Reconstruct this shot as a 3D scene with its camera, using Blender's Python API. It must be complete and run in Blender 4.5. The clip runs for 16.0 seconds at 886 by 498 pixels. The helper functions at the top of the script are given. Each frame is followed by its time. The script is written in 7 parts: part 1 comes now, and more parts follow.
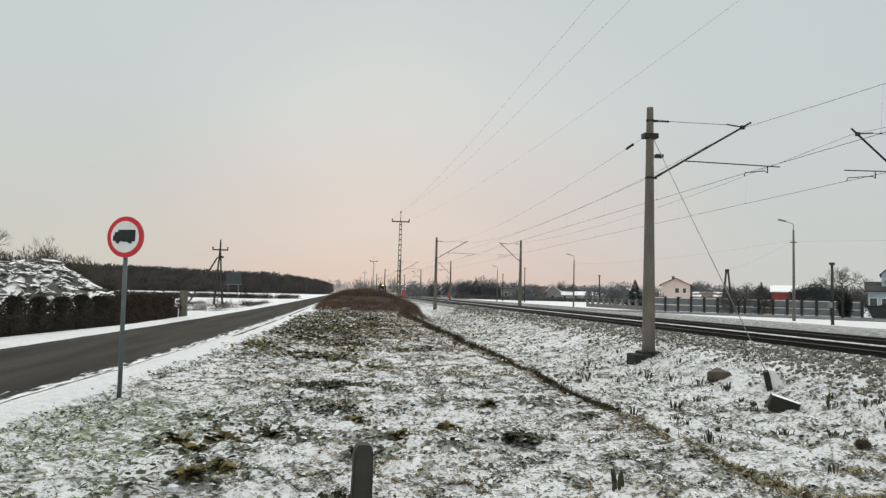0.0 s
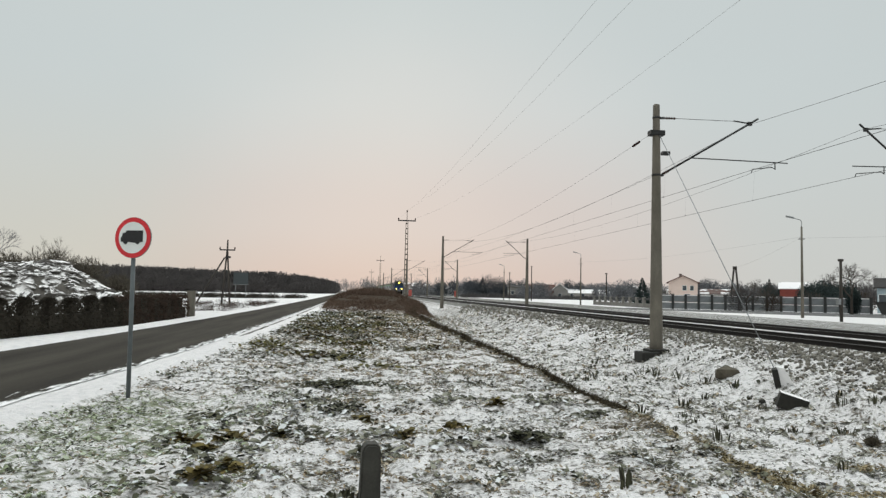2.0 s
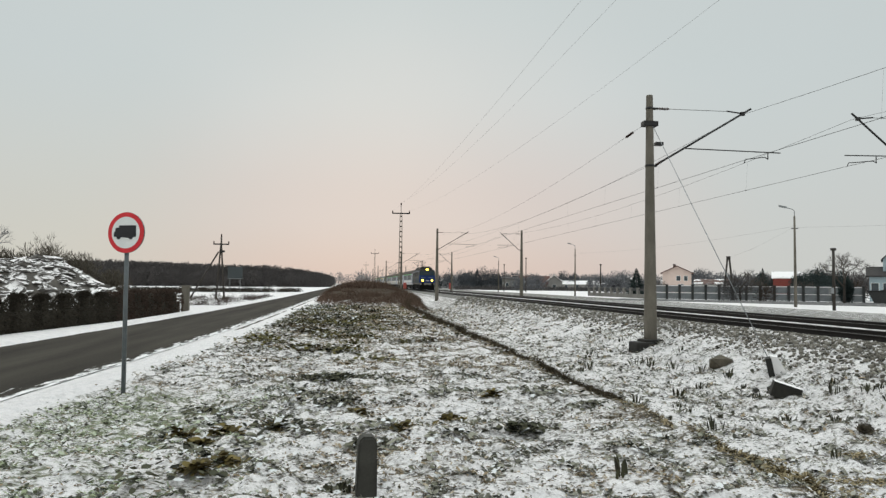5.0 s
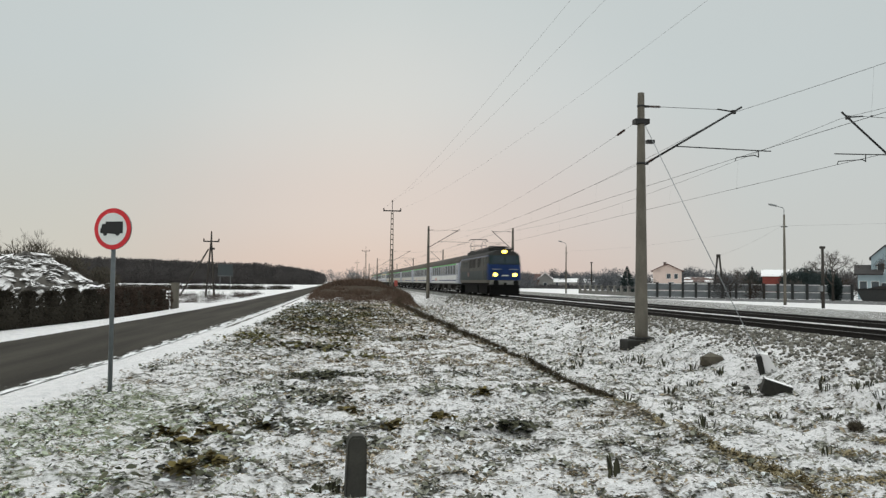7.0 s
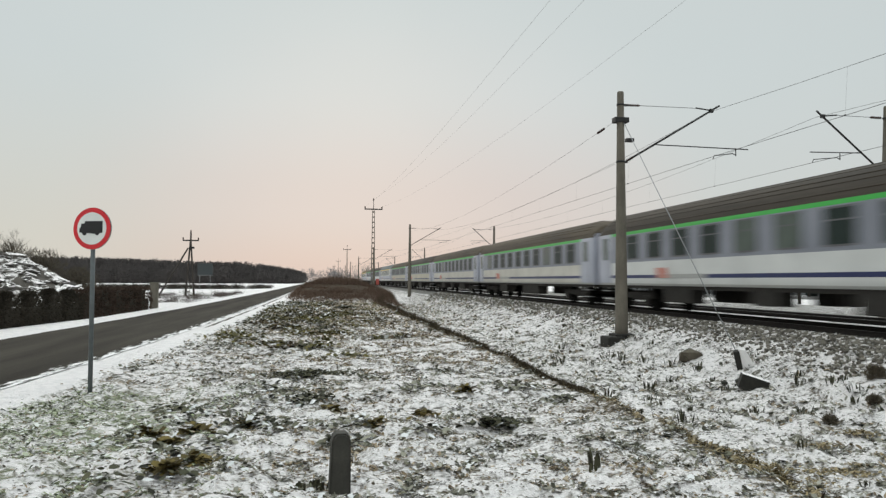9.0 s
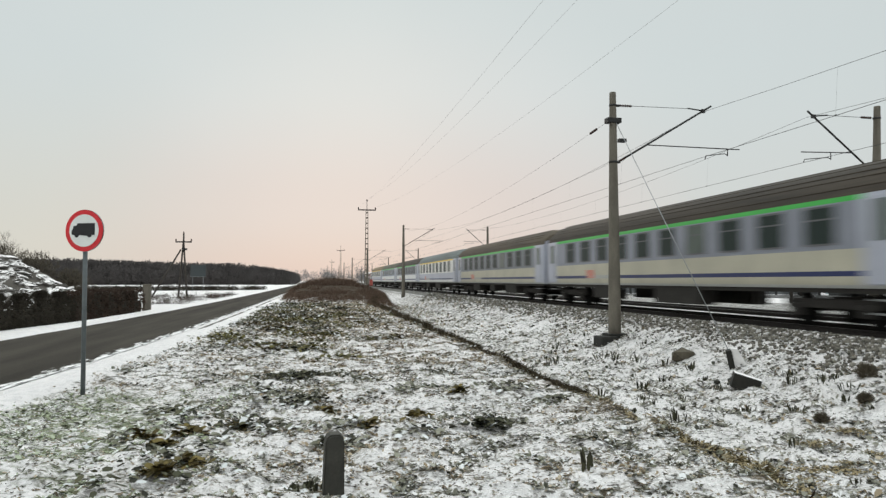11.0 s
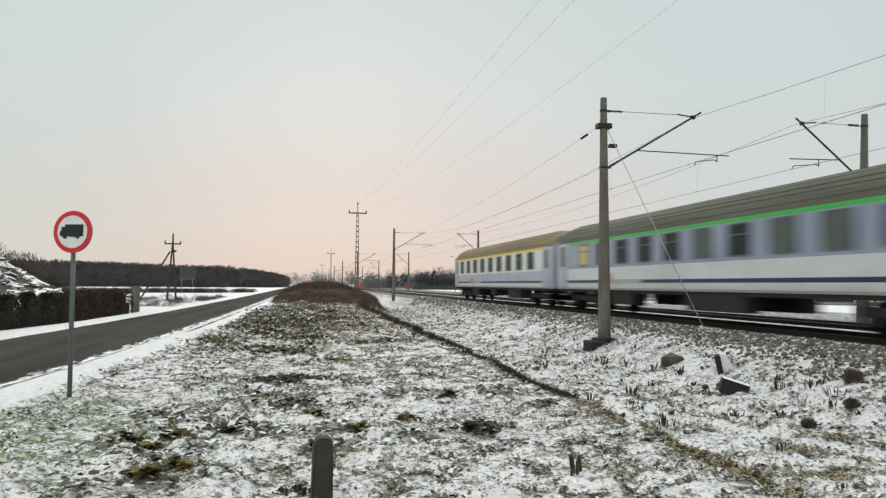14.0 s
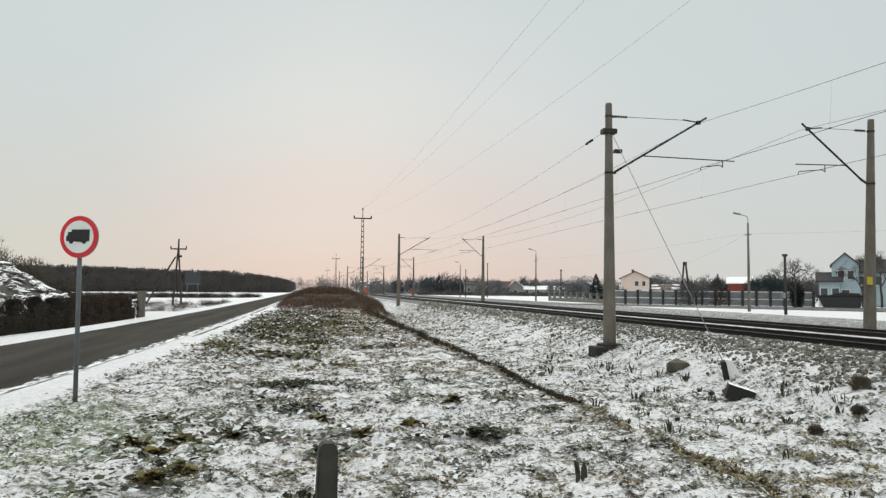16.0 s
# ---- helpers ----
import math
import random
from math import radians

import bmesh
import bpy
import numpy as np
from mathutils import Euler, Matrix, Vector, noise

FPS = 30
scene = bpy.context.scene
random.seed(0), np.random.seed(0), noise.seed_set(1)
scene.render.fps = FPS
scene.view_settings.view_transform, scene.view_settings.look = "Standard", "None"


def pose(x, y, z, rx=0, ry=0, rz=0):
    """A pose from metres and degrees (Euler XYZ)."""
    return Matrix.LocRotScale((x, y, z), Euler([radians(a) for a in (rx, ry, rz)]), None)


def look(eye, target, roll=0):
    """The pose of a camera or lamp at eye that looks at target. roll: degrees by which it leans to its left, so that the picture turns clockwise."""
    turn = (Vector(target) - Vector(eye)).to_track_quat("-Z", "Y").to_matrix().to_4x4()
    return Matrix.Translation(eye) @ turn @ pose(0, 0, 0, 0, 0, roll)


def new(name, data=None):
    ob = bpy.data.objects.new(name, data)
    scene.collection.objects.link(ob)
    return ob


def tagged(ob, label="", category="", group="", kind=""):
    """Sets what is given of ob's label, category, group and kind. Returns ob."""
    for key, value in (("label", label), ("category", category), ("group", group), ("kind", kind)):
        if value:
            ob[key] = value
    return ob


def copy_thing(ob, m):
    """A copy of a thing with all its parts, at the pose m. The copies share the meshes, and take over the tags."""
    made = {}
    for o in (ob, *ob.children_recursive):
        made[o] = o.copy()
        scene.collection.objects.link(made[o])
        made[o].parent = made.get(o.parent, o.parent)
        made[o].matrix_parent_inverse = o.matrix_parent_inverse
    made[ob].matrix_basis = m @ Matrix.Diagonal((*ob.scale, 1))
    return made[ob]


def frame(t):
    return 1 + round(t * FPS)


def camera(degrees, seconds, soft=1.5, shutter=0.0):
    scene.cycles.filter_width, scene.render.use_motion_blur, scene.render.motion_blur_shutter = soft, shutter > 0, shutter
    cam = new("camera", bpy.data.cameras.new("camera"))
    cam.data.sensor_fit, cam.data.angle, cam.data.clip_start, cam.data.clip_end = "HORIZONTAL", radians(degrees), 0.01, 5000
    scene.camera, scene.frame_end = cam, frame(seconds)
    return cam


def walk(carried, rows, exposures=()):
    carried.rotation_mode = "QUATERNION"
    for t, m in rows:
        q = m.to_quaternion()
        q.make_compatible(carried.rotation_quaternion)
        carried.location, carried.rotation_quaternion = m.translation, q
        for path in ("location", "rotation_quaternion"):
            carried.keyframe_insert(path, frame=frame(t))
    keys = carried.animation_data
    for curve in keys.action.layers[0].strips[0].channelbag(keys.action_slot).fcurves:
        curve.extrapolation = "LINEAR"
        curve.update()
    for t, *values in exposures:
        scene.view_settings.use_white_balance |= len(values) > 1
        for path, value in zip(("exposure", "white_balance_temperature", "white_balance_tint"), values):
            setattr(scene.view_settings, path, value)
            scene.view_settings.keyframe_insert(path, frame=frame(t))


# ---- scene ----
# ---- camera and its path ----
cam = camera(64.4, 16.0, soft=1.35, shutter=0.6)
PATH = [
    (0.0, pose(0.003, -0.003, 1.600, 93.59, -1.42, -7.62)),
    (0.5, pose(0.003, -0.003, 1.600, 93.73, -1.39, -7.71)),
    (1.0, pose(0.003, -0.003, 1.600, 93.87, -1.16, -7.41)),
    (1.5, pose(0.003, -0.003, 1.600, 93.77, -1.11, -7.25)),
    (2.0, pose(0.003, -0.003, 1.600, 93.48, -1.11, -7.07)),
    (2.5, pose(0.003, -0.003, 1.600, 93.44, -1.03, -7.03)),
    (3.0, pose(0.003, -0.003, 1.600, 93.47, -0.92, -7.07)),
    (3.5, pose(0.003, -0.003, 1.600, 93.40, -0.70, -7.17)),
    (4.0, pose(0.003, -0.003, 1.600, 93.18, -0.65, -7.32)),
    (6.5, pose(0.003, -0.003, 1.600, 92.75, -0.64, -7.92)),
    (7.0, pose(0.015, 0.075, 1.594, 92.69, -0.66, -8.22)),
    (7.5, pose(0.011, 0.047, 1.591, 92.50, -0.33, -8.32)),
    (8.0, pose(0.010, 0.034, 1.594, 92.53, -0.19, -8.39)),
    (8.5, pose(-0.016, -0.130, 1.604, 92.76, -0.27, -9.33)),
    (9.0, pose(-0.001, 0.023, 1.595, 92.55, -0.36, -9.72)),
    (11.5, pose(0.003, -0.003, 1.600, 92.62, -0.22, -10.38)),
    (12.0, pose(0.003, -0.003, 1.600, 92.64, -0.35, -10.51)),
    (12.5, pose(0.003, -0.003, 1.600, 92.50, -0.23, -10.62)),
    (13.0, pose(0.003, -0.003, 1.600, 92.58, -0.25, -10.92)),
    (13.5, pose(0.003, -0.003, 1.600, 92.74, -0.36, -11.34)),
    (14.0, pose(0.003, -0.003, 1.600, 92.90, -0.48, -11.01)),
    (14.5, pose(0.003, -0.003, 1.600, 93.02, -0.42, -10.80)),
    (15.0, pose(0.003, -0.003, 1.600, 93.05, -0.55, -10.80)),
    (15.5, pose(0.003, -0.003, 1.600, 93.20, -0.50, -10.67)),
    (16.0, pose(0.003, -0.003, 1.600, 93.33, -0.55, -10.61)),
]
walk(cam, PATH, exposures=((0.0, 0.0), (6.5, 0.0), (7.5, -0.08), (8.2, -0.08), (9.0, 0.06), (11.5, 0.13), (13.5, 0.13), (16.0, 0.11)))

# ---- world and sun: an overcast winter dusk, warm towards the low sun ----
SUN_AZ, SUN_EL = radians(2.0), radians(14.0)
GLOW_AZ = radians(6.0)          # the middle of the warm patch of sky
world = bpy.data.worlds.new("overcast_sky")
scene.world = world
world.use_nodes = True
wn, wl = world.node_tree.nodes, world.node_tree.links
wn.clear()
out = wn.new("ShaderNodeOutputWorld")
nishita = wn.new("ShaderNodeTexSky")
nishita.sky_type, nishita.sun_disc = "NISHITA", False
nishita.sun_elevation, nishita.sun_rotation = SUN_EL, SUN_AZ
nishita.dust_density, nishita.air_density = 1.5, 1.0
clear_sky = wn.new("ShaderNodeBackground")
clear_sky.inputs["Strength"].default_value = 0.05
wl.new(nishita.outputs["Color"], clear_sky.inputs["Color"])
coords = wn.new("ShaderNodeTexCoord")
split = wn.new("ShaderNodeSeparateXYZ")
wl.new(coords.outputs["Generated"], split.inputs[0])
ramp = wn.new("ShaderNodeValToRGB")
ramp.color_ramp.interpolation = "EASE"
ramp.color_ramp.elements[0].position, ramp.color_ramp.elements[0].color = 0.0, (0.635, 0.53, 0.495, 1)
ramp.color_ramp.elements[1].position, ramp.color_ramp.elements[1].color = 1.0, (0.621, 0.69, 0.696, 1)
stop = ramp.color_ramp.elements.new(0.45)
stop.color = (0.621, 0.69, 0.696, 1)
stop = ramp.color_ramp.elements.new(0.10)
stop.color = (0.656, 0.592, 0.568, 1)
stop = ramp.color_ramp.elements.new(0.28)
stop.color = (0.648, 0.67, 0.665, 1)
wl.new(split.outputs["Z"], ramp.inputs[0])
side = wn.new("ShaderNodeMapRange")           # warm towards the glow, greyer away from it
side.inputs["From Min"].default_value, side.inputs["From Max"].default_value = 0.885, 1.0
side.interpolation_type = "SMOOTHSTEP"
towards = wn.new("ShaderNodeVectorMath")
towards.operation = "DOT_PRODUCT"
towards.inputs[1].default_value = (math.sin(GLOW_AZ), math.cos(GLOW_AZ), 0.0)
wl.new(coords.outputs["Generated"], towards.inputs[0])
wl.new(towards.outputs["Value"], side.inputs["Value"])
veil = wn.new("ShaderNodeMix")
veil.data_type = "RGBA"
wl.new(side.outputs["Result"], veil.inputs["Factor"])
away = wn.new("ShaderNodeValToRGB")             # away from the glow: straw-grey low down, cool grey above
away.color_ramp.interpolation = "EASE"
away.color_ramp.elements[0].position, away.color_ramp.elements[0].color = 0.0, (0.612, 0.602, 0.545, 1)
away.color_ramp.elements[1].position, away.color_ramp.elements[1].color = 0.30, (0.582, 0.636, 0.637, 1)
wl.new(split.outputs["Z"], away.inputs[0])
away_right = wn.new("ShaderNodeValToRGB")
away_right.color_ramp.interpolation = "EASE"
away_right.color_ramp.elements[0].position, away_right.color_ramp.elements[0].color = 0.0, (0.590, 0.608, 0.590, 1)
away_right.color_ramp.elements[1].position, away_right.color_ramp.elements[1].color = 0.30, (0.582, 0.636, 0.637, 1)
wl.new(split.outputs["Z"], away_right.inputs[0])
turn_right = wn.new("ShaderNodeMapRange")
turn_right.inputs["From Min"].default_value, turn_right.inputs["From Max"].default_value = -0.1, 0.5
wl.new(split.outputs["X"], turn_right.inputs["Value"])
away_mix = wn.new("ShaderNodeMix")
away_mix.data_type = "RGBA"
wl.new(turn_right.outputs["Result"], away_mix.inputs["Factor"])
wl.new(away.outputs["Color"], away_mix.inputs["A"]), wl.new(away_right.outputs["Color"], away_mix.inputs["B"])
wl.new(away_mix.outputs["Result"], veil.inputs["A"])
wl.new(ramp.outputs["Color"], veil.inputs["B"])
drift = wn.new("ShaderNodeTexNoise")           # faint structure of the cloud layer
drift.inputs["Scale"].default_value, drift.inputs["Detail"].default_value = 2.2, 3.0
wl.new(coords.outputs["Generated"], drift.inputs["Vector"])
drift_range = wn.new("ShaderNodeMapRange")
drift_range.inputs["To Min"].default_value, drift_range.inputs["To Max"].default_value = 0.95, 1.05
wl.new(drift.outputs[0], drift_range.inputs["Value"])
cloud = wn.new("ShaderNodeBackground")
wl.new(veil.outputs["Result"], cloud.inputs["Color"])
zenith = wn.new("ShaderNodeMapRange")          # an overcast sky is brightest overhead
zenith.interpolation_type = "SMOOTHSTEP"
zenith.inputs["From Min"].default_value, zenith.inputs["From Max"].default_value = 0.42, 1.0
zenith.inputs["To Min"].default_value, zenith.inputs["To Max"].default_value = 1.0, 2.9
wl.new(split.outputs["Z"], zenith.inputs["Value"])
gain = wn.new("ShaderNodeMath")
gain.operation = "MULTIPLY"
wl.new(drift_range.outputs["Result"], gain.inputs[0]), wl.new(zenith.outputs["Result"], gain.inputs[1])
wl.new(gain.outputs[0], cloud.inputs["Strength"])
both = wn.new("ShaderNodeMixShader")              # the cloud layer hides most of the clear sky
both.inputs[0].default_value = 0.96
wl.new(clear_sky.outputs[0], both.inputs[1])
wl.new(cloud.outputs[0], both.inputs[2])
wl.new(both.outputs[0], out.inputs["Surface"])

sun = new("sun", bpy.data.lights.new("sun", "SUN"))
sun.data.energy, sun.data.angle, sun.data.color = 0.5, radians(45), (1.0, 0.90, 0.82)
sun.matrix_world = look((0, 0, 50), (-math.sin(SUN_AZ) * 10, -math.cos(SUN_AZ) * 10, 50 - math.tan(SUN_EL) * 10))

# ---- measures ----
RAIL = 0.42          # height of the rail heads
TRACK_1, TRACK_2 = 13.96, 17.96
MAST_Y, MAST_STEP = 23.17, 60.6
MAST_1, MAST_2 = 10.27, 20.66


# ---- materials ----
def mat(name, a, b=None, rough=0.8, metal=0.0, scale=6.0, fine=60.0, bump=0.15, dist=0.01, vary=0.0, spec=0.35, stretch=(1, 1, 1)):
    """A surface of two tones, mixed by a broad and a fine noise, with fine relief."""
    m = bpy.data.materials.new(name)
    m.use_nodes = True
    n, l = m.node_tree.nodes, m.node_tree.links
    p = n["Principled BSDF"]
    b = b or tuple(c * 0.72 for c in a)
    tc = n.new("ShaderNodeTexCoord")
    mp = n.new("ShaderNodeMapping")
    mp.inputs["Scale"].default_value = stretch
    l.new(tc.outputs["Object"], mp.inputs[0])
    n1, n2 = n.new("ShaderNodeTexNoise"), n.new("ShaderNodeTexNoise")
    n1.inputs["Scale"].default_value, n1.inputs["Detail"].default_value = scale, 5
    n2.inputs["Scale"].default_value, n2.inputs["Detail"].default_value = fine, 3
    l.new(mp.outputs[0], n1.inputs["Vector"]), l.new(mp.outputs[0], n2.inputs["Vector"])
    add = n.new("ShaderNodeMath")
    add.operation = "MULTIPLY_ADD"
    l.new(n2.outputs[0], add.inputs[0])
    add.inputs[1].default_value = 0.45
    l.new(n1.outputs[0], add.inputs[2])
    mr = n.new("ShaderNodeMapRange")
    mr.inputs["From Min"].default_value, mr.inputs["From Max"].default_value = 0.48, 0.95
    l.new(add.outputs[0], mr.inputs["Value"])
    mix = n.new("ShaderNodeMix")
    mix.data_type = "RGBA"
    mix.inputs["A"].default_value, mix.inputs["B"].default_value = (*a, 1), (*b, 1)
    l.new(mr.outputs["Result"], mix.inputs["Factor"])
    col = mix.outputs["Result"]
    if vary:
        oi = n.new("ShaderNodeObjectInfo")
        vr = n.new("ShaderNodeMapRange")
        vr.inputs["To Min"].default_value, vr.inputs["To Max"].default_value = 1 - vary, 1 + vary
        l.new(oi.outputs["Random"], vr.inputs["Value"])
        sc = n.new("ShaderNodeVectorMath")
        sc.operation = "SCALE"
        l.new(col, sc.inputs[0]), l.new(vr.outputs["Result"], sc.inputs["Scale"])
        col = sc.outputs[0]
    l.new(col, p.inputs["Base Color"])
    p.inputs["Roughness"].default_value, p.inputs["Metallic"].default_value = rough, metal
    p.inputs["Specular IOR Level"].default_value = spec
    if bump:
        bp = n.new("ShaderNodeBump")
        bp.inputs["Strength"].default_value, bp.inputs["Distance"].default_value = bump, dist
        l.new(add.outputs[0], bp.inputs["Height"])
        l.new(bp.outputs[0], p.inputs["Normal"])
    return m


def snowy(name, a, b, amount=0.5, scale=5.0, rough=0.9, snow=(0.86, 0.825, 0.815), up=0.0):
    """A surface partly lain over with snow, in patches of a shape of their own."""
    m = mat(name, a, b, rough=rough, scale=scale * 2)
    n, l = m.node_tree.nodes, m.node_tree.links
    p = n["Principled BSDF"]
    old = p.inputs["Base Color"].links[0].from_socket
    tc = n.new("ShaderNodeTexCoord")
    nz = n.new("ShaderNodeTexNoise")
    nz.inputs["Scale"].default_value, nz.inputs["Detail"].default_value, nz.inputs["Roughness"].default_value = scale, 6, 0.62
    l.new(tc.outputs["Object"], nz.inputs["Vector"])
    mr = n.new("ShaderNodeMapRange")
    mr.inputs["From Min"].default_value, mr.inputs["From Max"].default_value = 0.74 - 0.5 * amount, 0.80 - 0.5 * amount
    val = nz.outputs[0]
    if up:                                        # snow lies on what faces up
        ge, sp = n.new("ShaderNodeNewGeometry"), n.new("ShaderNodeSeparateXYZ")
        l.new(ge.outputs["Normal"], sp.inputs[0])
        ma = n.new("ShaderNodeMath")
        ma.operation = "MULTIPLY_ADD"
        l.new(sp.outputs["Z"], ma.inputs[0])
        ma.inputs[1].default_value = up
        l.new(val, ma.inputs[2])
        val = ma.outputs[0]
    l.new(val, mr.inputs["Value"])
    mix = n.new("ShaderNodeMix")
    mix.data_type = "RGBA"
    l.new(mr.outputs["Result"], mix.inputs["Factor"])
    l.new(old, mix.inputs["A"])
    mix.inputs["B"].default_value = (*snow, 1)
    l.new(mix.outputs["Result"], p.inputs["Base Color"])
    return m


def glow(name, colour, strength):
    m = bpy.data.materials.new(name)
    m.use_nodes = True
    p = m.node_tree.nodes["Principled BSDF"]
    p.inputs["Base Color"].default_value = (*colour, 1)
    p.inputs["Emission Color"].default_value, p.inputs["Emission Strength"].default_value = (*colour, 1), strength
    return m


def island_mat(name, a, b, rough=0.9):
    """Two tones that differ from piece to piece of a joined mesh."""
    m = bpy.data.materials.new(name)
    m.use_nodes = True
    n, l = m.node_tree.nodes, m.node_tree.links
    p = n["Principled BSDF"]
    ge, mix = n.new("ShaderNodeNewGeometry"), n.new("ShaderNodeMix")
    mix.data_type = "RGBA"
    mix.inputs["A"].default_value, mix.inputs["B"].default_value = (*a, 1), (*b, 1)
    l.new(ge.outputs["Random Per Island"], mix.inputs["Factor"])
    l.new(mix.outputs["Result"], p.inputs["Base Color"])
    p.inputs["Roughness"].default_value = rough
    p.inputs["Specular IOR Level"].default_value = 0.15
    return m


M = {
    "concrete": mat("weathered_concrete", (0.185, 0.165, 0.135), (0.105, 0.093, 0.075), rough=0.9, scale=3, fine=40, stretch=(1, 1, 0.35)),
    "concrete_dark": mat("damp_concrete", (0.062, 0.059, 0.05), (0.036, 0.034, 0.029), rough=0.9, scale=5, fine=50),
    "concrete_snow": snowy("snowed_concrete", (0.030, 0.028, 0.023), (0.020, 0.019, 0.016), 0.0, 6, up=0.42),
    "concrete_wet": mat("wet_broken_concrete", (0.030, 0.028, 0.024), (0.020, 0.019, 0.017), rough=0.9, scale=5, fine=50),
    "steel_dark": mat("dark_steel", (0.045, 0.045, 0.047), (0.03, 0.028, 0.026), rough=0.55, metal=0.6, scale=12, fine=90),
    "steel_grey": mat("galvanised_steel", (0.30, 0.31, 0.31), (0.20, 0.205, 0.21), rough=0.5, metal=0.6, scale=14, fine=110),
    "rail_side": mat("rusty_rail", (0.026, 0.021, 0.018), (0.015, 0.012, 0.011), rough=0.85, scale=8, fine=80),
    "rail_head": mat("worn_rail_head", (0.085, 0.08, 0.075), (0.05, 0.046, 0.043), rough=0.6, metal=0.3, scale=9),
    "sleeper": snowy("concrete_sleeper", (0.05, 0.045, 0.04), (0.03, 0.027, 0.024), 0.33, 7),
    "insulator": mat("brown_porcelain", (0.06, 0.03, 0.022), (0.04, 0.02, 0.016), rough=0.25, scale=20),
    "wire": mat("dull_copper_wire", (0.10, 0.10, 0.10), (0.07, 0.07, 0.07), rough=0.6, metal=0.5, bump=0),
    "wire_pale": mat("weathered_aluminium_wire", (0.34, 0.33, 0.33), (0.26, 0.25, 0.25), rough=0.7, bump=0),
    "post_paint": mat("grey_painted_post", (0.12, 0.135, 0.14), (0.085, 0.095, 0.10), rough=0.55, scale=9),
    "wood_pole": mat("creosoted_wood", (0.065, 0.055, 0.047), (0.035, 0.03, 0.026), rough=0.9, scale=6, fine=70, stretch=(6, 6, 0.6)),
    "sign_red": mat("red_sign_sheeting", (0.70, 0.03, 0.04), (0.60, 0.025, 0.035), rough=0.45, scale=5, bump=0.02),
    "sign_white": mat("white_sign_sheeting", (0.82, 0.83, 0.80), (0.74, 0.75, 0.73), rough=0.45, scale=5, bump=0.02),
    "sign_black": mat("black_sign_print", (0.022, 0.022, 0.024), (0.015, 0.015, 0.016), rough=0.5, bump=0.02),
    "yellow": mat("yellow_paint", (0.60, 0.44, 0.04), (0.5, 0.36, 0.03), rough=0.6),
    "orange_red": mat("faded_signal_red", (0.50, 0.11, 0.09), (0.42, 0.09, 0.07), rough=0.6),
}


# ---- mesh helpers ----
def mesh_of(name, bm, material):
    me = bpy.data.meshes.new(name)
    bm.to_mesh(me)
    bm.free()
    for m in (material if isinstance(material, (list, tuple)) else [material]):
        me.materials.append(m)
    return me


def part(name, bm, material, parent=None, label="", at=None):
    """Links a bmesh as one mesh object under a thing or a part."""
    ob = new(name, mesh_of(name, bm, material))
    if parent:
        ob.parent = parent
    if at is not None:
        ob.matrix_basis = at
    if label:
        tagged(ob, label)
    return ob


def same(name, me, parent, m):
    """One more object on a mesh that others share."""
    ob = new(name, me)
    ob.parent = parent
    ob.matrix_basis = m
    return ob


def empty(name, m, label, category, group="", kind=""):
    ob = new(name)
    ob.matrix_basis = m
    return tagged(ob, label, category, group, kind)


def smooth(bm, on=True):
    for f in bm.faces:
        f.smooth = on
    return bm


def add_box(bm, x0, y0, z0, x1, y1, z1, bevel=0.0, mi=0):
    vs = [bm.verts.new(c) for c in ((x0, y0, z0), (x1, y0, z0), (x1, y1, z0), (x0, y1, z0), (x0, y0, z1), (x1, y0, z1), (x1, y1, z1), (x0, y1, z1))]
    fs = [bm.faces.new([vs[i] for i in q]) for q in ((3, 2, 1, 0), (4, 5, 6, 7), (0, 1, 5, 4), (1, 2, 6, 5), (2, 3, 7, 6), (3, 0, 4, 7))]
    for f in fs:
        f.material_index = mi
    if bevel:
        es = {e for f in fs for e in f.edges}
        bmesh.ops.bevel(bm, geom=list(es), offset=bevel, segments=2, affect="EDGES", profile=0.6)
    return bm


def box(x0, y0, z0, x1, y1, z1, bevel=0.0):
    return add_box(bmesh.new(), x0, y0, z0, x1, y1, z1, bevel)


def add_tube(bm, a, b, r0, r1=None, sides=8, caps=True, mi=0):
    """A round bar from a to b that tapers from r0 to r1."""
    a, b = Vector(a), Vector(b)
    r1 = r0 if r1 is None else r1
    w = (b - a).normalized()
    u = w.orthogonal().normalized()
    v = w.cross(u)
    rings = []
    for c, r in ((a, r0), (b, r1)):
        rings.append([bm.verts.new(c + (u * math.cos(k * math.tau / sides) + v * math.sin(k * math.tau / sides)) * r) for k in range(sides)])
    for k in range(sides):
        f = bm.faces.new((rings[0][k], rings[0][(k + 1) % sides], rings[1][(k + 1) % sides], rings[1][k]))
        f.smooth, f.material_index = True, mi
    if caps:
        bm.faces.new(rings[0][::-1]).material_index = mi
        bm.faces.new(rings[1]).material_index = mi
    return bm


def tube(a, b, r0, r1=None, sides=8):
    return add_tube(bmesh.new(), a, b, r0, r1, sides)


def add_lathe(bm, rows, sides=16, centre=(0, 0, 0)):
    """Rings of (radius, z) joined and closed."""
    c = Vector(centre)
    rings = [[bm.verts.new(c + Vector((r * math.cos(k * math.tau / sides), r * math.sin(k * math.tau / sides), z))) for k in range(sides)] for r, z in rows]
    for r0, r1 in zip(rings, rings[1:]):
        for k in range(sides):
            bm.faces.new((r0[k], r0[(k + 1) % sides], r1[(k + 1) % sides], r1[k])).smooth = True
    bm.faces.new(rings[0][::-1])
    bm.faces.new(rings[-1])
    return bm


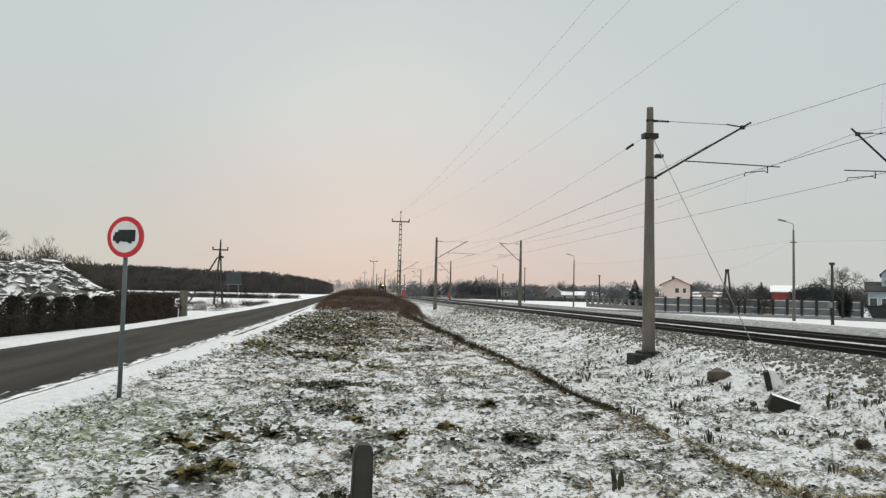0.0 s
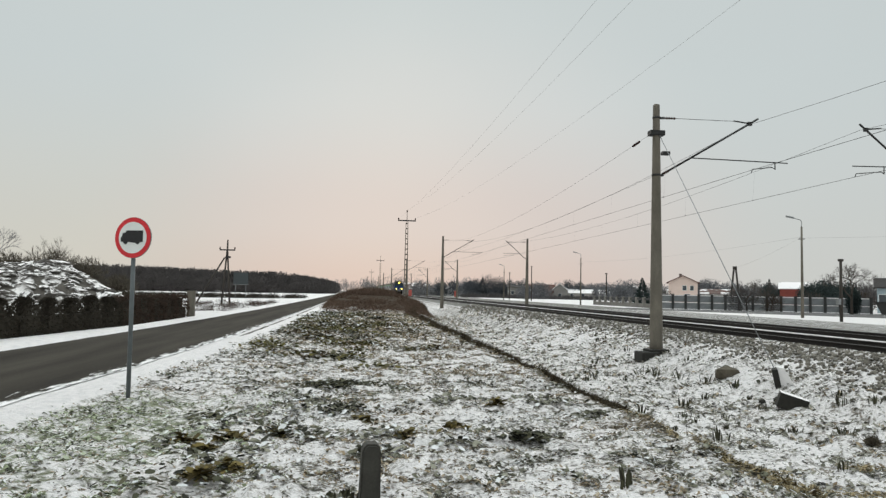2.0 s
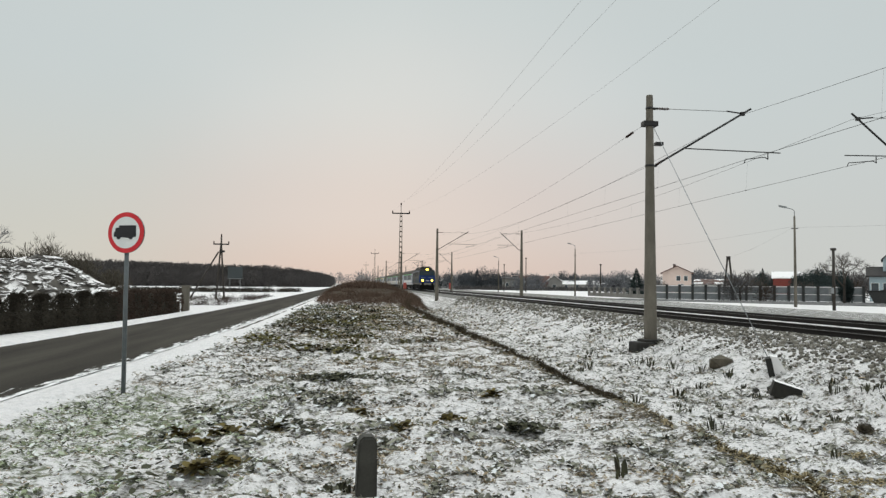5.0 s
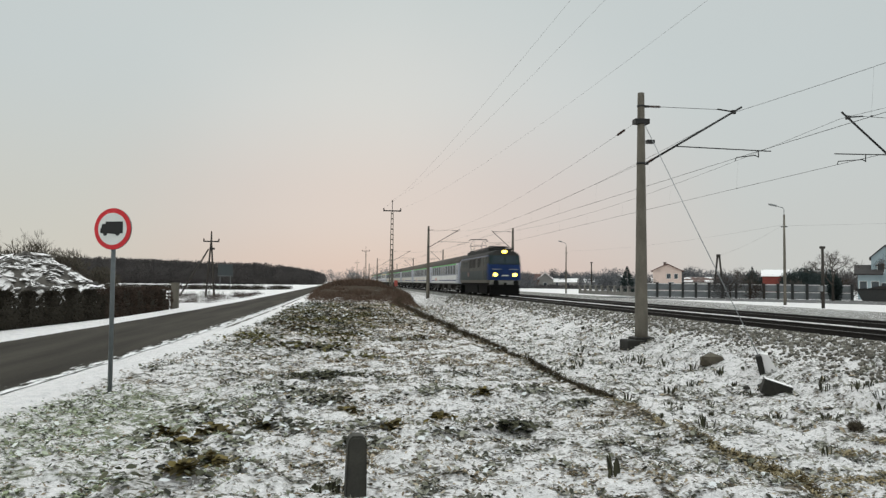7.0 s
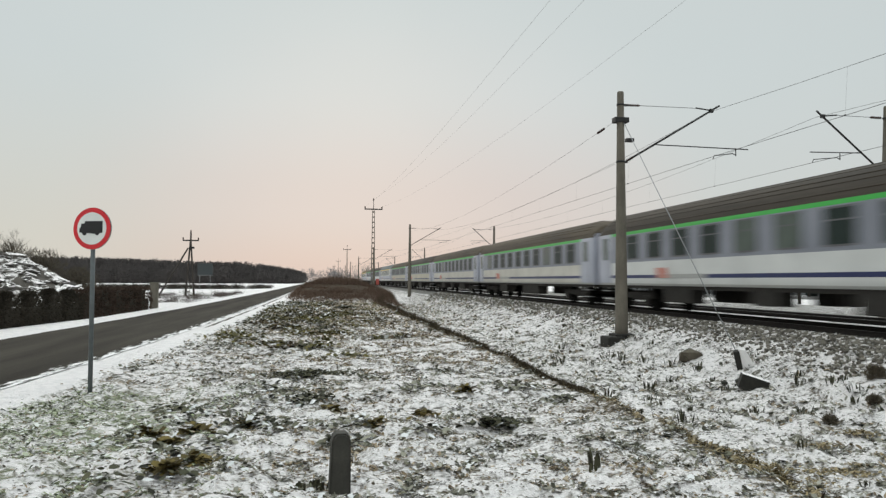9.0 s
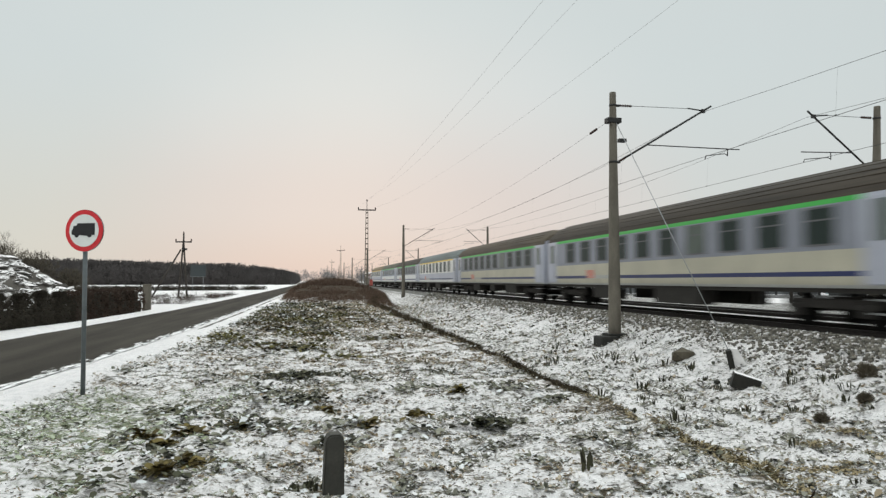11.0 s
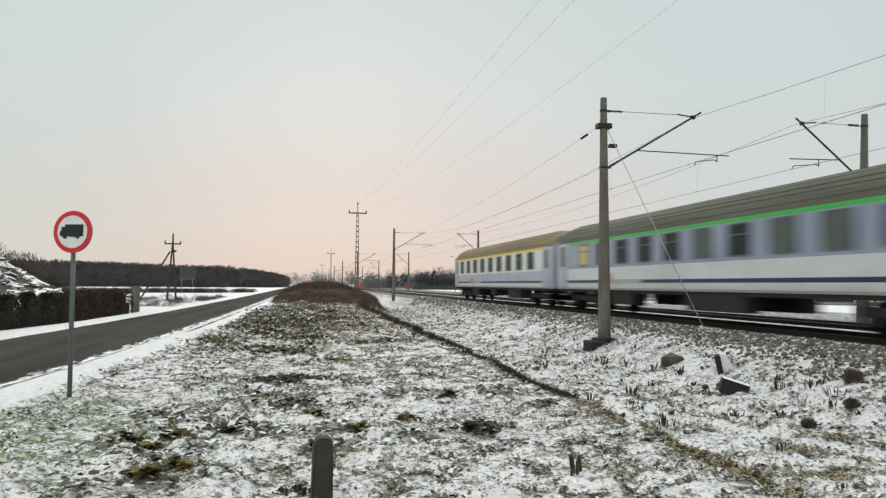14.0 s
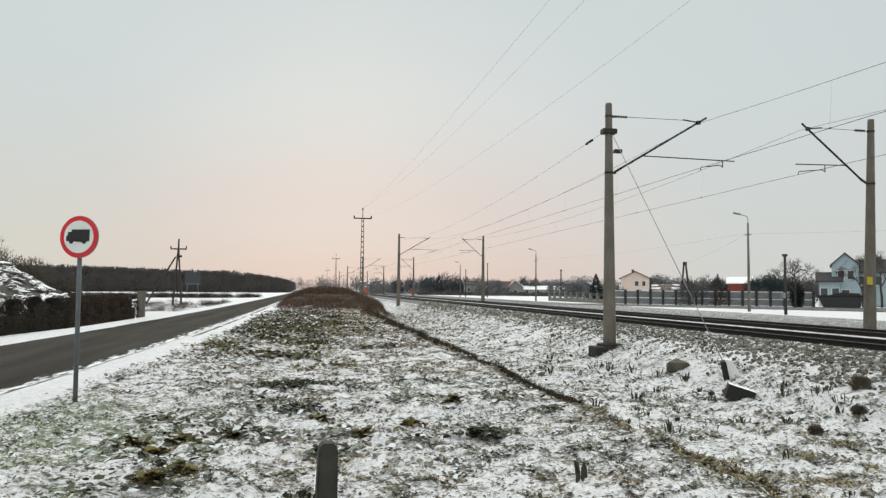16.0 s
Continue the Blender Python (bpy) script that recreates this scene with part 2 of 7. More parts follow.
def add_path(bm, pts, r, sides=5):
    """One unbroken bent tube through the points."""
    pts = [Vector(p) for p in pts]
    rings = []
    for k, p in enumerate(pts):
        d = (pts[min(k + 1, len(pts) - 1)] - pts[max(k - 1, 0)]).normalized()
        u = d.cross(Vector((0, 0, 1)) if abs(d.z) < 0.9 else Vector((1, 0, 0))).normalized()
        w = d.cross(u)
        if rings and u.dot(last) < 0:
            u, w = -u, -w
        last = u
        rings.append([bm.verts.new(p + u * r * math.cos(i * math.tau / sides) + w * r * math.sin(i * math.tau / sides)) for i in range(sides)])
    for q, n in zip(rings, rings[1:]):
        for i in range(sides):
            bm.faces.new((q[i], q[(i + 1) % sides], n[(i + 1) % sides], n[i]))
    bm.faces.new(rings[0][::-1])
    bm.faces.new(rings[-1])
    return bm


def prism(outline, depth, axis="y"):
    """A flat outline (u, v) given depth; axis is the way of the depth."""
    bm = bmesh.new()
    put = {"y": lambda u, v, d: (u, d, v), "x": lambda u, v, d: (d, u, v), "z": lambda u, v, d: (u, v, d)}[axis]
    a = [bm.verts.new(put(u, v, 0)) for u, v in outline]
    b = [bm.verts.new(put(u, v, depth)) for u, v in outline]
    bm.faces.new(a), bm.faces.new(b[::-1])
    for k in range(len(a)):
        j = (k + 1) % len(a)
        bm.faces.new((a[j], a[k], b[k], b[j]))
    bmesh.ops.recalc_face_normals(bm, faces=bm.faces)
    return bm


def raw(name, verts, faces, material, smooth_it=False):
    me = bpy.data.meshes.new(name)
    me.from_pydata([tuple(v) for v in verts], [], [tuple(f) for f in faces])
    for m in (material if isinstance(material, (list, tuple)) else [material]):
        me.materials.append(m)
    if smooth_it:
        me.polygons.foreach_set("use_smooth", [True] * len(me.polygons))
    me.update()
    return me


def lerp(a, b, t):
    return a + (b - a) * t


def vnoise(x, y, seed=0):
    """Smooth value noise on arrays."""
    rs = np.random.RandomState(seed)
    table = rs.rand(256, 256)
    xi, yi = np.floor(x).astype(int), np.floor(y).astype(int)
    xf, yf = x - xi, y - yi
    xf, yf = xf * xf * (3 - 2 * xf), yf * yf * (3 - 2 * yf)
    g = lambda i, j: table[i % 256, j % 256]
    return (g(xi, yi) * (1 - xf) + g(xi + 1, yi) * xf) * (1 - yf) + (g(xi, yi + 1) * (1 - xf) + g(xi + 1, yi + 1) * xf) * yf


def fbm(x, y, octaves=4, seed=0, gain=0.5):
    s, a, n = 0, 1, 0
    for k in range(octaves):
        s = s + a * vnoise(x * 2 ** k + 17.3 * k, y * 2 ** k + 5.7 * k, seed + k)
        n, a = n + a, a * gain
    return s / n


# ---- the lie of the land ----
def road_left(y):
    return -7.0 - 2.6 * np.exp(-np.maximum(y, 0) / 22.0)


def road_right(y):
    return -3.72 - 1.75 * np.exp(-np.maximum(y, 0) / 12.5)


PROFILE_X = [-400, -60, -14, -9, -8.0, -3.0, 2.9, 3.55, 3.85, 4.5, 5.4, 8.0, 9.5, 10.0, 10.7, 11.4, 12.2, 12.5, 12.7, 15.0, 15.3, 16.75, 17.0, 19.2, 19.5, 21.6, 24, 28, 60, 400]
PROFILE_Z = [-0.35, -0.3, -0.15, -0.03, 0.0, 0.0, 0.03, 0.02, -0.10, -0.62, -0.88, -0.90, -0.70, -0.45, -0.26, -0.02, 0.24, 0.28, 0.22, 0.22, 0.30, 0.30, 0.22, 0.22, 0.22, 0.05, 0.02, 0.05, -0.05, -0.2]


def land(x, y):
    """Height of the ground without its small bumps."""
    x, y = np.asarray(x, float), np.asarray(y, float)
    bend = 2.2 * np.clip((y - 44) / 16, 0, 1) ** 2          # the ditch swings towards the tracks behind the mound
    shift = np.where((x > 3) & (x < 10), bend * np.clip((10 - x) / 4.5, 0, 1), 0)
    z = np.interp(x - shift, PROFILE_X, PROFILE_Z)
    far = np.where(y < 62.5, np.clip((y - 47.0) / 15.5, 0, 1) ** 1.5, np.exp(-(np.maximum(y - 69.5, 0) / 4.6) ** 2))
    mound = np.interp(x, [-2.9, -2.2, -1.4, -0.4, 1.2, 3.3, 4.8, 6.0, 7.2], [0, 0.55, 1.05, 1.34, 1.42, 1.34, 0.80, 0.30, 0]) * far
    return z + mound * (0.86 + 0.28 * fbm(x * 0.55 + 3, y * 0.4, 3, 81))


# ---- the ground: one sheet to the horizon ----
def ground_material():
    m = bpy.data.materials.new("snowed_grassland")
    m.use_nodes = True
    n, l = m.node_tree.nodes, m.node_tree.links
    p = n["Principled BSDF"]
    tc = n.new("ShaderNodeTexCoord")

    def attr(name):
        a = n.new("ShaderNodeAttribute")
        a.attribute_name = name
        return a.outputs["Fac"]

    def noise_(scale, detail, rough=0.55, stretch=(1, 1, 1)):
        mp = n.new("ShaderNodeMapping")
        mp.inputs["Scale"].default_value = stretch
        l.new(tc.outputs["Object"], mp.inputs[0])
        z = n.new("ShaderNodeTexNoise")
        z.inputs["Scale"].default_value, z.inputs["Detail"].default_value, z.inputs["Roughness"].default_value = scale, detail, rough
        l.new(mp.outputs[0], z.inputs["Vector"])
        return z.outputs[0]

    def math_(op, a, b, c=None):
        z = n.new("ShaderNodeMath")
        z.operation = op
        for k, s in enumerate((a, b, c)):
            if s is None:
                continue
            if isinstance(s, (int, float)):
                z.inputs[k].default_value = s
            else:
                l.new(s, z.inputs[k])
        return z.outputs[0]

    def mixc(f, a, b):
        z = n.new("ShaderNodeMix")
        z.data_type = "RGBA"
        for s, key in ((f, "Factor"), (a, "A"), (b, "B")):
            if isinstance(s, tuple):
                z.inputs[key].default_value = (*s, 1)
            elif isinstance(s, (int, float)):
                z.inputs[key].default_value = s
            else:
                l.new(s, z.inputs[key])
        return z.outputs["Result"]

    def ramp_(v, lo, hi):
        z = n.new("ShaderNodeMapRange")
        z.interpolation_type = "SMOOTHSTEP"
        z.inputs["From Min"].default_value, z.inputs["From Max"].default_value = lo, hi
        l.new(v, z.inputs["Value"])
        return z.outputs["Result"]

    patch = noise_(2.6, 8, 0.68, (0.8, 1.15, 1))
    fleck = noise_(15.0, 4, 0.6, (0.7, 1.3, 1))
    # how far snow covers the grass: patches, flecks of blades, and the cover of the zone
    cover = math_("ADD", math_("MULTIPLY_ADD", fleck, 0.95, math_("MULTIPLY", patch, 1.0)), math_("MULTIPLY_ADD", attr("cover"), 1.0, -1.48))
    snow = ramp_(cover, -0.13, 0.10)
    straw = noise_(0.9, 5, 0.6)
    blades = noise_(60, 3, 0.6, (0.6, 1.6, 1))
    grass = mixc(ramp_(straw, 0.42, 0.62), (0.135, 0.125, 0.095), (0.24, 0.195, 0.14))
    grass = mixc(ramp_(attr("green"), 0.0, 1.0), grass, (0.33, 0.36, 0.24))
    grass = mixc(ramp_(attr("brown"), 0.0, 1.0), grass, (0.085, 0.062, 0.045))
    grass = mixc(math_("MULTIPLY", ramp_(blades, 0.42, 0.62), 0.6), grass, (0.045, 0.045, 0.032))
    stone = mixc(ramp_(noise_(28, 4, 0.7), 0.4, 0.62), (0.25, 0.24, 0.22), (0.12, 0.113, 0.104))
    base = mixc(ramp_(attr("stony"), 0.3, 0.7), grass, stone)
    white = mixc(ramp_(noise_(6, 5), 0.4, 0.7), (0.87, 0.83, 0.82), (0.76, 0.73, 0.725))
    l.new(mixc(snow, base, white), p.inputs["Base Color"])
    p.inputs["Roughness"].default_value = 0.88
    p.inputs["Specular IOR Level"].default_value = 0.15
    bp = n.new("ShaderNodeBump")
    bp.inputs["Strength"].default_value, bp.inputs["Distance"].default_value = 0.9, 0.05
    l.new(math_("MULTIPLY_ADD", blades, 0.35, math_("ADD", cover, fleck)), bp.inputs["Height"])
    l.new(bp.outputs[0], p.inputs["Normal"])
    return m


def build_ground():
    xs = np.concatenate([[-1500, -900, -500, -300, -200, -140, -100, -70, -50, -38, -30, -25, -21, -18, -15.5, -13.5, -12, -11], np.arange(-10.4, -5.2, 0.2),
                         np.arange(-5.2, 11.0, 0.06), np.arange(11.0, 13.0, 0.10), [13.5, 14.8, 15.0, 15.15, 15.3, 16, 16.75, 16.9, 17.0, 18.5, 19, 19.3, 19.6, 20, 20.5, 21, 21.6, 22.5, 24, 26, 28, 30, 32, 33, 34, 35.5, 37, 42, 50, 60, 75, 95, 130, 200, 300, 500, 900, 1500]])
    ys = [-300, -150, -80, -40, -20, -10, -5, -2, 0, 1.5, 2.5, 3.0]
    while ys[-1] < 75:
        ys.append(ys[-1] + max(0.035, 0.0115 * ys[-1]))
    ys = np.array(ys + [80, 88, 100, 115, 135, 160, 200, 260, 350, 500, 800, 1400, 2500])
    X, Y = np.meshgrid(xs, ys)
    Z = land(X, Y)
    near = np.clip((75 - Y) / 30, 0, 1)
    field = np.clip((X + 4.6) / 0.8, 0, 1) * np.clip((12.2 - X) / 1.0, 0, 1) * near
    hump = fbm(X * 1.1, Y * 1.1, 4, 3) - 0.5
    tus = np.clip(fbm(X * 4.2, Y * 4.2, 3, 11) - 0.47, 0, 1)
    rl, rr = road_left(Y), road_right(Y)
    Z = Z + field * (0.16 * hump + 0.22 * tus) * np.clip((X - rr - 0.2) / 0.7, 0, 1)
    wob = 0.22 * (fbm(X * 0.5, Y * 0.7, 4, 31) - 0.5)
    # ploughed snow at the edges of the road
    bank = np.exp(-((X - rr - 0.45 + wob) / 0.30) ** 2) * 0.03 + np.exp(-((X - rl + 0.6 + wob) / 0.45) ** 2) * 0.12
    Z = Z + bank * (Y > 0)
    road = (X > rl + 0.1) & (X < rr - 0.06)
    Z = np.where(road, -0.08, Z)
    # zones
    edge = 0.25 * (fbm(X * 1.3, Y * 0.8, 4, 7) - 0.5) * 2
    cover = np.full(X.shape, 0.572)
    cover += 0.10 * (fbm(X * 0.35, Y * 0.35, 3, 5) - 0.5) * 2
    strip = np.clip(1 - np.abs(X - rr - 0.32 - 0.12 * np.clip((Y - 13) / 4, 0, 1) + 0.7 * edge) / (0.52 + 0.16 * np.clip((Y - 13) / 4, 0, 1)), 0, 1)
    cover = np.maximum(cover, 0.55 + 0.75 * np.clip(strip * 2.2, 0, 1))
    cover = np.where(X < rl + 0.15, 1.25, cover)
    cover -= 0.85 * np.exp(-((X - rl + 0.95 + 0.35 * edge) / 0.07) ** 2) * (Y < 36) * np.clip(fbm(X * 0.2, Y * 0.35, 3, 15) * 3 - 0.7, 0, 1)
    cover = np.where((X < -11.5) & (Y > 60), 0.70 + 0.5 * (fbm(X * 0.12, Y * 0.05, 3, 17) - 0.4), cover)
    rut = np.exp(-((X - rr - 0.26 + 0.16 * edge) / 0.10) ** 2) * np.clip((Y - 17) / 3, 0, 1) * (Y < 110) * np.clip(fbm(X * 0.1 + 4, Y * 0.25, 3, 19) * 6 - 2.4, 0, 1)
    cover -= 1.7 * rut
    weeds = np.exp(-((X - 0.4) / 2.6) ** 2) * np.clip((Y - 13) / 20, 0, 1) * np.clip((68 - Y) / 5, 0, 1)
    cover -= 0.09 * weeds
    cover -= 0.055 * np.clip((Y - 15) / 8, 0, 1) * np.clip((X + 3.2) / 1.2, 0, 1) * (X < 3.6)
    slope = np.clip((X - 4.2) / 0.8, 0, 1) * np.clip((12 - X) / 0.8, 0, 1)
    cover += (0.035 - 0.10 * np.clip((Y - 22) / 34, 0, 1)) * slope
    cover += 0.07 * np.clip((8.0 - Y) / 3, 0, 1) * (X < 3.5)
    lip = np.exp(-((X - 3.72) / 0.22) ** 2) * (X < 4.8)
    cover -= 0.42 * lip * np.clip((50 - Y) / 10, 0, 1)
    mound_top = np.clip((land(X, Y) - 0.30) / 0.35, 0, 1) * (Y > 46) * (X < 8)
    cover -= 0.9 * mound_top
    stony = np.clip((X - 10.9 + 0.8 * edge) / 0.5, 0, 1) * (X < 33)
    cover = np.where(stony > 0.5, 0.53 + 0.12 * np.clip(12.0 - X, 0, 1), cover)
    cover = np.where((X > 11.5) & (X < 12.62), 0.44 - 0.06 * np.clip((Y - 25) / 20, 0, 1), cover)
    cover = np.where((X > 11.0) & (X < 12.62), cover - 0.12 * np.clip((Y - 30) / 25, 0, 1), cover)
    cover = np.where((X >= 12.62) & (X < 19.6), 0.30, cover)
    cover = np.where((X > 14.95) & (X < 17.0), 0.58, cover)
    cover = np.where((X >= 19.6) & (X <= 33), np.where(Y > 75, 0.32, 0.36 + 0.006 * (X - 20)), cover)
    cover = np.where(X > 33, 0.55 + 0.5 * np.clip((X - 33) / 2, 0, 1), cover)
    brown = np.clip((0.15 + 0.25 * np.clip((Y - 24) / 30, 0, 1)) * slope + weeds * 0.7 + lip * 0.9 + mound_top * 1.5 + rut, 0, 1)
    green = np.exp(-((X + 2.6) / 1.3) ** 2) * np.exp(-((Y - 8.2) / 2.6) ** 2) + 0.35 * np.clip(fbm(X * 0.7, Y * 0.7, 3, 9) - 0.55, 0, 1) * 3
    cover -= 0.14 * np.exp(-((X + 2.6) / 1.3) ** 2) * np.exp(-((Y - 8.2) / 2.6) ** 2)
    nx, ny = len(xs), len(ys)
    idx = np.arange(nx * ny).reshape(ny, nx)
    faces = np.stack([idx[:-1, :-1], idx[:-1, 1:], idx[1:, 1:], idx[1:, :-1]], -1).reshape(-1, 4)
    verts = np.stack([X, Y, Z], -1).reshape(-1, 3)
    me = bpy.data.meshes.new("ground")
    me.vertices.add(len(verts))
    me.vertices.foreach_set("co", verts.astype(np.float32).ravel())
    me.loops.add(faces.size)
    me.loops.foreach_set("vertex_index", faces.astype(np.int32).ravel())
    me.polygons.add(len(faces))
    me.polygons.foreach_set("loop_start", np.arange(0, faces.size, 4, dtype=np.int32))
    me.polygons.foreach_set("use_smooth", np.ones(len(faces), dtype=bool))
    me.update(calc_edges=True)
    for name, a in (("cover", cover), ("brown", brown), ("green", np.clip(green, 0, 1)), ("stony", stony)):
        at = me.attributes.new(name, "FLOAT", "POINT")
        at.data.foreach_set("value", a.astype(np.float32).ravel())
    me.materials.append(ground_material())
    return tagged(new("ground", me), "grassland with thin patchy snow and dead grass", "ground", kind="structure")


build_ground()


def snow_edge(m):
    """Slush feathered over the edge of the road, in streaks along it."""
    n, l = m.node_tree.nodes, m.node_tree.links
    p = n["Principled BSDF"]
    old = p.inputs["Base Color"].links[0].from_socket
    at, tc, mp, nz, ad, mr, mix = [n.new("ShaderNode" + k) for k in ("Attribute", "TexCoord", "Mapping", "TexNoise", "Math", "MapRange", "Mix")]
    at.attribute_name = "slush"
    mp.inputs["Scale"].default_value = (3.0, 0.55, 1.0)
    nz.inputs["Scale"].default_value, nz.inputs["Detail"].default_value, nz.inputs["Roughness"].default_value = 2.4, 7, 0.65
    l.new(tc.outputs["Object"], mp.inputs[0]), l.new(mp.outputs[0], nz.inputs["Vector"])
    ad.operation = "ADD"
    l.new(at.outputs["Fac"], ad.inputs[0]), l.new(nz.outputs[0], ad.inputs[1])
    mr.inputs["From Min"].default_value, mr.inputs["From Max"].default_value = 0.98, 1.08
    l.new(ad.outputs[0], mr.inputs["Value"])
    mix.data_type = "RGBA"
    l.new(mr.outputs["Result"], mix.inputs["Factor"]), l.new(old, mix.inputs["A"])
    mix.inputs["B"].default_value = (0.78, 0.76, 0.755, 1)
    l.new(mix.outputs["Result"], p.inputs["Base Color"])
    return m


def asphalt_material():
    m = snow_edge(mat("wet_asphalt", (0.062, 0.055, 0.045), (0.027, 0.024, 0.020), rough=0.95, spec=0.06, scale=0.9, fine=90, bump=0.25, dist=0.006, stretch=(1.6, 0.12, 1)))
    return m


def build_road():
    ys = np.concatenate([[-120, -60, -30, -15, -8, -4], np.arange(0, 80, 0.35), np.arange(80, 420, 6.0)])
    verts, faces = [], []
    n = 41
    for j, y in enumerate(ys):
        a = float(road_left(y)) + 0.16 * (float(fbm(np.array(3.3), np.array(y * 0.6), 4, 21)) - 0.5)
        b = float(road_right(y)) + 0.22 * (float(fbm(np.array(8.1), np.array(y * 0.9), 5, 22, 0.7)) - 0.5)
        for i in range(n):
            s = i / (n - 1)
            verts.append((lerp(a, b, s), y, 0.015 + 0.05 * (1 - (2 * s - 1) ** 2)))
    for j in range(len(ys) - 1):
        for i in range(n - 1):
            k = j * n + i
            faces.append((k, k + 1, k + n + 1, k + n))
    me = raw("road", verts, faces, asphalt_material(), True)
    slush = me.attributes.new("slush", "FLOAT", "POINT")
    co = np.array(verts)
    across = road_right(co[:, 1]) - co[:, 0]                     # metres from the right edge
    reach = np.interp(co[:, 1], [0, 12, 25, 45, 80], [1.0, 0.8, 1.0, 0.8, 0.5])
    left = co[:, 0] - road_left(co[:, 1])
    value = np.maximum(0.62 * np.clip(1 - across / reach, 0, 1) ** 1.1, 0.5 * np.clip(1 - left / 0.3, 0, 1))
    slush.data.foreach_set("value", value.astype(np.float32))
    tagged(new("road", me), "narrow damp asphalt road with snow along its edges", "road", kind="structure")


build_road()


# ---- the two tracks ----
def rail_mesh(length):
    half = [(-0.075, 0.0), (0.075, 0.0), (0.075, 0.012), (0.012, 0.03), (0.010, 0.12), (0.036, 0.135), (0.036, 0.165), (0.028, 0.172),
            (-0.028, 0.172), (-0.036, 0.165), (-0.036, 0.135), (-0.010, 0.12), (-0.012, 0.03), (-0.075, 0.012)]
    bm = prism(half, length, "y")
    for f in bm.faces:
        if f.normal.z > 0.7 and f.calc_center_median().z > 0.16:
            f.material_index = 1
    return mesh_of("rail", bm, [M["rail_side"], M["rail_head"]])


def sleeper_mesh():
    bm = bmesh.new()
    for x0, x1, z in ((-1.25, -0.45, 0.20), (-0.45, 0.45, 0.15), (0.45, 1.25, 0.20)):
        a = add_box(bm, x0, -0.13, 0.0, x1, 0.13, z)
    for v in bm.verts:
        if v.co.z > 0.1:
            v.co.y *= 0.78
    return mesh_of("sleeper", bm, M["sleeper"])


def build_tracks():
    rail, sleeper = rail_mesh(520.0), sleeper_mesh()
    for k, x in enumerate((TRACK_1, TRACK_2)):
        track = empty("railway_track", pose(x, -90, RAIL - 0.172), "railway track with rusty rails on snow-dusted sleepers", "railway track", "tracks", "structure")
        for s in (-0.7535, 0.7535):
            same("rail", rail, track, pose(s, 0, 0))
        for i in range(150):
            same("sleeper", sleeper, track, pose(0, 90 + 6 + i * 0.62, -0.185))


build_tracks()


# ---- catenary masts ----
def insulator_rows(a, b, r=0.055, n=5):
    """A string of porcelain sheds from a to b."""
    bm = bmesh.new()
    a, b = Vector(a), Vector(b)
    add_tube(bm, a, b, r * 0.45, r * 0.45, 8)
    for k in range(n):
        c = a.lerp(b, (k + 0.5) / n)
        w = (b - a).normalized() * (b - a).length / n * 0.28
        add_tube(bm, c - w, c + w * 0.4, r, r * 0.55, 10)
    return bm


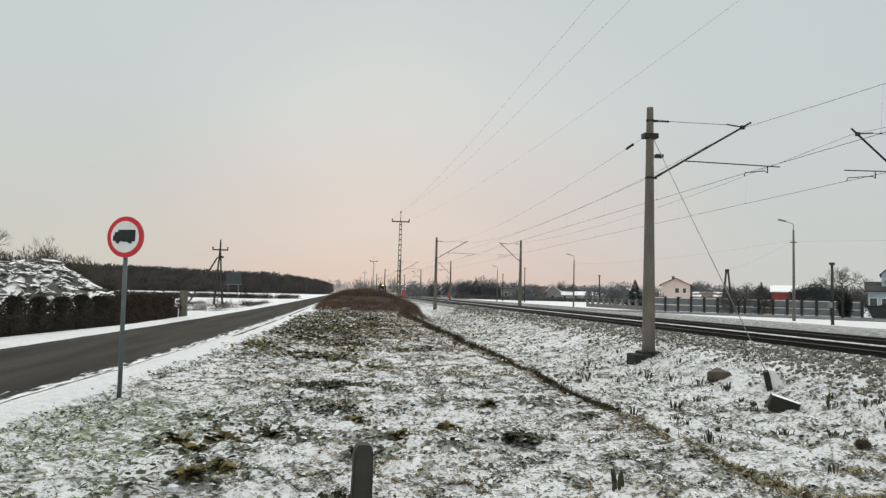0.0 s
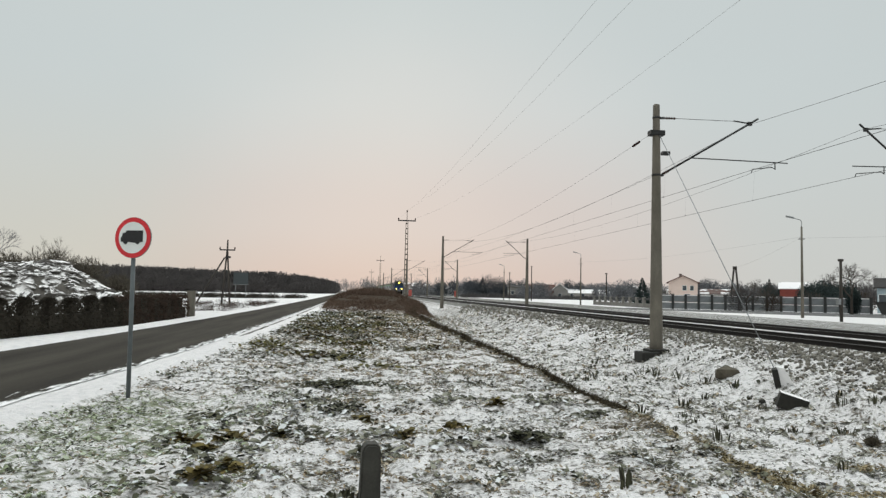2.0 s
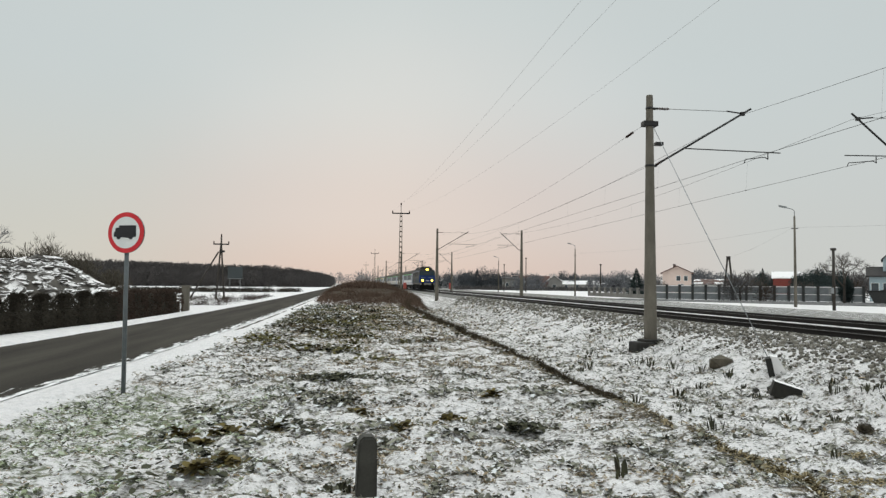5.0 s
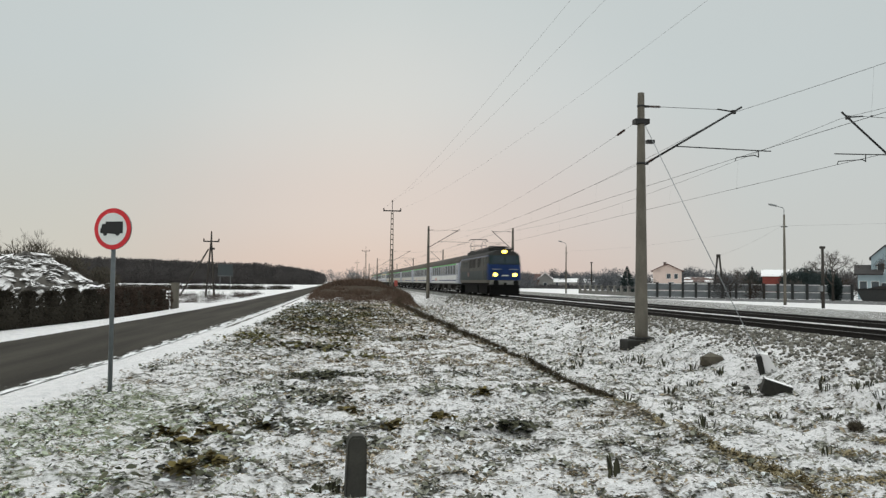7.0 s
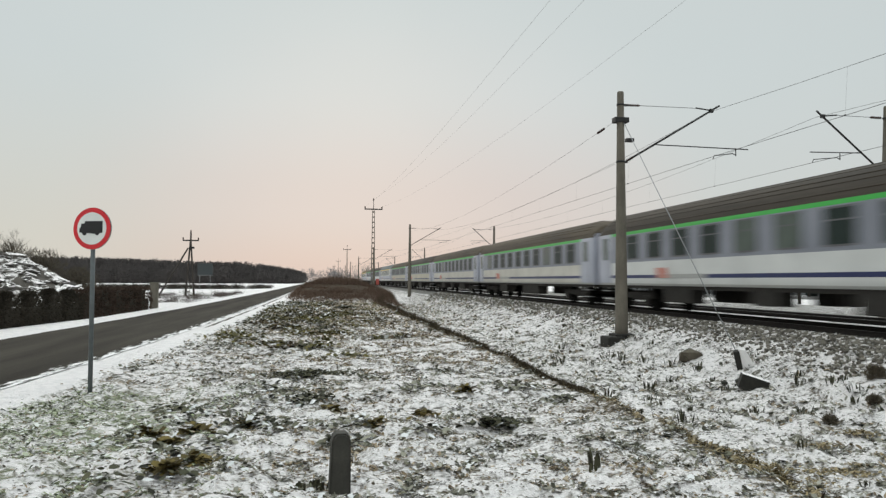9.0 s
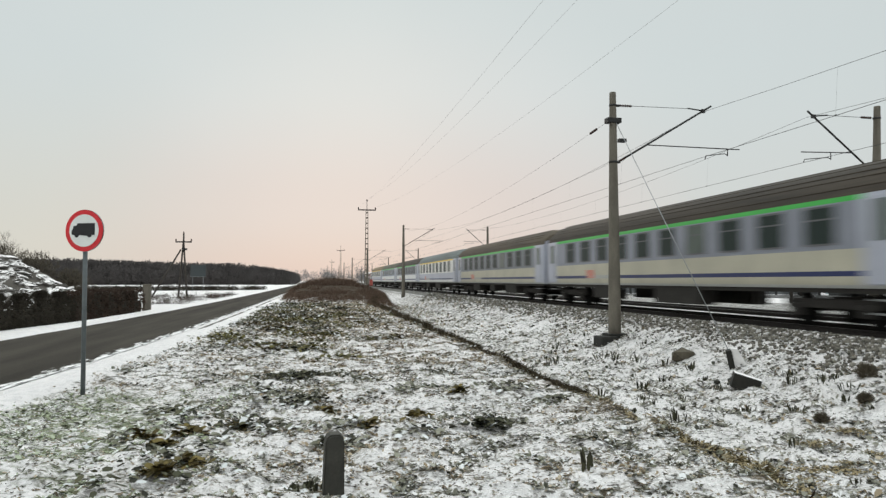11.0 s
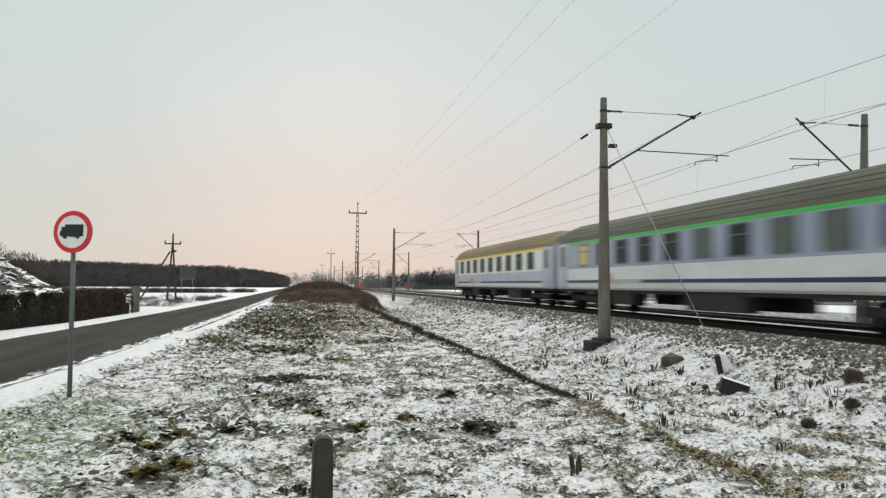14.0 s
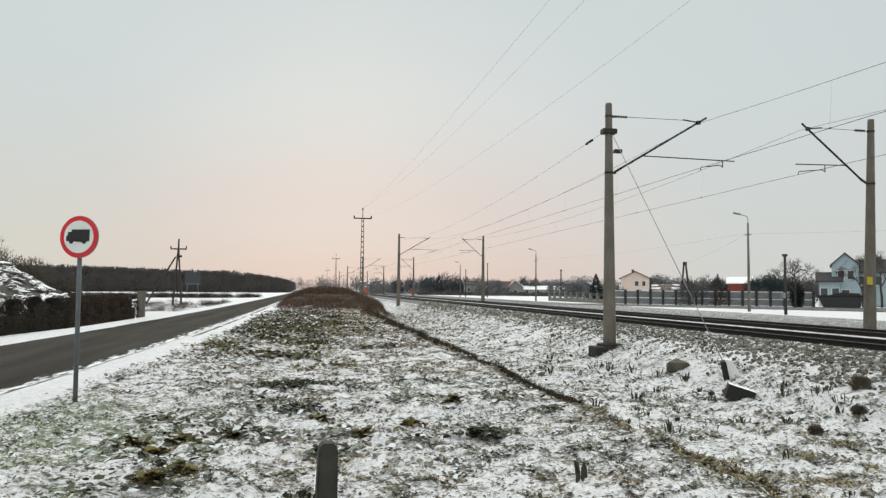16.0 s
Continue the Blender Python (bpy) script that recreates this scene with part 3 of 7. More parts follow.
def mast(base_z, side, lean=0.0, anchor=False, footing=True):
    """A round spun-concrete mast with a cantilever that reaches towards +x (side 1) or -x (side -1). Its base stands at the origin, z as in the world."""
    th = empty("catenary_mast", pose(0, 0, 0), "tapered grey concrete catenary mast with a steel cantilever", "mast", "catenary masts")
    bm = bmesh.new()
    add_lathe(bm, [(0.225, base_z - 0.6), (0.222, base_z + 0.3), (0.115, 8.20), (0.112, 8.265), (0.095, 8.28)], 20)
    part("pole", bm, M["concrete"], th, at=pose(0, 0, 0, 0, lean, 0))
    if footing:
        bm = bmesh.new()
        add_box(bm, -0.68, -0.50, base_z - 1.1, -0.06, 0.30, base_z - 0.10, 0.07)
        add_box(bm, -0.34, -0.34, base_z - 0.60, 0.40, 0.34, base_z - 0.02, 0.04)
        part("footing", bm, M["concrete_wet"], th, "dark damp concrete footing block")
    s = side
    off = math.radians(lean)
    top = lambda z: z * math.sin(off)
    for z, r, hgt in ((7.81, 0.135, 0.06), (5.79, 0.16, 0.07)):
        bm = bmesh.new()
        add_lathe(bm, [(r, z - hgt / 2), (r, z + hgt / 2)], 16, (top(z), 0, 0))
        add_box(bm, top(z) + s * 0.10 - 0.05, -0.06, z - 0.03, top(z) + s * 0.10 + 0.15 * s if s > 0 else top(z) - 0.05, 0.06, z + 0.03)
        part("clamp", bm, M["steel_dark"], th)
    reach, saddle, knee, end, arm = (3.79, 3.47, 1.22, 4.90, 4.42) if s > 0 else (2.69, 2.44, 0.90, 2.99, -1.75)
    foot, head = top(5.8), top(7.8)
    bm = bmesh.new()
    add_tube(bm, (s * 0.42 + foot, 0, 5.95), (s * reach, 0, 7.96), 0.036, 0.036, 10)
    add_tube(bm, (s * 0.16 + foot, 0, 5.79), (s * 0.24 + foot, 0, 5.84), 0.03, 0.03, 8)
    part("cantilever_tube", bm, M["steel_dark"], th)
    part("tube_insulator", insulator_rows((s * 0.22 + foot, 0, 5.83), (s * 0.46 + foot, 0, 5.97), 0.06, 4), M["insulator"], th)
    bm = bmesh.new()
    add_tube(bm, (s * 0.72 + head, 0, 7.82), (s * (saddle - 0.55), 0, 7.83), 0.009, 0.009, 6)
    add_tube(bm, (s * (saddle - 0.6), 0, 7.84), (s * saddle, 0, 7.775), 0.026, 0.026, 8)
    add_box(bm, s * saddle - 0.07, -0.05, 7.70, s * saddle + 0.07, 0.05, 7.83)
    part("stay", bm, M["steel_dark"], th)
    part("stay_insulator", insulator_rows((s * 0.26 + head, 0, 7.815), (s * 0.72 + head, 0, 7.82), 0.055, 5), M["insulator"], th)
    bm = bmesh.new()
    add_tube(bm, (s * knee, 0, 6.45), (s * end, 0, 6.41), 0.020, 0.020, 8)
    add_tube(bm, (arm, 0, 6.41), (arm, 0, 6.16), 0.018, 0.018, 8)
    grip = arm - (0.90 if s > 0 else 1.15)
    add_path(bm, [(arm, 0, 6.18), (arm - 0.12, 0, 6.24), (grip + 0.05, 0, 6.14), (grip, 0, 6.02)], 0.017, 6)
    part("registration_arm", bm, M["steel_dark"], th)
    if anchor:
        bm = bmesh.new()
        add_box(bm, -0.26, -0.16, 7.17, 0.26, 0.16, 7.35, 0.02)
        part("anchor_collar", bm, M["steel_dark"], th)
        bm = bmesh.new()
        add_box(bm, 0.20, -0.10, 6.51, 0.47, 0.10, 6.63, 0.01)
        part("lamp_box", bm, M["steel_dark"], th)
        bm = bmesh.new()
        add_tube(bm, (0.06, -0.1, 7.2), (0.02, -6.9, -0.2), 0.013, 0.013, 6)
        part("guy_wire", bm, M["steel_grey"], th)
    return th


def build_masts():
    near = mast(-0.19, 1, 0.0, anchor=True)
    near.matrix_basis = pose(MAST_1, MAST_Y, 0)
    far = mast(0.10, -1, 2.0)
    far.matrix_basis = pose(MAST_2, MAST_Y - 0.02, 0)
    part("plate", box(-0.245, -0.235, 1.95, -0.02, -0.205, 2.25, 0.005), M["yellow"], far, "small yellow plate")
    plain = mast(-0.05, 1, footing=False)
    plain.matrix_basis = pose(MAST_1, MAST_Y + MAST_STEP - 0.1, 0)
    for k in (-1, 2, 3, 4, 5):
        copy_thing(plain, pose(MAST_1, MAST_Y + MAST_STEP * k, 0))
    upright = mast(0.10, -1, footing=False)
    upright.matrix_basis = pose(MAST_2, MAST_Y + MAST_STEP, 0)
    for k in (-1, 2, 3, 4, 5):
        copy_thing(upright, pose(MAST_2, MAST_Y + MAST_STEP * k - 1.0 * (k > 1), 0))


build_masts()


def sagging(a, b, sag, n=14):
    a, b = Vector(a), Vector(b)
    return [a.lerp(b, k / n) - Vector((0, 0, 4 * sag * (k / n) * (1 - k / n))) for k in range(n + 1)]


def build_catenary():
    spans = range(-1, 5)
    for x, label in ((13.74, "near"), (18.0, "far")):
        th = empty("catenary", pose(x, 0, 0), "carrier and contact wire with droppers over a track", "overhead wire", "catenaries")
        for k in spans:
            y0, y1 = MAST_Y + MAST_STEP * k, MAST_Y + MAST_STEP * (k + 1)
            d = 0.18 * (-1) ** k
            pts = sagging((-d * 0.3, y0, 7.72), (d * 0.3, y1, 7.72), 0.95)
            part("carrier_wire", add_path(bmesh.new(), pts, 0.0068, 5), M["wire"], th)
            con = [Vector((-d, y0, 6.03)), Vector((d, y1, 6.03))]
            part("contact_wire", add_path(bmesh.new(), con, 0.0085, 5), M["wire"], th)
            for i in range(1, 9):
                p = i / 9
                q = con[0].lerp(con[1], p)
                h = 7.72 - 4 * 0.95 * p * (1 - p)
                bm = tube((q.x, q.y, q.z), (q.x * 0.3, q.y, h), 0.0016, 0.0016, 4)
                add_box(bm, q.x - 0.012, q.y - 0.03, q.z - 0.015, q.x + 0.012, q.y + 0.03, q.z + 0.025)
                part("dropper", bm, M["wire"], th)
    th = empty("anchored_wire", pose(0, 0, 0), "wire anchored to a mast with a string of insulators", "overhead wire", "anchored wires")
    a, b = (MAST_1 - 0.12, MAST_Y, 7.28), (MAST_1 + 0.6, MAST_Y + MAST_STEP, 7.6)
    bm = add_path(bmesh.new(), sagging(a, b, 0.9), 0.0048, 5)
    part("wire", bm, M["wire"], th)
    part("insulator", insulator_rows((MAST_1 - 0.11, MAST_Y + 1.2, 7.215), (MAST_1 - 0.10, MAST_Y + 1.9, 7.175), 0.05, 5), M["insulator"], th)
    th = empty("anchored_wire", pose(0, 0, 0), "thin wire anchored low on a mast", "overhead wire", "anchored wires")
    part("wire", add_path(bmesh.new(), sagging((MAST_1 - 0.1, MAST_Y, 5.75), (MAST_1 + 0.4, MAST_Y + MAST_STEP, 6.2), 0.5), 0.0045, 5), M["wire"], th)


build_catenary()


# ---- the power line along the field ----
def lattice_pole():
    th = empty("power_pole", pose(0, 0, 0), "slender openwork concrete power pole with a crossarm", "power pole", "power poles")
    bm = bmesh.new()
    for s in (-1, 1):
        add_box(bm, s * 0.16 - 0.045, -0.08, 0.0, s * 0.16 + 0.045, 0.08, 9.0)
    for k in range(16):
        add_box(bm, -0.16, -0.06, 0.5 + k * 0.55, 0.16, 0.06, 0.62 + k * 0.55)
    for v in bm.verts:
        v.co.x *= lerp(1.15, 0.62, v.co.z / 9.0)
    part("shaft", bm, M["concrete"], th)
    part("crossarm", box(-0.95, -0.06, 9.05, 0.95, 0.06, 9.17), M["steel_dark"], th)
    part("top_pin", tube((0, 0, 9.0), (0, 0, 10.05), 0.035, 0.03), M["steel_dark"], th)
    for x, z in ((-0.9, 9.17), (0.9, 9.17), (0, 10.02)):
        bm = bmesh.new()
        add_lathe(bm, [(0.04, 0), (0.09, 0.05), (0.05, 0.09), (0.085, 0.14), (0.04, 0.22), (0.03, 0.25)], 10, (x, 0, z))
        part("insulator", bm, M["insulator"], th)
    return th


def build_power_line():
    pole = lattice_pole()
    pole.matrix_basis = pose(5.26, 74.8, 0)
    copy_thing(pole, pose(7.2, -20, 0, 0, 0, 0))
    for a, b, sag in (((4.37, 74.8, 9.4), (5.6, -20, 9.4), 1.35), ((5.26, 74.8, 10.27), (7.2, -20, 10.3), 1.65), ((6.15, 74.8, 9.4), (8.9, -20, 9.4), 1.65)):
        bm = add_path(bmesh.new(), sagging(a, b, sag, 24), 0.0032, 5)
        th = empty("power_wire", pose(0, 0, 0), "thin slack power line wire", "overhead wire", "power wires")
        part("wire", bm, M["wire_pale"], th)
    for x, y, z, _ in ((6.0, 177, 0, 0.92), (6.3, 290, 0, 0.9), (6.4, 400, 0, 0.9)):
        copy_thing(pole, pose(x, y, z))


build_power_line()


def stayed_pole():
    """A pole on three raking legs."""
    th = empty("stayed_pole", pose(0, 0, 0), "dark wooden power pole braced by raking legs", "power pole")
    part("leg", tube((0.42, 0, 0), (0.0, 0, 5.8), 0.10, 0.08), M["wood_pole"], th)
    part("leg", tube((-0.45, 0.2, 0), (-0.02, 0, 5.8), 0.10, 0.08), M["wood_pole"], th)
    part("leg", tube((-2.95, -0.3, 0), (-0.25, 0, 4.9), 0.09, 0.08), M["wood_pole"], th)
    part("head", tube((0, 0, 4.8), (0, 0, 6.5), 0.10, 0.08), M["wood_pole"], th)
    part("crossarm", box(-0.78, -0.06, 5.62, 0.78, 0.06, 5.75), M["steel_dark"], th)
    part("switch_box", box(-0.15, -0.2, 4.85, 0.35, 0.2, 5.05, 0.02), M["steel_dark"], th)
    for x, z in ((-0.74, 5.75), (0.74, 5.75), (0, 6.5)):
        bm = bmesh.new()
        add_lathe(bm, [(0.04, 0), (0.09, 0.06), (0.05, 0.1), (0.08, 0.16), (0.03, 0.26)], 10, (x, 0, z))
        part("insulator", bm, M["insulator"], th)
    th.matrix_basis = pose(-13.25, 74.8, -0.2)


stayed_pole()


# ---- the road sign ----
def disc(r, depth, n=48):
    return prism([(r * math.cos(k * math.tau / n), r * math.sin(k * math.tau / n)) for k in range(n)], depth, "y")


def road_sign():
    th = empty("road_sign", pose(-3.10, 10.32, 0.0, 0, 0, 0), "round red-rimmed sign with a black lorry on a grey steel post", "road sign")
    part("post", tube((0, 0.045, -0.4), (-0.02, 0.045, 2.56), 0.030, 0.030, 14), M["post_paint"], th)
    plate = part("plate", disc(0.288, 0.018), M["steel_grey"], th, at=pose(-0.02, -0.004, 2.275, 0, 0, -20))
    rim = part("rim", disc(0.285, 0.006), M["sign_red"], plate, "red rim", at=pose(0, -0.006, 0))
    face = part("face", disc(0.222, 0.006), M["sign_white"], plate, "off-white face", at=pose(0, -0.010, 0))
    lorry = [(-0.185, -0.055), (-0.185, 0.0), (-0.165, 0.02), (-0.160, 0.065), (-0.105, 0.07), (-0.105, 0.10), (0.165, 0.10), (0.165, -0.062), (0.118, -0.062)]
    lorry += [(0.085 + 0.033 * math.cos(a), -0.062 + 0.033 * math.sin(a)) for a in [-k * math.pi / 8 for k in range(1, 8)]]
    lorry += [(-0.075, -0.062)]
    lorry += [(-0.108 + 0.033 * math.cos(a), -0.062 + 0.033 * math.sin(a)) for a in [-k * math.pi / 8 for k in range(1, 8)]]
    lorry += [(-0.145, -0.062)]
    part("lorry_symbol", prism(lorry, 0.005, "y"), M["sign_black"], plate, "black lorry symbol", at=pose(0, -0.014, 0))
    for z in (2.16, 2.40):
        part("bracket", box(-0.09, 0.01, z - 0.015, 0.05, 0.085, z + 0.015, 0.004), M["steel_grey"], th)


road_sign()


def marker_post():
    bm = prism([(-0.084, -0.25), (0.084, -0.25), (0.071, 0.390), (0.060, 0.428), (0.036, 0.450), (-0.036, 0.450), (-0.060, 0.428), (-0.071, 0.390)], 0.15, "y")
    bmesh.ops.bevel(bm, geom=[e for e in bm.edges if abs(e.verts[0].co.y - e.verts[1].co.y) < 0.01], offset=0.014, segments=2, affect="EDGES")
    ob = part("marker_post", bm, M["concrete_dark"], None, at=pose(0.15, 5.36, 0.0, 1.0, 0.8, 4))
    tagged(ob, "short weathered concrete boundary post in snowy grass", "marker post")


marker_post()


# ---- the train ----
M.update({
    "loco_grey": mat("loco_pale_grey", (0.070, 0.068, 0.060), (0.034, 0.036, 0.033), rough=0.6, scale=1.5, fine=30, bump=0.04, spec=0.12, stretch=(1, 1, 0.4)),
    "loco_band": mat("loco_slate_blue", (0.026, 0.042, 0.044), (0.014, 0.024, 0.026), rough=0.55, scale=1.5, fine=30, bump=0.04, spec=0.12),
    "loco_blue": mat("loco_blue", (0.008, 0.032, 0.13), (0.006, 0.022, 0.085), rough=0.45, scale=2, fine=30, bump=0.03, spec=0.2),
    "loco_gutter": mat("loco_dark_blue_gutter", (0.03, 0.045, 0.10), (0.022, 0.034, 0.075), rough=0.5, bump=0.02),
    "buffer_beam": mat("dusty_buffer_beam", (0.26, 0.25, 0.23), (0.12, 0.115, 0.105), rough=0.7, scale=3, bump=0.05),
    "loco_beige": mat("loco_beige_line", (0.10, 0.086, 0.06), (0.06, 0.052, 0.04), rough=0.55, bump=0.03),
    "loco_roof": mat("sooty_roof", (0.032, 0.030, 0.028), (0.018, 0.017, 0.016), rough=0.85, scale=2),
    "under": mat("sooty_running_gear", (0.011, 0.0105, 0.010), (0.006, 0.006, 0.006), rough=0.95, scale=4, spec=0.1),
    "pane_black": mat("black_engine_room_glass", (0.010, 0.010, 0.010), (0.006, 0.006, 0.006), rough=0.6, bump=0, spec=0.08),
    "windscreen": mat("cab_windscreen_glass", (0.022, 0.036, 0.046), (0.014, 0.024, 0.032), rough=0.25, scale=1.0, bump=0, spec=0.25),
    # greenish tint of pane and pane_lit paints in what the glass reflects
    "pane": mat("dark_train_glass", (0.026, 0.040, 0.036), (0.016, 0.024, 0.022), rough=0.45, scale=1.0, bump=0, spec=0.10),
    "pane_lit": mat("pale_tinted_train_glass", (0.12, 0.145, 0.125), (0.06, 0.075, 0.066), rough=0.35, scale=1.0, bump=0, spec=0.15),
    "pane_warm": mat("train_glass_with_yellow_blind", (0.55, 0.42, 0.18), (0.45, 0.34, 0.15), rough=0.2, scale=1.0, bump=0),
    "window_trim": mat("dull_window_trim", (0.13, 0.13, 0.135), (0.09, 0.09, 0.094), rough=0.6, bump=0.02),
    "coach_lilac": mat("coach_lilac_grey", (0.42, 0.435, 0.505), (0.35, 0.36, 0.42), rough=0.45, scale=1.2, fine=20, bump=0.02),
    "coach_white": mat("coach_off_white", (0.70, 0.70, 0.67), (0.58, 0.58, 0.55), rough=0.45, scale=1.2, fine=20, bump=0.02),
    "coach_pale": mat("coach_washed_white", (0.64, 0.645, 0.63), (0.53, 0.535, 0.525), rough=0.45, scale=1.2, fine=20, bump=0.02),
    "coach_cream": mat("coach_grimy_cream", (0.47, 0.44, 0.345), (0.37, 0.345, 0.275), rough=0.55, scale=1.2, fine=20, bump=0.02),
    "coach_slate": mat("coach_grimy_slate", (0.195, 0.21, 0.235), (0.15, 0.16, 0.18), rough=0.5, scale=1.2, fine=20, bump=0.02),
    "coach_sky": mat("coach_sky_lilac", (0.30, 0.34, 0.43), (0.245, 0.28, 0.355), rough=0.45, scale=1.2, fine=20, bump=0.02),
    "coach_dull": mat("coach_dirty_white", (0.58, 0.555, 0.50), (0.45, 0.43, 0.385), rough=0.5, scale=1.2, fine=20, bump=0.02),
    "coach_haze": mat("coach_dirty_lilac", (0.245, 0.258, 0.30), (0.195, 0.205, 0.24), rough=0.5, scale=1.2, fine=20, bump=0.02),
    "coach_navy": mat("coach_navy_line", (0.02, 0.03, 0.11), (0.015, 0.022, 0.08), rough=0.45, bump=0.02),
    "coach_green": mat("coach_green_line", (0.05, 0.42, 0.07), (0.04, 0.34, 0.055), rough=0.5, bump=0.02),
    "coach_yellow": mat("coach_yellow_line", (0.72, 0.47, 0.03), (0.62, 0.40, 0.025), rough=0.5, bump=0.02),
    "coach_sill": mat("coach_dusty_sill", (0.42, 0.42, 0.40), (0.30, 0.30, 0.29), rough=0.6, bump=0.03),
    "roof_dark": mat("dark_brown_coach_roof", (0.066, 0.052, 0.038), (0.030, 0.025, 0.020), rough=0.8, scale=2.2, fine=18, stretch=(1, 0.06, 1)),
    "roof_brown": mat("brown_coach_roof", (0.10, 0.076, 0.050), (0.050, 0.040, 0.030), rough=0.8, scale=2.2, fine=18, stretch=(1, 0.06, 1)),
    "roof_grey": mat("grey_coach_roof", (0.175, 0.20, 0.195), (0.11, 0.128, 0.125), rough=0.75, scale=2.2, fine=18, stretch=(1, 0.06, 1)),
    "roof_tan": mat("tan_coach_roof", (0.25, 0.19, 0.105), (0.15, 0.118, 0.070), rough=0.78, scale=2.2, fine=18, stretch=(1, 0.06, 1)),
    "roof_olive": mat("olive_coach_roof", (0.13, 0.128, 0.092), (0.075, 0.074, 0.056), rough=0.8, scale=2.2, fine=18, stretch=(1, 0.06, 1)),
    "logo_red": mat("faded_red_mark", (0.56, 0.22, 0.17), (0.48, 0.18, 0.14), rough=0.5, bump=0.02),
    "loco_red": mat("dull_red_mark", (0.10, 0.03, 0.022), (0.07, 0.025, 0.02), rough=0.5, bump=0.02),
    "headlamp": glow("lit_headlamp", (1.0, 0.70, 0.075), 9.5),
    "coach_under": mat("dusty_underframe", (0.055, 0.051, 0.047), (0.032, 0.030, 0.028), rough=0.95, scale=4, spec=0.1),
    "rubber": mat("black_rubber", (0.02, 0.02, 0.02), (0.012, 0.012, 0.012), rough=0.9),
})


def loft(sections, materials, paint, caps=True):
    """Skins rings of equal count; paint(face centre, normal) gives each face its material."""
    bm = bmesh.new()
    rings = [[bm.verts.new(p) for p in s] for s in sections]
    for a, b in zip(rings, rings[1:]):
        for k in range(len(a) - 1):
            bm.faces.new((a[k], a[k + 1], b[k + 1], b[k]))
        bm.faces.new((a[-1], a[0], b[0], b[-1]))
    if caps:
        for ring, flip in ((rings[0], False), (rings[-1], True)):
            n = len(ring) // 2
            for k in range(n - 1):                      # strips across, from side to side
                q = (ring[k], ring[k + 1], ring[-2 - k], ring[-1 - k])
                q = q[::-1] if flip else q
                if len({id(v) for v in q}) == 4:
                    bm.faces.new(q)
    bmesh.ops.recalc_face_normals(bm, faces=bm.faces)
    for f in bm.faces:
        f.material_index = paint(f.calc_center_median(), f.normal)
    return bm


def soften(me, degrees=32):
    """Round shading but for edges sharper than the angle."""
    me.polygons.foreach_set("use_smooth", [True] * len(me.polygons))
    me.set_sharp_from_angle(angle=radians(degrees))
    return me


def wheel_mesh(r=0.46):
    bm = bmesh.new()
    add_tube(bm, (-0.065, 0, 0), (0.065, 0, 0), r, r, 20)
    add_tube(bm, (0.055, 0, 0), (0.085, 0, 0), r + 0.03, r + 0.03, 20)
    add_tube(bm, (-0.12, 0, 0), (0.1, 0, 0), 0.11, 0.11, 10)
    return mesh_of("wheel", bm, M["under"])


WHEEL = wheel_mesh()


def bogie(parent, y, half, name="bogie", boxy=0.0, soot="under"):
    bm = bmesh.new()
    for s in (-1, 1):
        add_box(bm, s * 1.02 - 0.07, -half - 0.45, 0.50, s * 1.02 + 0.07, half + 0.45, 0.74, 0.02)
        for d in (-half, half):
            add_box(bm, s * 1.08 - 0.10, d - 0.20, 0.30, s * 1.08 + 0.10, d + 0.20, 0.62, 0.03)
            add_tube(bm, (s * 1.05, d - 0.34, 0.5), (s * 1.05, d - 0.34, 0.95), 0.08, 0.08, 8)
            add_tube(bm, (s * 1.05, d + 0.34, 0.5), (s * 1.05, d + 0.34, 0.95), 0.08, 0.08, 8)
        if boxy:
            add_box(bm, s * 1.16 - 0.05, -half - 0.5, 0.16, s * 1.16 + 0.12, half + 0.5, 0.98, 0.03)
    add_box(bm, -1.0, -0.25, 0.45, 1.0, 0.25, 0.80)
    b = part(name, bm, M[soot], parent, at=pose(0, y, -0.12))
    for d in (-half, half):
        for s in (-1, 1):
            same("wheel", WHEEL, b, pose(s * 0.7535, d, 0.46, 0, 0, 0 if s < 0 else 180))
        part("axle", tube((-0.7, d, 0.46), (0.7, d, 0.46), 0.08, 0.08), M["under"], b)
    return b


LOCO_LEVELS = [(1.42, 1.02), (1.47, 1.28), (1.48, 1.42), (1.50, 2.12), (1.49, 2.62), (1.47, 2.72), (1.44, 3.32), (1.41, 3.42), (1.30, 3.62), (1.00, 3.80), (0.55, 3.90), (0.0, 3.93)]


def loco_section(y, k, rake):
    pts = []
    for w, z in LOCO_LEVELS:
        pts.append((-w * k, y + rake * max(0.0, z - 2.55), z))
    pts = pts + [(-x, yy, z) for x, yy, z in pts[-2::-1]]
    return pts


def loco_paint(c, n):
    if c.z < 1.30 and abs(n.z) < 0.7:
        return 3
    end = abs(n.y) > 0.45
    if end:
        return 1 if 1.28 < c.z < 2.66 else (0 if c.z < 1.3 else (4 if c.z > 3.45 else 2))
    if c.z > 3.50:
        return 4
    if 3.36 < c.z < 3.50:
        return 5
    if c.y < 1.3 or c.y > 14.6:
        return 1 if c.z < 2.7 else 0
    return 2 if c.z < 2.12 else 0


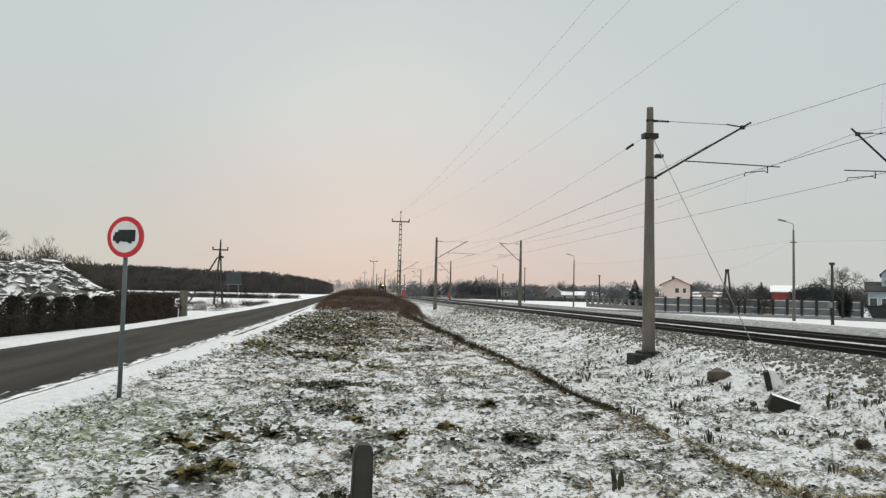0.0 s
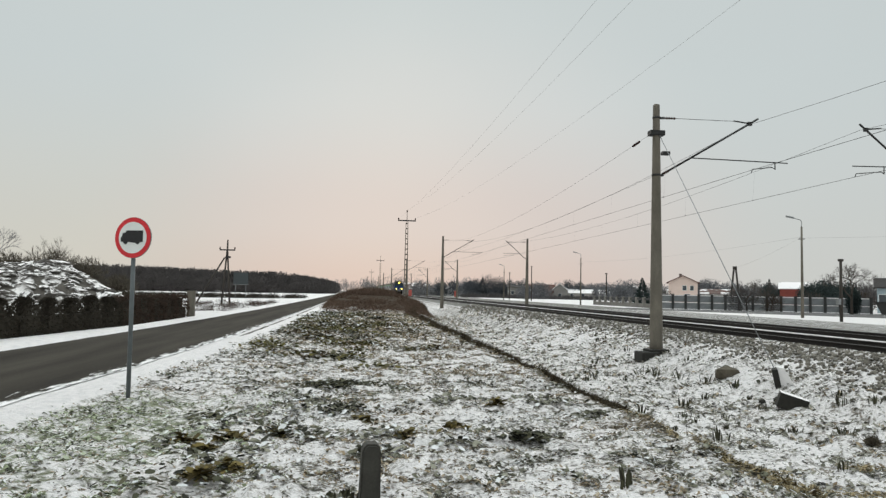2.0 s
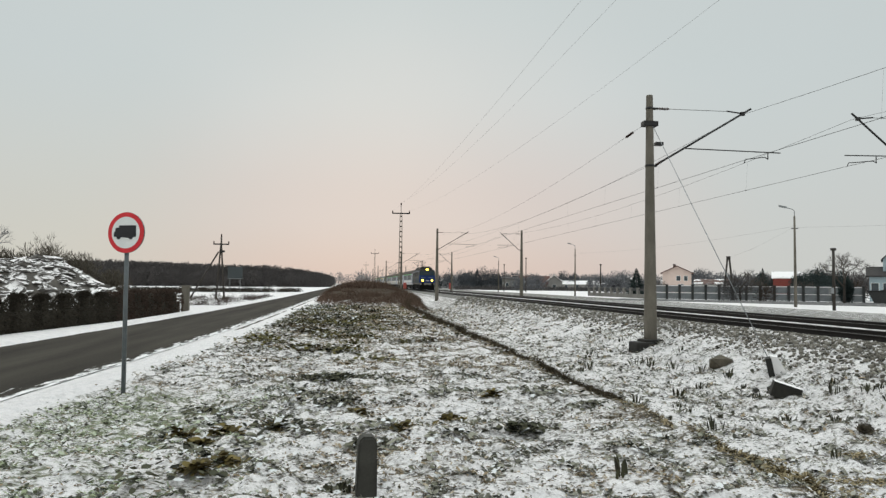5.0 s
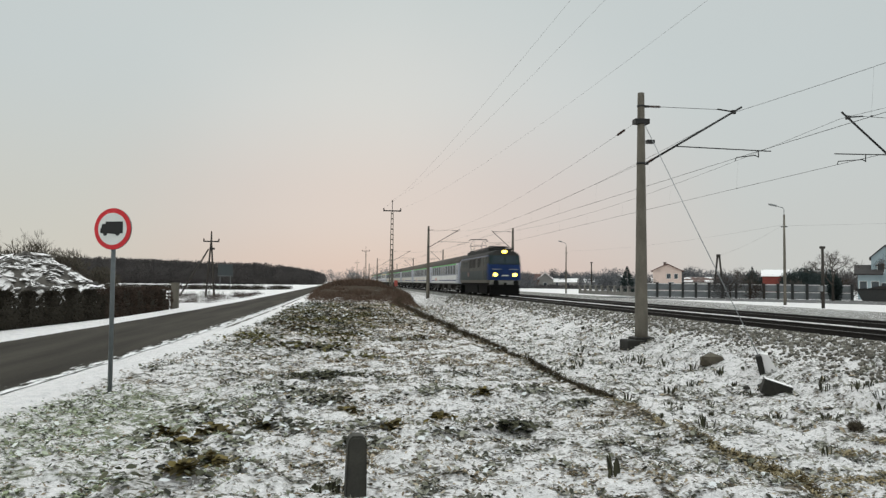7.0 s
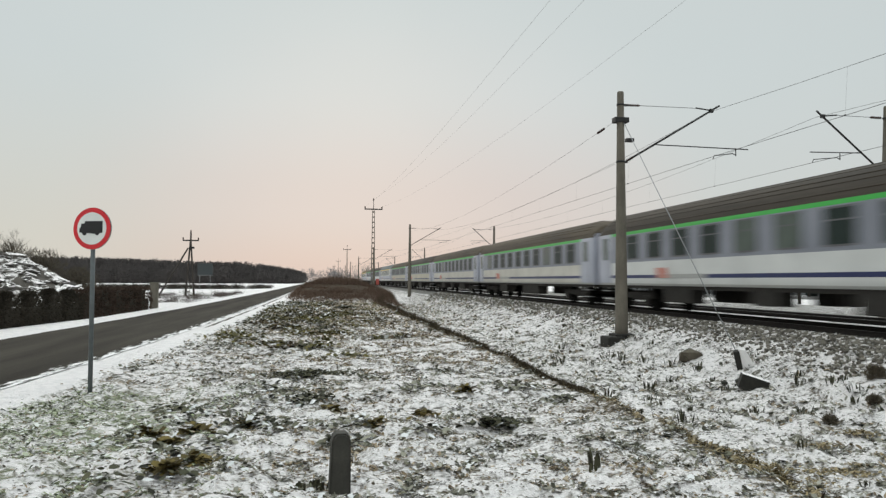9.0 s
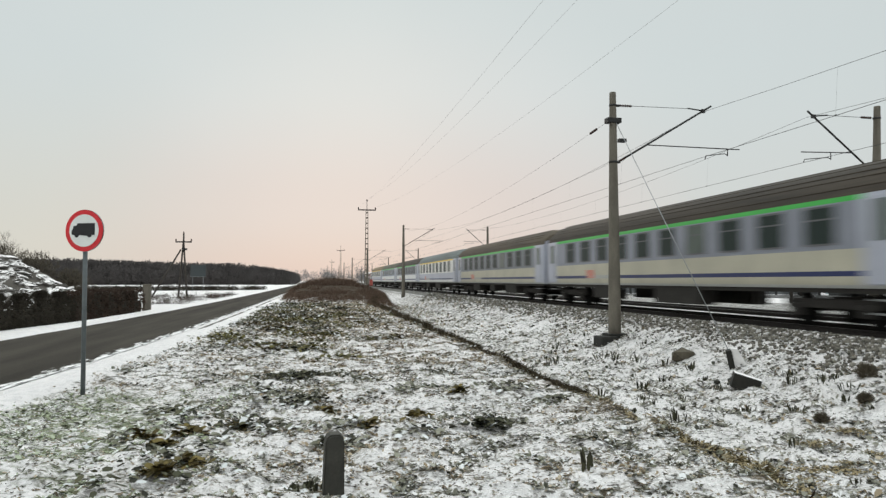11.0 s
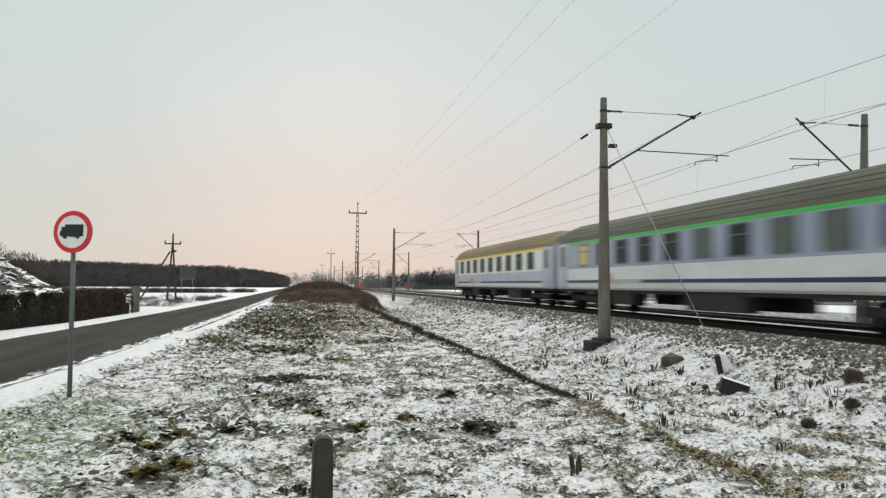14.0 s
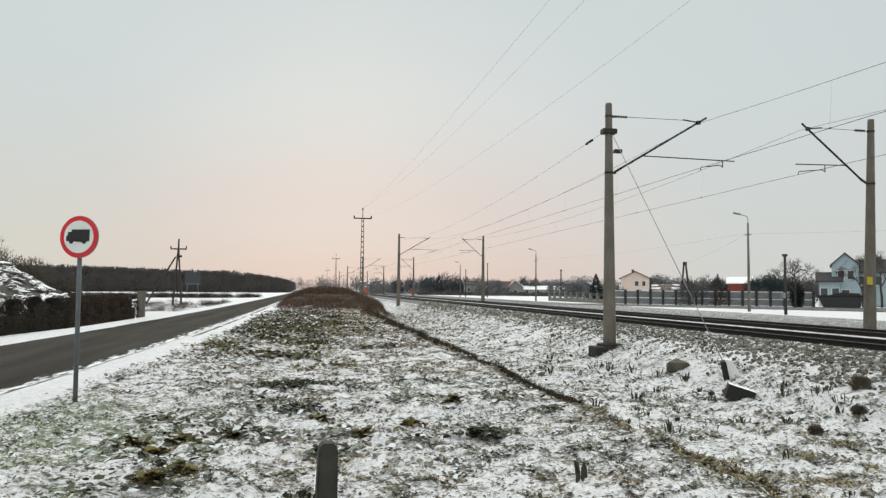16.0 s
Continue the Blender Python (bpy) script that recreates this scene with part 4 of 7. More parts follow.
def locomotive():
    th = empty("locomotive", pose(0, 0, 0), "blue and grey electric locomotive with three lit headlamps", "locomotive")
    secs = [loco_section(0.62, 0.80, 0.30), loco_section(0.74, 0.93, 0.30), loco_section(1.0, 1.0, 0.25), loco_section(1.8, 1.0, 0), loco_section(8.0, 1.0, 0),
            loco_section(14.1, 1.0, 0), loco_section(14.92, 1.0, -0.25), loco_section(15.18, 0.93, -0.30), loco_section(15.30, 0.80, -0.30)]
    body = part("body", loft(secs, None, loco_paint), [M["loco_grey"], M["loco_blue"], M["loco_band"], M["loco_beige"], M["loco_roof"], M["loco_gutter"]], th)
    soften(body.data)
    for y0, y1 in ((4.2, 5.35), (6.45, 7.93), (8.05, 9.5)):
        for s in (-1, 1):
            x = s * 1.468
            pane = part("side_window", box(x - 0.03, y0, 2.44, x + 0.03, y1, 3.24, 0.02), M["pane_black"], th)
            bm = bmesh.new()
            for a, b, c, d in ((y0 - 0.05, 2.38, y1 + 0.05, 2.44), (y0 - 0.05, 3.24, y1 + 0.05, 3.30), (y0 - 0.05, 2.44, y0, 3.24), (y1, 2.44, y1 + 0.05, 3.24)):
                add_box(bm, x - 0.035, a, b, x + 0.035, c, d)
            part("window_frame", bm, M["loco_grey"], pane)
    for s in (-1, 1):
        for y in (10.35, 11.55, 12.75):
            grille = part("air_grille", box(s * 1.47 - 0.02, y, 2.46, s * 1.47 + 0.02, y + 0.95, 3.18, 0.01), M["loco_grey"], th)
            for k in range(6):
                part("slat", box(s * 1.47 - 0.035, y + 0.05, 2.52 + k * 0.105, s * 1.47 + 0.035, y + 0.90, 2.56 + k * 0.105), M["loco_band"], grille)
    for s in (-1, 1):
        part("cab_window", box(s * 1.455 - 0.035, 1.62, 2.72, s * 1.455 + 0.035, 2.25, 3.28, 0.02), M["pane"], th)
        part("cab_door", box(s * 1.485 - 0.03, 2.40, 1.32, s * 1.485 + 0.03, 2.95, 3.25, 0.01), M["loco_grey"], th)
    for e, yy in ((0, 0.60), (1, 15.32)):
        sg = 1 if e == 0 else -1
        for s in (-1, 1):
            bm = bmesh.new()
            q = [(s * 0.08, yy - sg * 0.02, 2.68), (s * 1.08, yy + sg * 0.02, 2.68), (s * 1.0, yy + sg * 0.26, 3.38), (s * 0.08, yy + sg * 0.24, 3.38)]
            a = [bm.verts.new(p) for p in q]
            b = [bm.verts.new((p[0], p[1] + sg * 0.12, p[2])) for p in q]
            bm.faces.new(a), bm.faces.new(b[::-1])
            for k in range(4):
                bm.faces.new((a[k], b[k], b[(k + 1) % 4], a[(k + 1) % 4]))
            bmesh.ops.recalc_face_normals(bm, faces=bm.faces)
            part("windscreen", bm, M["windscreen"], th)
            part("whisker_line", box(min(s * 0.35, s * 1.12), yy - 0.03, 2.18, max(s * 0.35, s * 1.12), yy + 0.03, 2.25), M["coach_haze"], th, "pale line on the nose")
            housing = part("headlamp", tube((s * 0.93, yy + sg * 0.10, 1.74), (s * 0.93, yy - sg * 0.05, 1.74), 0.235, 0.225, 20), M["steel_grey"], th)
            part("lens", tube((s * 0.93, yy - sg * 0.04, 1.74), (s * 0.93, yy - sg * 0.065, 1.74), 0.205, 0.19, 20), M["headlamp"] if e == 0 else M["pane"], housing)
            part("buffer", add_tube(tube((s * 0.875, yy + sg * 0.1, 1.04), (s * 0.875, yy - sg * 0.40, 1.04), 0.09, 0.09, 12), (s * 0.875, yy - sg * 0.40, 1.04), (s * 0.875, yy - sg * 0.46, 1.04), 0.24, 0.23, 18), M["under"], th)
        for lamp in [o for o in th.children if o.name.startswith("headlamp")]:
            lamp.matrix_basis = Matrix.Translation((0, 0, 1.74)) @ Matrix.Diagonal((0.92, 1, 0.74, 1)) @ Matrix.Translation((0, 0, -1.74))
        top = part("top_headlamp", tube((0, yy + sg * 0.75, 3.76), (0, yy + sg * 0.28, 3.74), 0.225, 0.215, 20), M["steel_grey"], th)
        part("lens", tube((0, yy + sg * 0.29, 3.74), (0, yy + sg * 0.26, 3.74), 0.195, 0.18, 20), M["headlamp"] if e == 0 else M["pane"], top)
        top.matrix_basis = Matrix.Translation((0, 0, 3.74)) @ Matrix.Diagonal((1.15, 1, 0.7, 1)) @ Matrix.Translation((0, 0, -3.74))
        part("number_bars", box(-0.30, yy - 0.03, 1.62, 0.30, yy + 0.03, 1.72), M["coach_white"], th, "white bars on the nose")
        part("buffer_beam", box(-1.32, min(yy, yy + sg * 0.25), 0.86, 1.32, max(yy, yy + sg * 0.25), 1.24, 0.03), M["buffer_beam"], th, "pale grey buffer beam")
        bm = bmesh.new()
        add_box(bm, -1.30, yy - 0.05, 0.0, 1.30, yy + 0.25, 0.90, 0.04)
        add_box(bm, -0.08, yy - sg * 0.3 - 0.1, 0.85, 0.08, yy - sg * 0.3 + 0.25, 1.05)
        part("plough", bm, M["under"], th)
    part("side_mark", box(-1.515, 9.6, 1.62, -1.49, 10.4, 2.02), M["loco_red"], th, "faded red mark")
    bm = bmesh.new()
    add_box(bm, -1.05, 2.4, 3.72, 1.05, 13.2, 4.10, 0.06)
    add_box(bm, -0.6, 5.2, 4.0, 0.6, 10.0, 4.22, 0.06)
    for s in (-1, 1):
        add_tube(bm, (s * 0.75, 2.2, 4.22), (s * 0.75, 13.4, 4.22), 0.035, 0.035, 6)
    for k in range(7):
        add_lathe(bm, [(0.05, 0), (0.10, 0.05), (0.05, 0.10), (0.09, 0.15), (0.04, 0.20)], 8, (0.5 if k % 2 else -0.5, 3.0 + k * 1.55, 4.05))
    part("roof_gear", bm, M["loco_roof"], th)
    # front pantograph folded, rear one raised
    for y, up in ((3.4, 0.0), (12.7, 1.0)):
        bm = bmesh.new()
        add_box(bm, -0.75, y - 0.85, 4.14, 0.75, y - 0.75, 4.22)
        add_box(bm, -0.75, y + 0.75, 4.14, 0.75, y + 0.85, 4.22)
        for s in (-1, 1):
            add_tube(bm, (s * 0.72, y - 0.8, 4.2), (s * 0.72, y + 0.8, 4.2), 0.03, 0.03, 6)
        elbow, head = (4.20 + 0.62 * up, 4.30 + 1.16 * up)
        wide = 1.35 if not up else 1.25
        for s in (-1, 1):
            for d in (-1, 1):
                add_tube(bm, (s * 0.55, y + d * 0.45, 4.2), (s * 0.62, y + d * wide, elbow), 0.028, 0.022, 6)
                add_tube(bm, (s * 0.62, y + d * wide, elbow), (s * 0.50, y + d * 0.12, head), 0.022, 0.018, 6)
        for d in (-1, 1):
            add_tube(bm, (-0.62, y + d * wide, elbow), (0.62, y + d * wide, elbow), 0.02, 0.02, 6)
            add_path(bm, [(-0.98, y + d * 0.14, head - 0.16), (-0.78, y + d * 0.14, head + 0.02), (0.78, y + d * 0.14, head + 0.02), (0.98, y + d * 0.14, head - 0.16)], 0.028, 6)
        part("pantograph", bm, M["steel_dark"], th)
    bm = bmesh.new()
    add_box(bm, -1.30, 1.0, 0.80, 1.30, 14.9, 1.03)
    add_box(bm, -1.30, 6.2, 0.08, 1.30, 9.7, 0.85, 0.05)
    part("underframe", bm, M["under"], th)
    for y in (4.35, 11.55):
        bogie(th, y, 1.52, boxy=1.0)
    return th


COACH_LEVELS = [(1.36, 0.90), (1.40, 0.98), (1.41, 1.19), (1.41, 1.32), (1.41, 1.85), (1.41, 2.94), (1.41, 3.00), (1.405, 3.125), (1.38, 3.22), (1.28, 3.50), (1.02, 3.78), (0.64, 3.97), (0.26, 4.05), (0.0, 4.06)]


def coach_section(y, k, drop=0.0):
    pts = [(-w * k, y, z - drop * max(0, z - 3.1)) for w, z in COACH_LEVELS]
    return pts + [(-x, yy, z) for x, yy, z in pts[-2::-1]]


def coach_body(first, roof, low, high):
    def paint(c, n):
        if c.z > 3.13 and not (abs(n.y) > 0.98 and c.z < 3.3):
            return 1
        if abs(n.y) > 0.6:
            return 4
        if c.z > 3.205:
            return 1
        if c.z < 0.99:
            return 6
        door = c.y < 1.95 or c.y > 23.05
        if door:
            return 4
        if 3.0 < c.z < 3.13:
            return 2
        if 1.19 < c.z < 1.33:
            return 3
        if c.z < 1.2:
            return 0
        if first:
            return 5 if c.z < 1.86 else 0
        return 0 if c.z < 1.86 else 5
    ys = [0.34, 0.42, 0.8, 1.9, 2.0, 12.5, 23.0, 23.1, 24.2, 24.58, 24.66]
    ks = [0.95, 0.99, 1, 1, 1, 1, 1, 1, 1, 0.99, 0.95]
    ds = [0.42, 0.25, 0.08, 0, 0, 0, 0, 0, 0.08, 0.25, 0.42]
    bm = loft([coach_section(*q) for q in zip(ys, ks, ds)], None, paint)
    return soften(mesh_of("body", bm, [M[low], roof, M["coach_yellow" if first else "coach_green"], M["coach_navy"], M["coach_lilac"], M[high], M["coach_sill"]]))


def window_mesh(w):
    bm = bmesh.new()
    add_box(bm, -0.012, -w / 2, 0, 0.012, w / 2, 0.96, 0.0)
    return bm


def slanted_bars():
    """The red mark: two bars that lean forward."""
    bm = bmesh.new()
    for y in (0.0, 0.48):
        vs = [bm.verts.new((x, y + dy, z)) for x in (-0.011, 0.011) for dy, z in ((0.0, 0.0), (0.36, 0.0), (0.50, 0.38), (0.14, 0.38))]
        for q in ((0, 1, 2, 3), (7, 6, 5, 4), (0, 4, 5, 1), (1, 5, 6, 2), (2, 6, 7, 3), (3, 7, 4, 0)):
            bm.faces.new([vs[i] for i in q])
    bmesh.ops.recalc_face_normals(bm, faces=bm.faces)
    return bm


def coach(first, roof, seed, blind=False, low="coach_dull", high="coach_haze"):
    th = empty("passenger_coach", pose(0, 0, 0),
               "white passenger coach with a yellow line, first class" if first else "lilac and white passenger coach with a green line",
               "railway coach", "coaches")
    rng = random.Random(seed)
    new("body", coach_body(first, roof, low, high)).parent = th
    n, w, first_at, last_at = (9, 1.20, 3.9, 21.75) if first else (10, 1.15, 3.3, 21.05)
    glass = {k: mesh_of("pane", window_mesh(w - 0.1), M[k]) for k in ("pane", "pane_lit", "pane_warm")}
    fbm_ = bmesh.new()
    for a, b, c, d in ((-w / 2, 0.0, -w / 2 + 0.05, 0.96), (w / 2 - 0.05, 0.0, w / 2, 0.96), (-w / 2, -0.02, w / 2, 0.03), (-w / 2, 0.93, w / 2, 0.98), (-w / 2, 0.62, w / 2, 0.66)):
        add_box(fbm_, -0.02, a, b, 0.02, c, d)
    frame_me = mesh_of("window_frame", fbm_, M["window_trim"])
    small = mesh_of("pane", window_mesh(0.55), M["pane_lit"])
    for s in (-1, 1):
        for k in range(n):
            y = lerp(first_at, last_at, k / (n - 1))
            pick = rng.random()
            wnd = same("window", frame_me, th, pose(s * 1.412, y, 1.98))
            same("pane", glass["pane_warm"] if blind and k == n - 1 else glass["pane"] if pick < 0.74 else glass["pane_lit"], wnd, pose(-s * 0.002, 0, 0.0))
        for y in (1.25, 23.75):
            d = part("door", box(s * 1.405 - 0.02, y - 0.42, 1.0, s * 1.405 + 0.02, y + 0.42, 3.05, 0.01), M["coach_lilac"], th)
            same("pane", small, d, pose(s * 1.42, y, 2.0))
            part("handrail", tube((s * 1.45, y - 0.52, 1.2), (s * 1.45, y - 0.52, 2.4), 0.015, 0.015, 6), M["steel_grey"], d)
            for z in (0.30, 0.62):
                part("step", box(s * 1.25 - 0.15, y - 0.4, z, s * 1.25 + 0.15, y + 0.4, z + 0.04), M["steel_grey"], d)
    part("class_mark", slanted_bars(), M["logo_red"], th, "faded red mark", at=pose(-1.428, 17.95, 1.20))
    part("class_mark", slanted_bars(), M["logo_red"], th, "faded red mark", at=pose(1.428, 6.0, 1.20))
    part("line_gap", box(-1.424, 15.4, 1.185, -1.38, 18.9, 1.335), M["coach_sill"], th, "pale gap in the dark line")
    part("line_gap", box(1.38, 6.0, 1.185, 1.424, 9.5, 1.335), M["coach_sill"], th, "pale gap in the dark line")
    rib = mesh_of("roof_rib", tube((0, 1.0, 0), (0, 24.0, 0), 0.016, 0.016, 6), roof)
    for x, z in ((1.345, 3.32), (1.24, 3.55), (1.10, 3.70), (0.86, 3.86), (0.58, 3.985)):
        for s in (-1, 1):
            same("roof_rib", rib, th, pose(s * x, 0, z))
    for y in (0.12, 24.88):
        bm = box(-0.72, y - 0.24, 1.15, 0.72, y + 0.24, 3.35, 0.06)
        part("gangway_bellows", bm, M["rubber"], th)
        for s in (-1, 1):
            part("buffer", tube((s * 0.875, y - 0.22, 1.04), (s * 0.875, y + 0.22, 1.04), 0.18, 0.18, 14), M["under"], th)
    bm = bmesh.new()
    add_box(bm, -1.30, 0.5, 0.78, 1.30, 24.5, 0.93)
    for a, b, z in (((6.2, 8.8, 0.28), (11.8, 13.0, 0.36), (16.6, 18.6, 0.30)), ((9.2, 12.4, 0.28), (16.4, 18.4, 0.32)))[seed % 2]:
        for s in (-1, 1):
            add_box(bm, s * 1.0 - 0.3, a, z, s * 1.0 + 0.3, b, 0.85, 0.03)
    part("underframe", bm, M["coach_under"], th)
    vent = mesh_of("roof_vent", add_lathe(bmesh.new(), [(0.16, 0), (0.16, 0.10), (0.10, 0.14)], 10), roof)
    for k in range(9):
        same("roof_vent", vent, th, pose(0, 2.2 + k * 2.6, 3.94))
    for y in (3.4, 21.6):
        bogie(th, y, 1.25, soot="coach_under")
    return th


LOCO = locomotive()
COACHES = [coach(f, M[r], 10 + i, i == 7, lo, hi) for i, (f, r, lo, hi) in enumerate((
    (False, "roof_dark", "coach_pale", "coach_haze"), (False, "roof_brown", "coach_dull", "coach_haze"), (False, "roof_brown", "coach_dull", "coach_haze"),
    (False, "roof_dark", "coach_cream", "coach_haze"), (False, "roof_brown", "coach_cream", "coach_slate"), (True, "roof_grey", "coach_white", "coach_lilac"),
    (False, "roof_dark", "coach_pale", "coach_haze"), (False, "roof_olive", "coach_pale", "coach_sky"), (True, "roof_tan", "coach_white", "coach_lilac")))]


# ---- twigs, bushes and trees ----
M.update({
    "twig_brown": island_mat("brown_twigs", (0.075, 0.052, 0.04), (0.045, 0.034, 0.028)),
    "twig_grey": island_mat("grey_twigs", (0.11, 0.095, 0.082), (0.065, 0.056, 0.05)),
    "forest": island_mat("bare_winter_wood", (0.112, 0.101, 0.098), (0.096, 0.087, 0.085)),
    # village_wood: distance haze is put into the pale grey colour
    "village_wood": island_mat("haze_grey_village_trees", (0.215, 0.212, 0.216), (0.15, 0.149, 0.154)),
    "scrub": island_mat("olive_grey_twigs", (0.135, 0.115, 0.088), (0.08, 0.070, 0.055)),
    # wood_far: colour paled to stand in for haze in the air
    "wood_far": island_mat("haze_paled_trees", (0.245, 0.24, 0.245), (0.18, 0.177, 0.182)),
    # conifer_haze: conifer tone lifted and blued, haze painted on far evergreens
    "conifer_haze": island_mat("haze_blue_conifer", (0.098, 0.105, 0.114), (0.060, 0.066, 0.073)),
    "conifer": island_mat("dark_conifer", (0.050, 0.066, 0.064), (0.030, 0.042, 0.040)),
    "hedge": island_mat("dark_hedge_leaves", (0.060, 0.050, 0.038), (0.036, 0.032, 0.025)),
    "hedge_brown": island_mat("brown_hedge_leaves", (0.085, 0.058, 0.044), (0.05, 0.036, 0.029)),
    "bark": mat("bark", (0.06, 0.05, 0.042), (0.035, 0.03, 0.026), rough=0.95, scale=9),
    "grass": island_mat("winter_grass_blades", (0.13, 0.135, 0.075), (0.05, 0.052, 0.034)),
    "weed": island_mat("dead_weed_leaves", (0.085, 0.085, 0.05), (0.035, 0.032, 0.024)),
    "brush": island_mat("brown_brushwood", (0.165, 0.110, 0.080), (0.090, 0.062, 0.048)),
})

# crown colours greyed to imitate haze; crown_mist, the bluer, for the farthest trees
M["crown_mist"] = island_mat("haze_blue_crowns", (0.165, 0.167, 0.176), (0.115, 0.117, 0.125))
M["twig_mist"] = island_mat("haze_grey_crowns", (0.12, 0.112, 0.108), (0.075, 0.07, 0.07))


def slivers(rng, centres, dirs, lengths, widths):
    """One thin triangle for each centre, along its direction, turned at random about it."""
    n = len(centres)
    d = dirs / np.maximum(np.linalg.norm(dirs, axis=1, keepdims=True), 1e-6)
    r = rng.normal(size=(n, 3))
    s = np.cross(d, r)
    s /= np.maximum(np.linalg.norm(s, axis=1, keepdims=True), 1e-6)
    L, W = np.asarray(lengths).reshape(-1, 1), np.asarray(widths).reshape(-1, 1)
    a, b, c = centres - s * W / 2, centres + s * W / 2, centres + d * L
    v = np.stack([a, b, c], 1).reshape(-1, 3)
    f = np.arange(3 * n).reshape(-1, 3)
    return v, f


def join(pieces):
    vs, fs, k = [], [], 0
    for v, f in pieces:
        vs.append(v)
        fs.append(np.asarray(f) + k)
        k += len(v)
    return np.concatenate(vs), np.concatenate(fs)


def fast_mesh(name, v, f, materials):
    me = bpy.data.meshes.new(name)
    f = np.asarray(f, dtype=np.int32)
    n = f.shape[1]
    me.vertices.add(len(v))
    me.vertices.foreach_set("co", np.asarray(v, dtype=np.float32).ravel())
    me.loops.add(f.size)
    me.loops.foreach_set("vertex_index", f.ravel())
    me.polygons.add(len(f))
    me.polygons.foreach_set("loop_start", np.arange(0, f.size, n, dtype=np.int32))
    me.update(calc_edges=True)
    me.materials.append(materials)
    return me


def clump(rng, c, rx, ry, rz, n, length, width, up=0.5):
    """Slivers filling an ellipsoid, pointing outwards and up."""
    p = rng.normal(size=(n, 3))
    p /= np.linalg.norm(p, axis=1, keepdims=True)
    rad = rng.rand(n, 1) ** 0.45
    q = p * rad * np.array([rx, ry, rz]) + np.array(c)
    d = p + rng.normal(size=(n, 3)) * 0.5 + np.array([0, 0, up])
    return slivers(rng, q, d, length * (0.5 + rng.rand(n)), width * (0.6 + 0.8 * rng.rand(n)))


def bare_tree(name, at, height, seed, material, label, spread=0.42, levels=5, r0=0.16, category="tree", twigs=0.0):
    """A tapered trunk that forks into ever thinner limbs, twig by twig."""
    rng = random.Random(seed)
    bm_t, bm_c = bmesh.new(), bmesh.new()

    def grow(p, d, length, r, level):
        bend = Vector((rng.uniform(-1, 1), rng.uniform(-1, 1), rng.uniform(-0.3, 0.7))) * 0.18
        mid = p + d * length * 0.5
        d2 = (d + bend).normalized()
        end = mid + d2 * length * 0.5
        bm = bm_t if level == 0 else bm_c
        add_tube(bm, p, mid, r, r * 0.82, 7 if level == 0 else 4 if level < 3 else 3, False)
        add_tube(bm, mid, end, r * 0.82, r * 0.62, 7 if level == 0 else 4 if level < 3 else 3, False)
        if level >= levels:
            return
        for _ in range(3 if level < 3 else 4):
            a = rng.uniform(0, math.tau)
            side = d2.orthogonal().normalized()
            side.rotate(Matrix.Rotation(a, 3, d2))
            nd = (d2 * (1 - spread) + side * spread * rng.uniform(0.7, 1.4) + Vector((0, 0, 0.12))).normalized()
            start = mid.lerp(end, rng.uniform(0.2, 1.0))
            grow(start, nd, length * rng.uniform(0.55, 0.78), r * 0.56, level + 1)

    grow(Vector((0, 0, -0.2)), Vector((0, 0, 1)), height * 0.36, r0, 0)
    th = empty(name, pose(*at), label, category)
    part("trunk", bm_t, M["bark"], th)
    part("crown", bm_c, material, th)
    return th


def bush(name, at, rx, ry, h, n, material, label, seed, length=0.35, width=0.03, category="bush", group=""):
    rng = np.random.RandomState(seed)
    pieces = []
    for _ in range(5):
        o = rng.uniform(-0.45, 0.45, 3)
        pieces.append(clump(rng, (o[0] * rx, o[1] * ry, h * 0.5 + o[2] * h * 0.2), rx * 0.75, ry * 0.75, h * 0.5, n // 5, length, width, 0.6))
    v, f = join(pieces)
    v[:, 2] = np.maximum(v[:, 2], -0.05)
    ob = new(name, fast_mesh(name, v, f, material))
    ob.matrix_basis = pose(*at)
    return tagged(ob, label, category, group)


def conifer(at, h, r, seed, label="dark green conifer with drooping boughs", needles="conifer"):
    rng = np.random.RandomState(seed)
    th = empty("conifer", pose(*at), label, "tree", "conifers")
    part("trunk", tube((0, 0, 0), (0, 0, h * 0.95), 0.04 * h / 4, 0.01, 6), M["bark"], th)
    n = 900
    z = rng.rand(n) ** 1.3
    tier = np.abs(((z * 9) % 1) - 0.3) * 0.35
    a = rng.rand(n) * math.tau
    rad = r * (1 - z) * (0.75 + 0.25 * rng.rand(n) - tier * 0.5)
    q = np.stack([np.cos(a) * rad * 0.35, np.sin(a) * rad * 0.35, z * h * 0.95 + 0.12 * h * (1 - z)], 1)
    d = np.stack([np.cos(a), np.sin(a), -0.25 + 0.3 * z], 1) + rng.normal(size=(n, 3)) * 0.30
    v, f = slivers(rng, q, d, rad * 0.8 + 0.12, np.full(n, 0.10 * h / 4))
    new("crown", fast_mesh("crown", v, f, M[needles])).parent = th
    return th


def wood(name, spots, seed, material, label, leaf=0.5, n=70, fine=0.075, up=0.25):
    """A far wood: trunks and twiggy crowns of many trees as one mass."""
    rng = np.random.RandomState(seed)
    pieces = []
    for x, y, z, h, r in spots:
        t = np.linspace(0, 1, 5)[:-1]
        q = np.array([[x, y, z + h * 0.75 * s] for s in t])
        pieces.append(slivers(rng, q, np.tile([[0.0, 0.0, 1.0]], (4, 1)), np.full(4, h * 0.3), np.full(4, 0.14 + h * 0.012)))
        c = clump(rng, (x, y, z + h * 0.46), r, r, h * 0.46, n, h * fine, leaf, up)
        pieces.append(c)
    v, f = join(pieces)
    return tagged(new(name, fast_mesh(name, v, f, material)), label, "wood", kind="stuff")


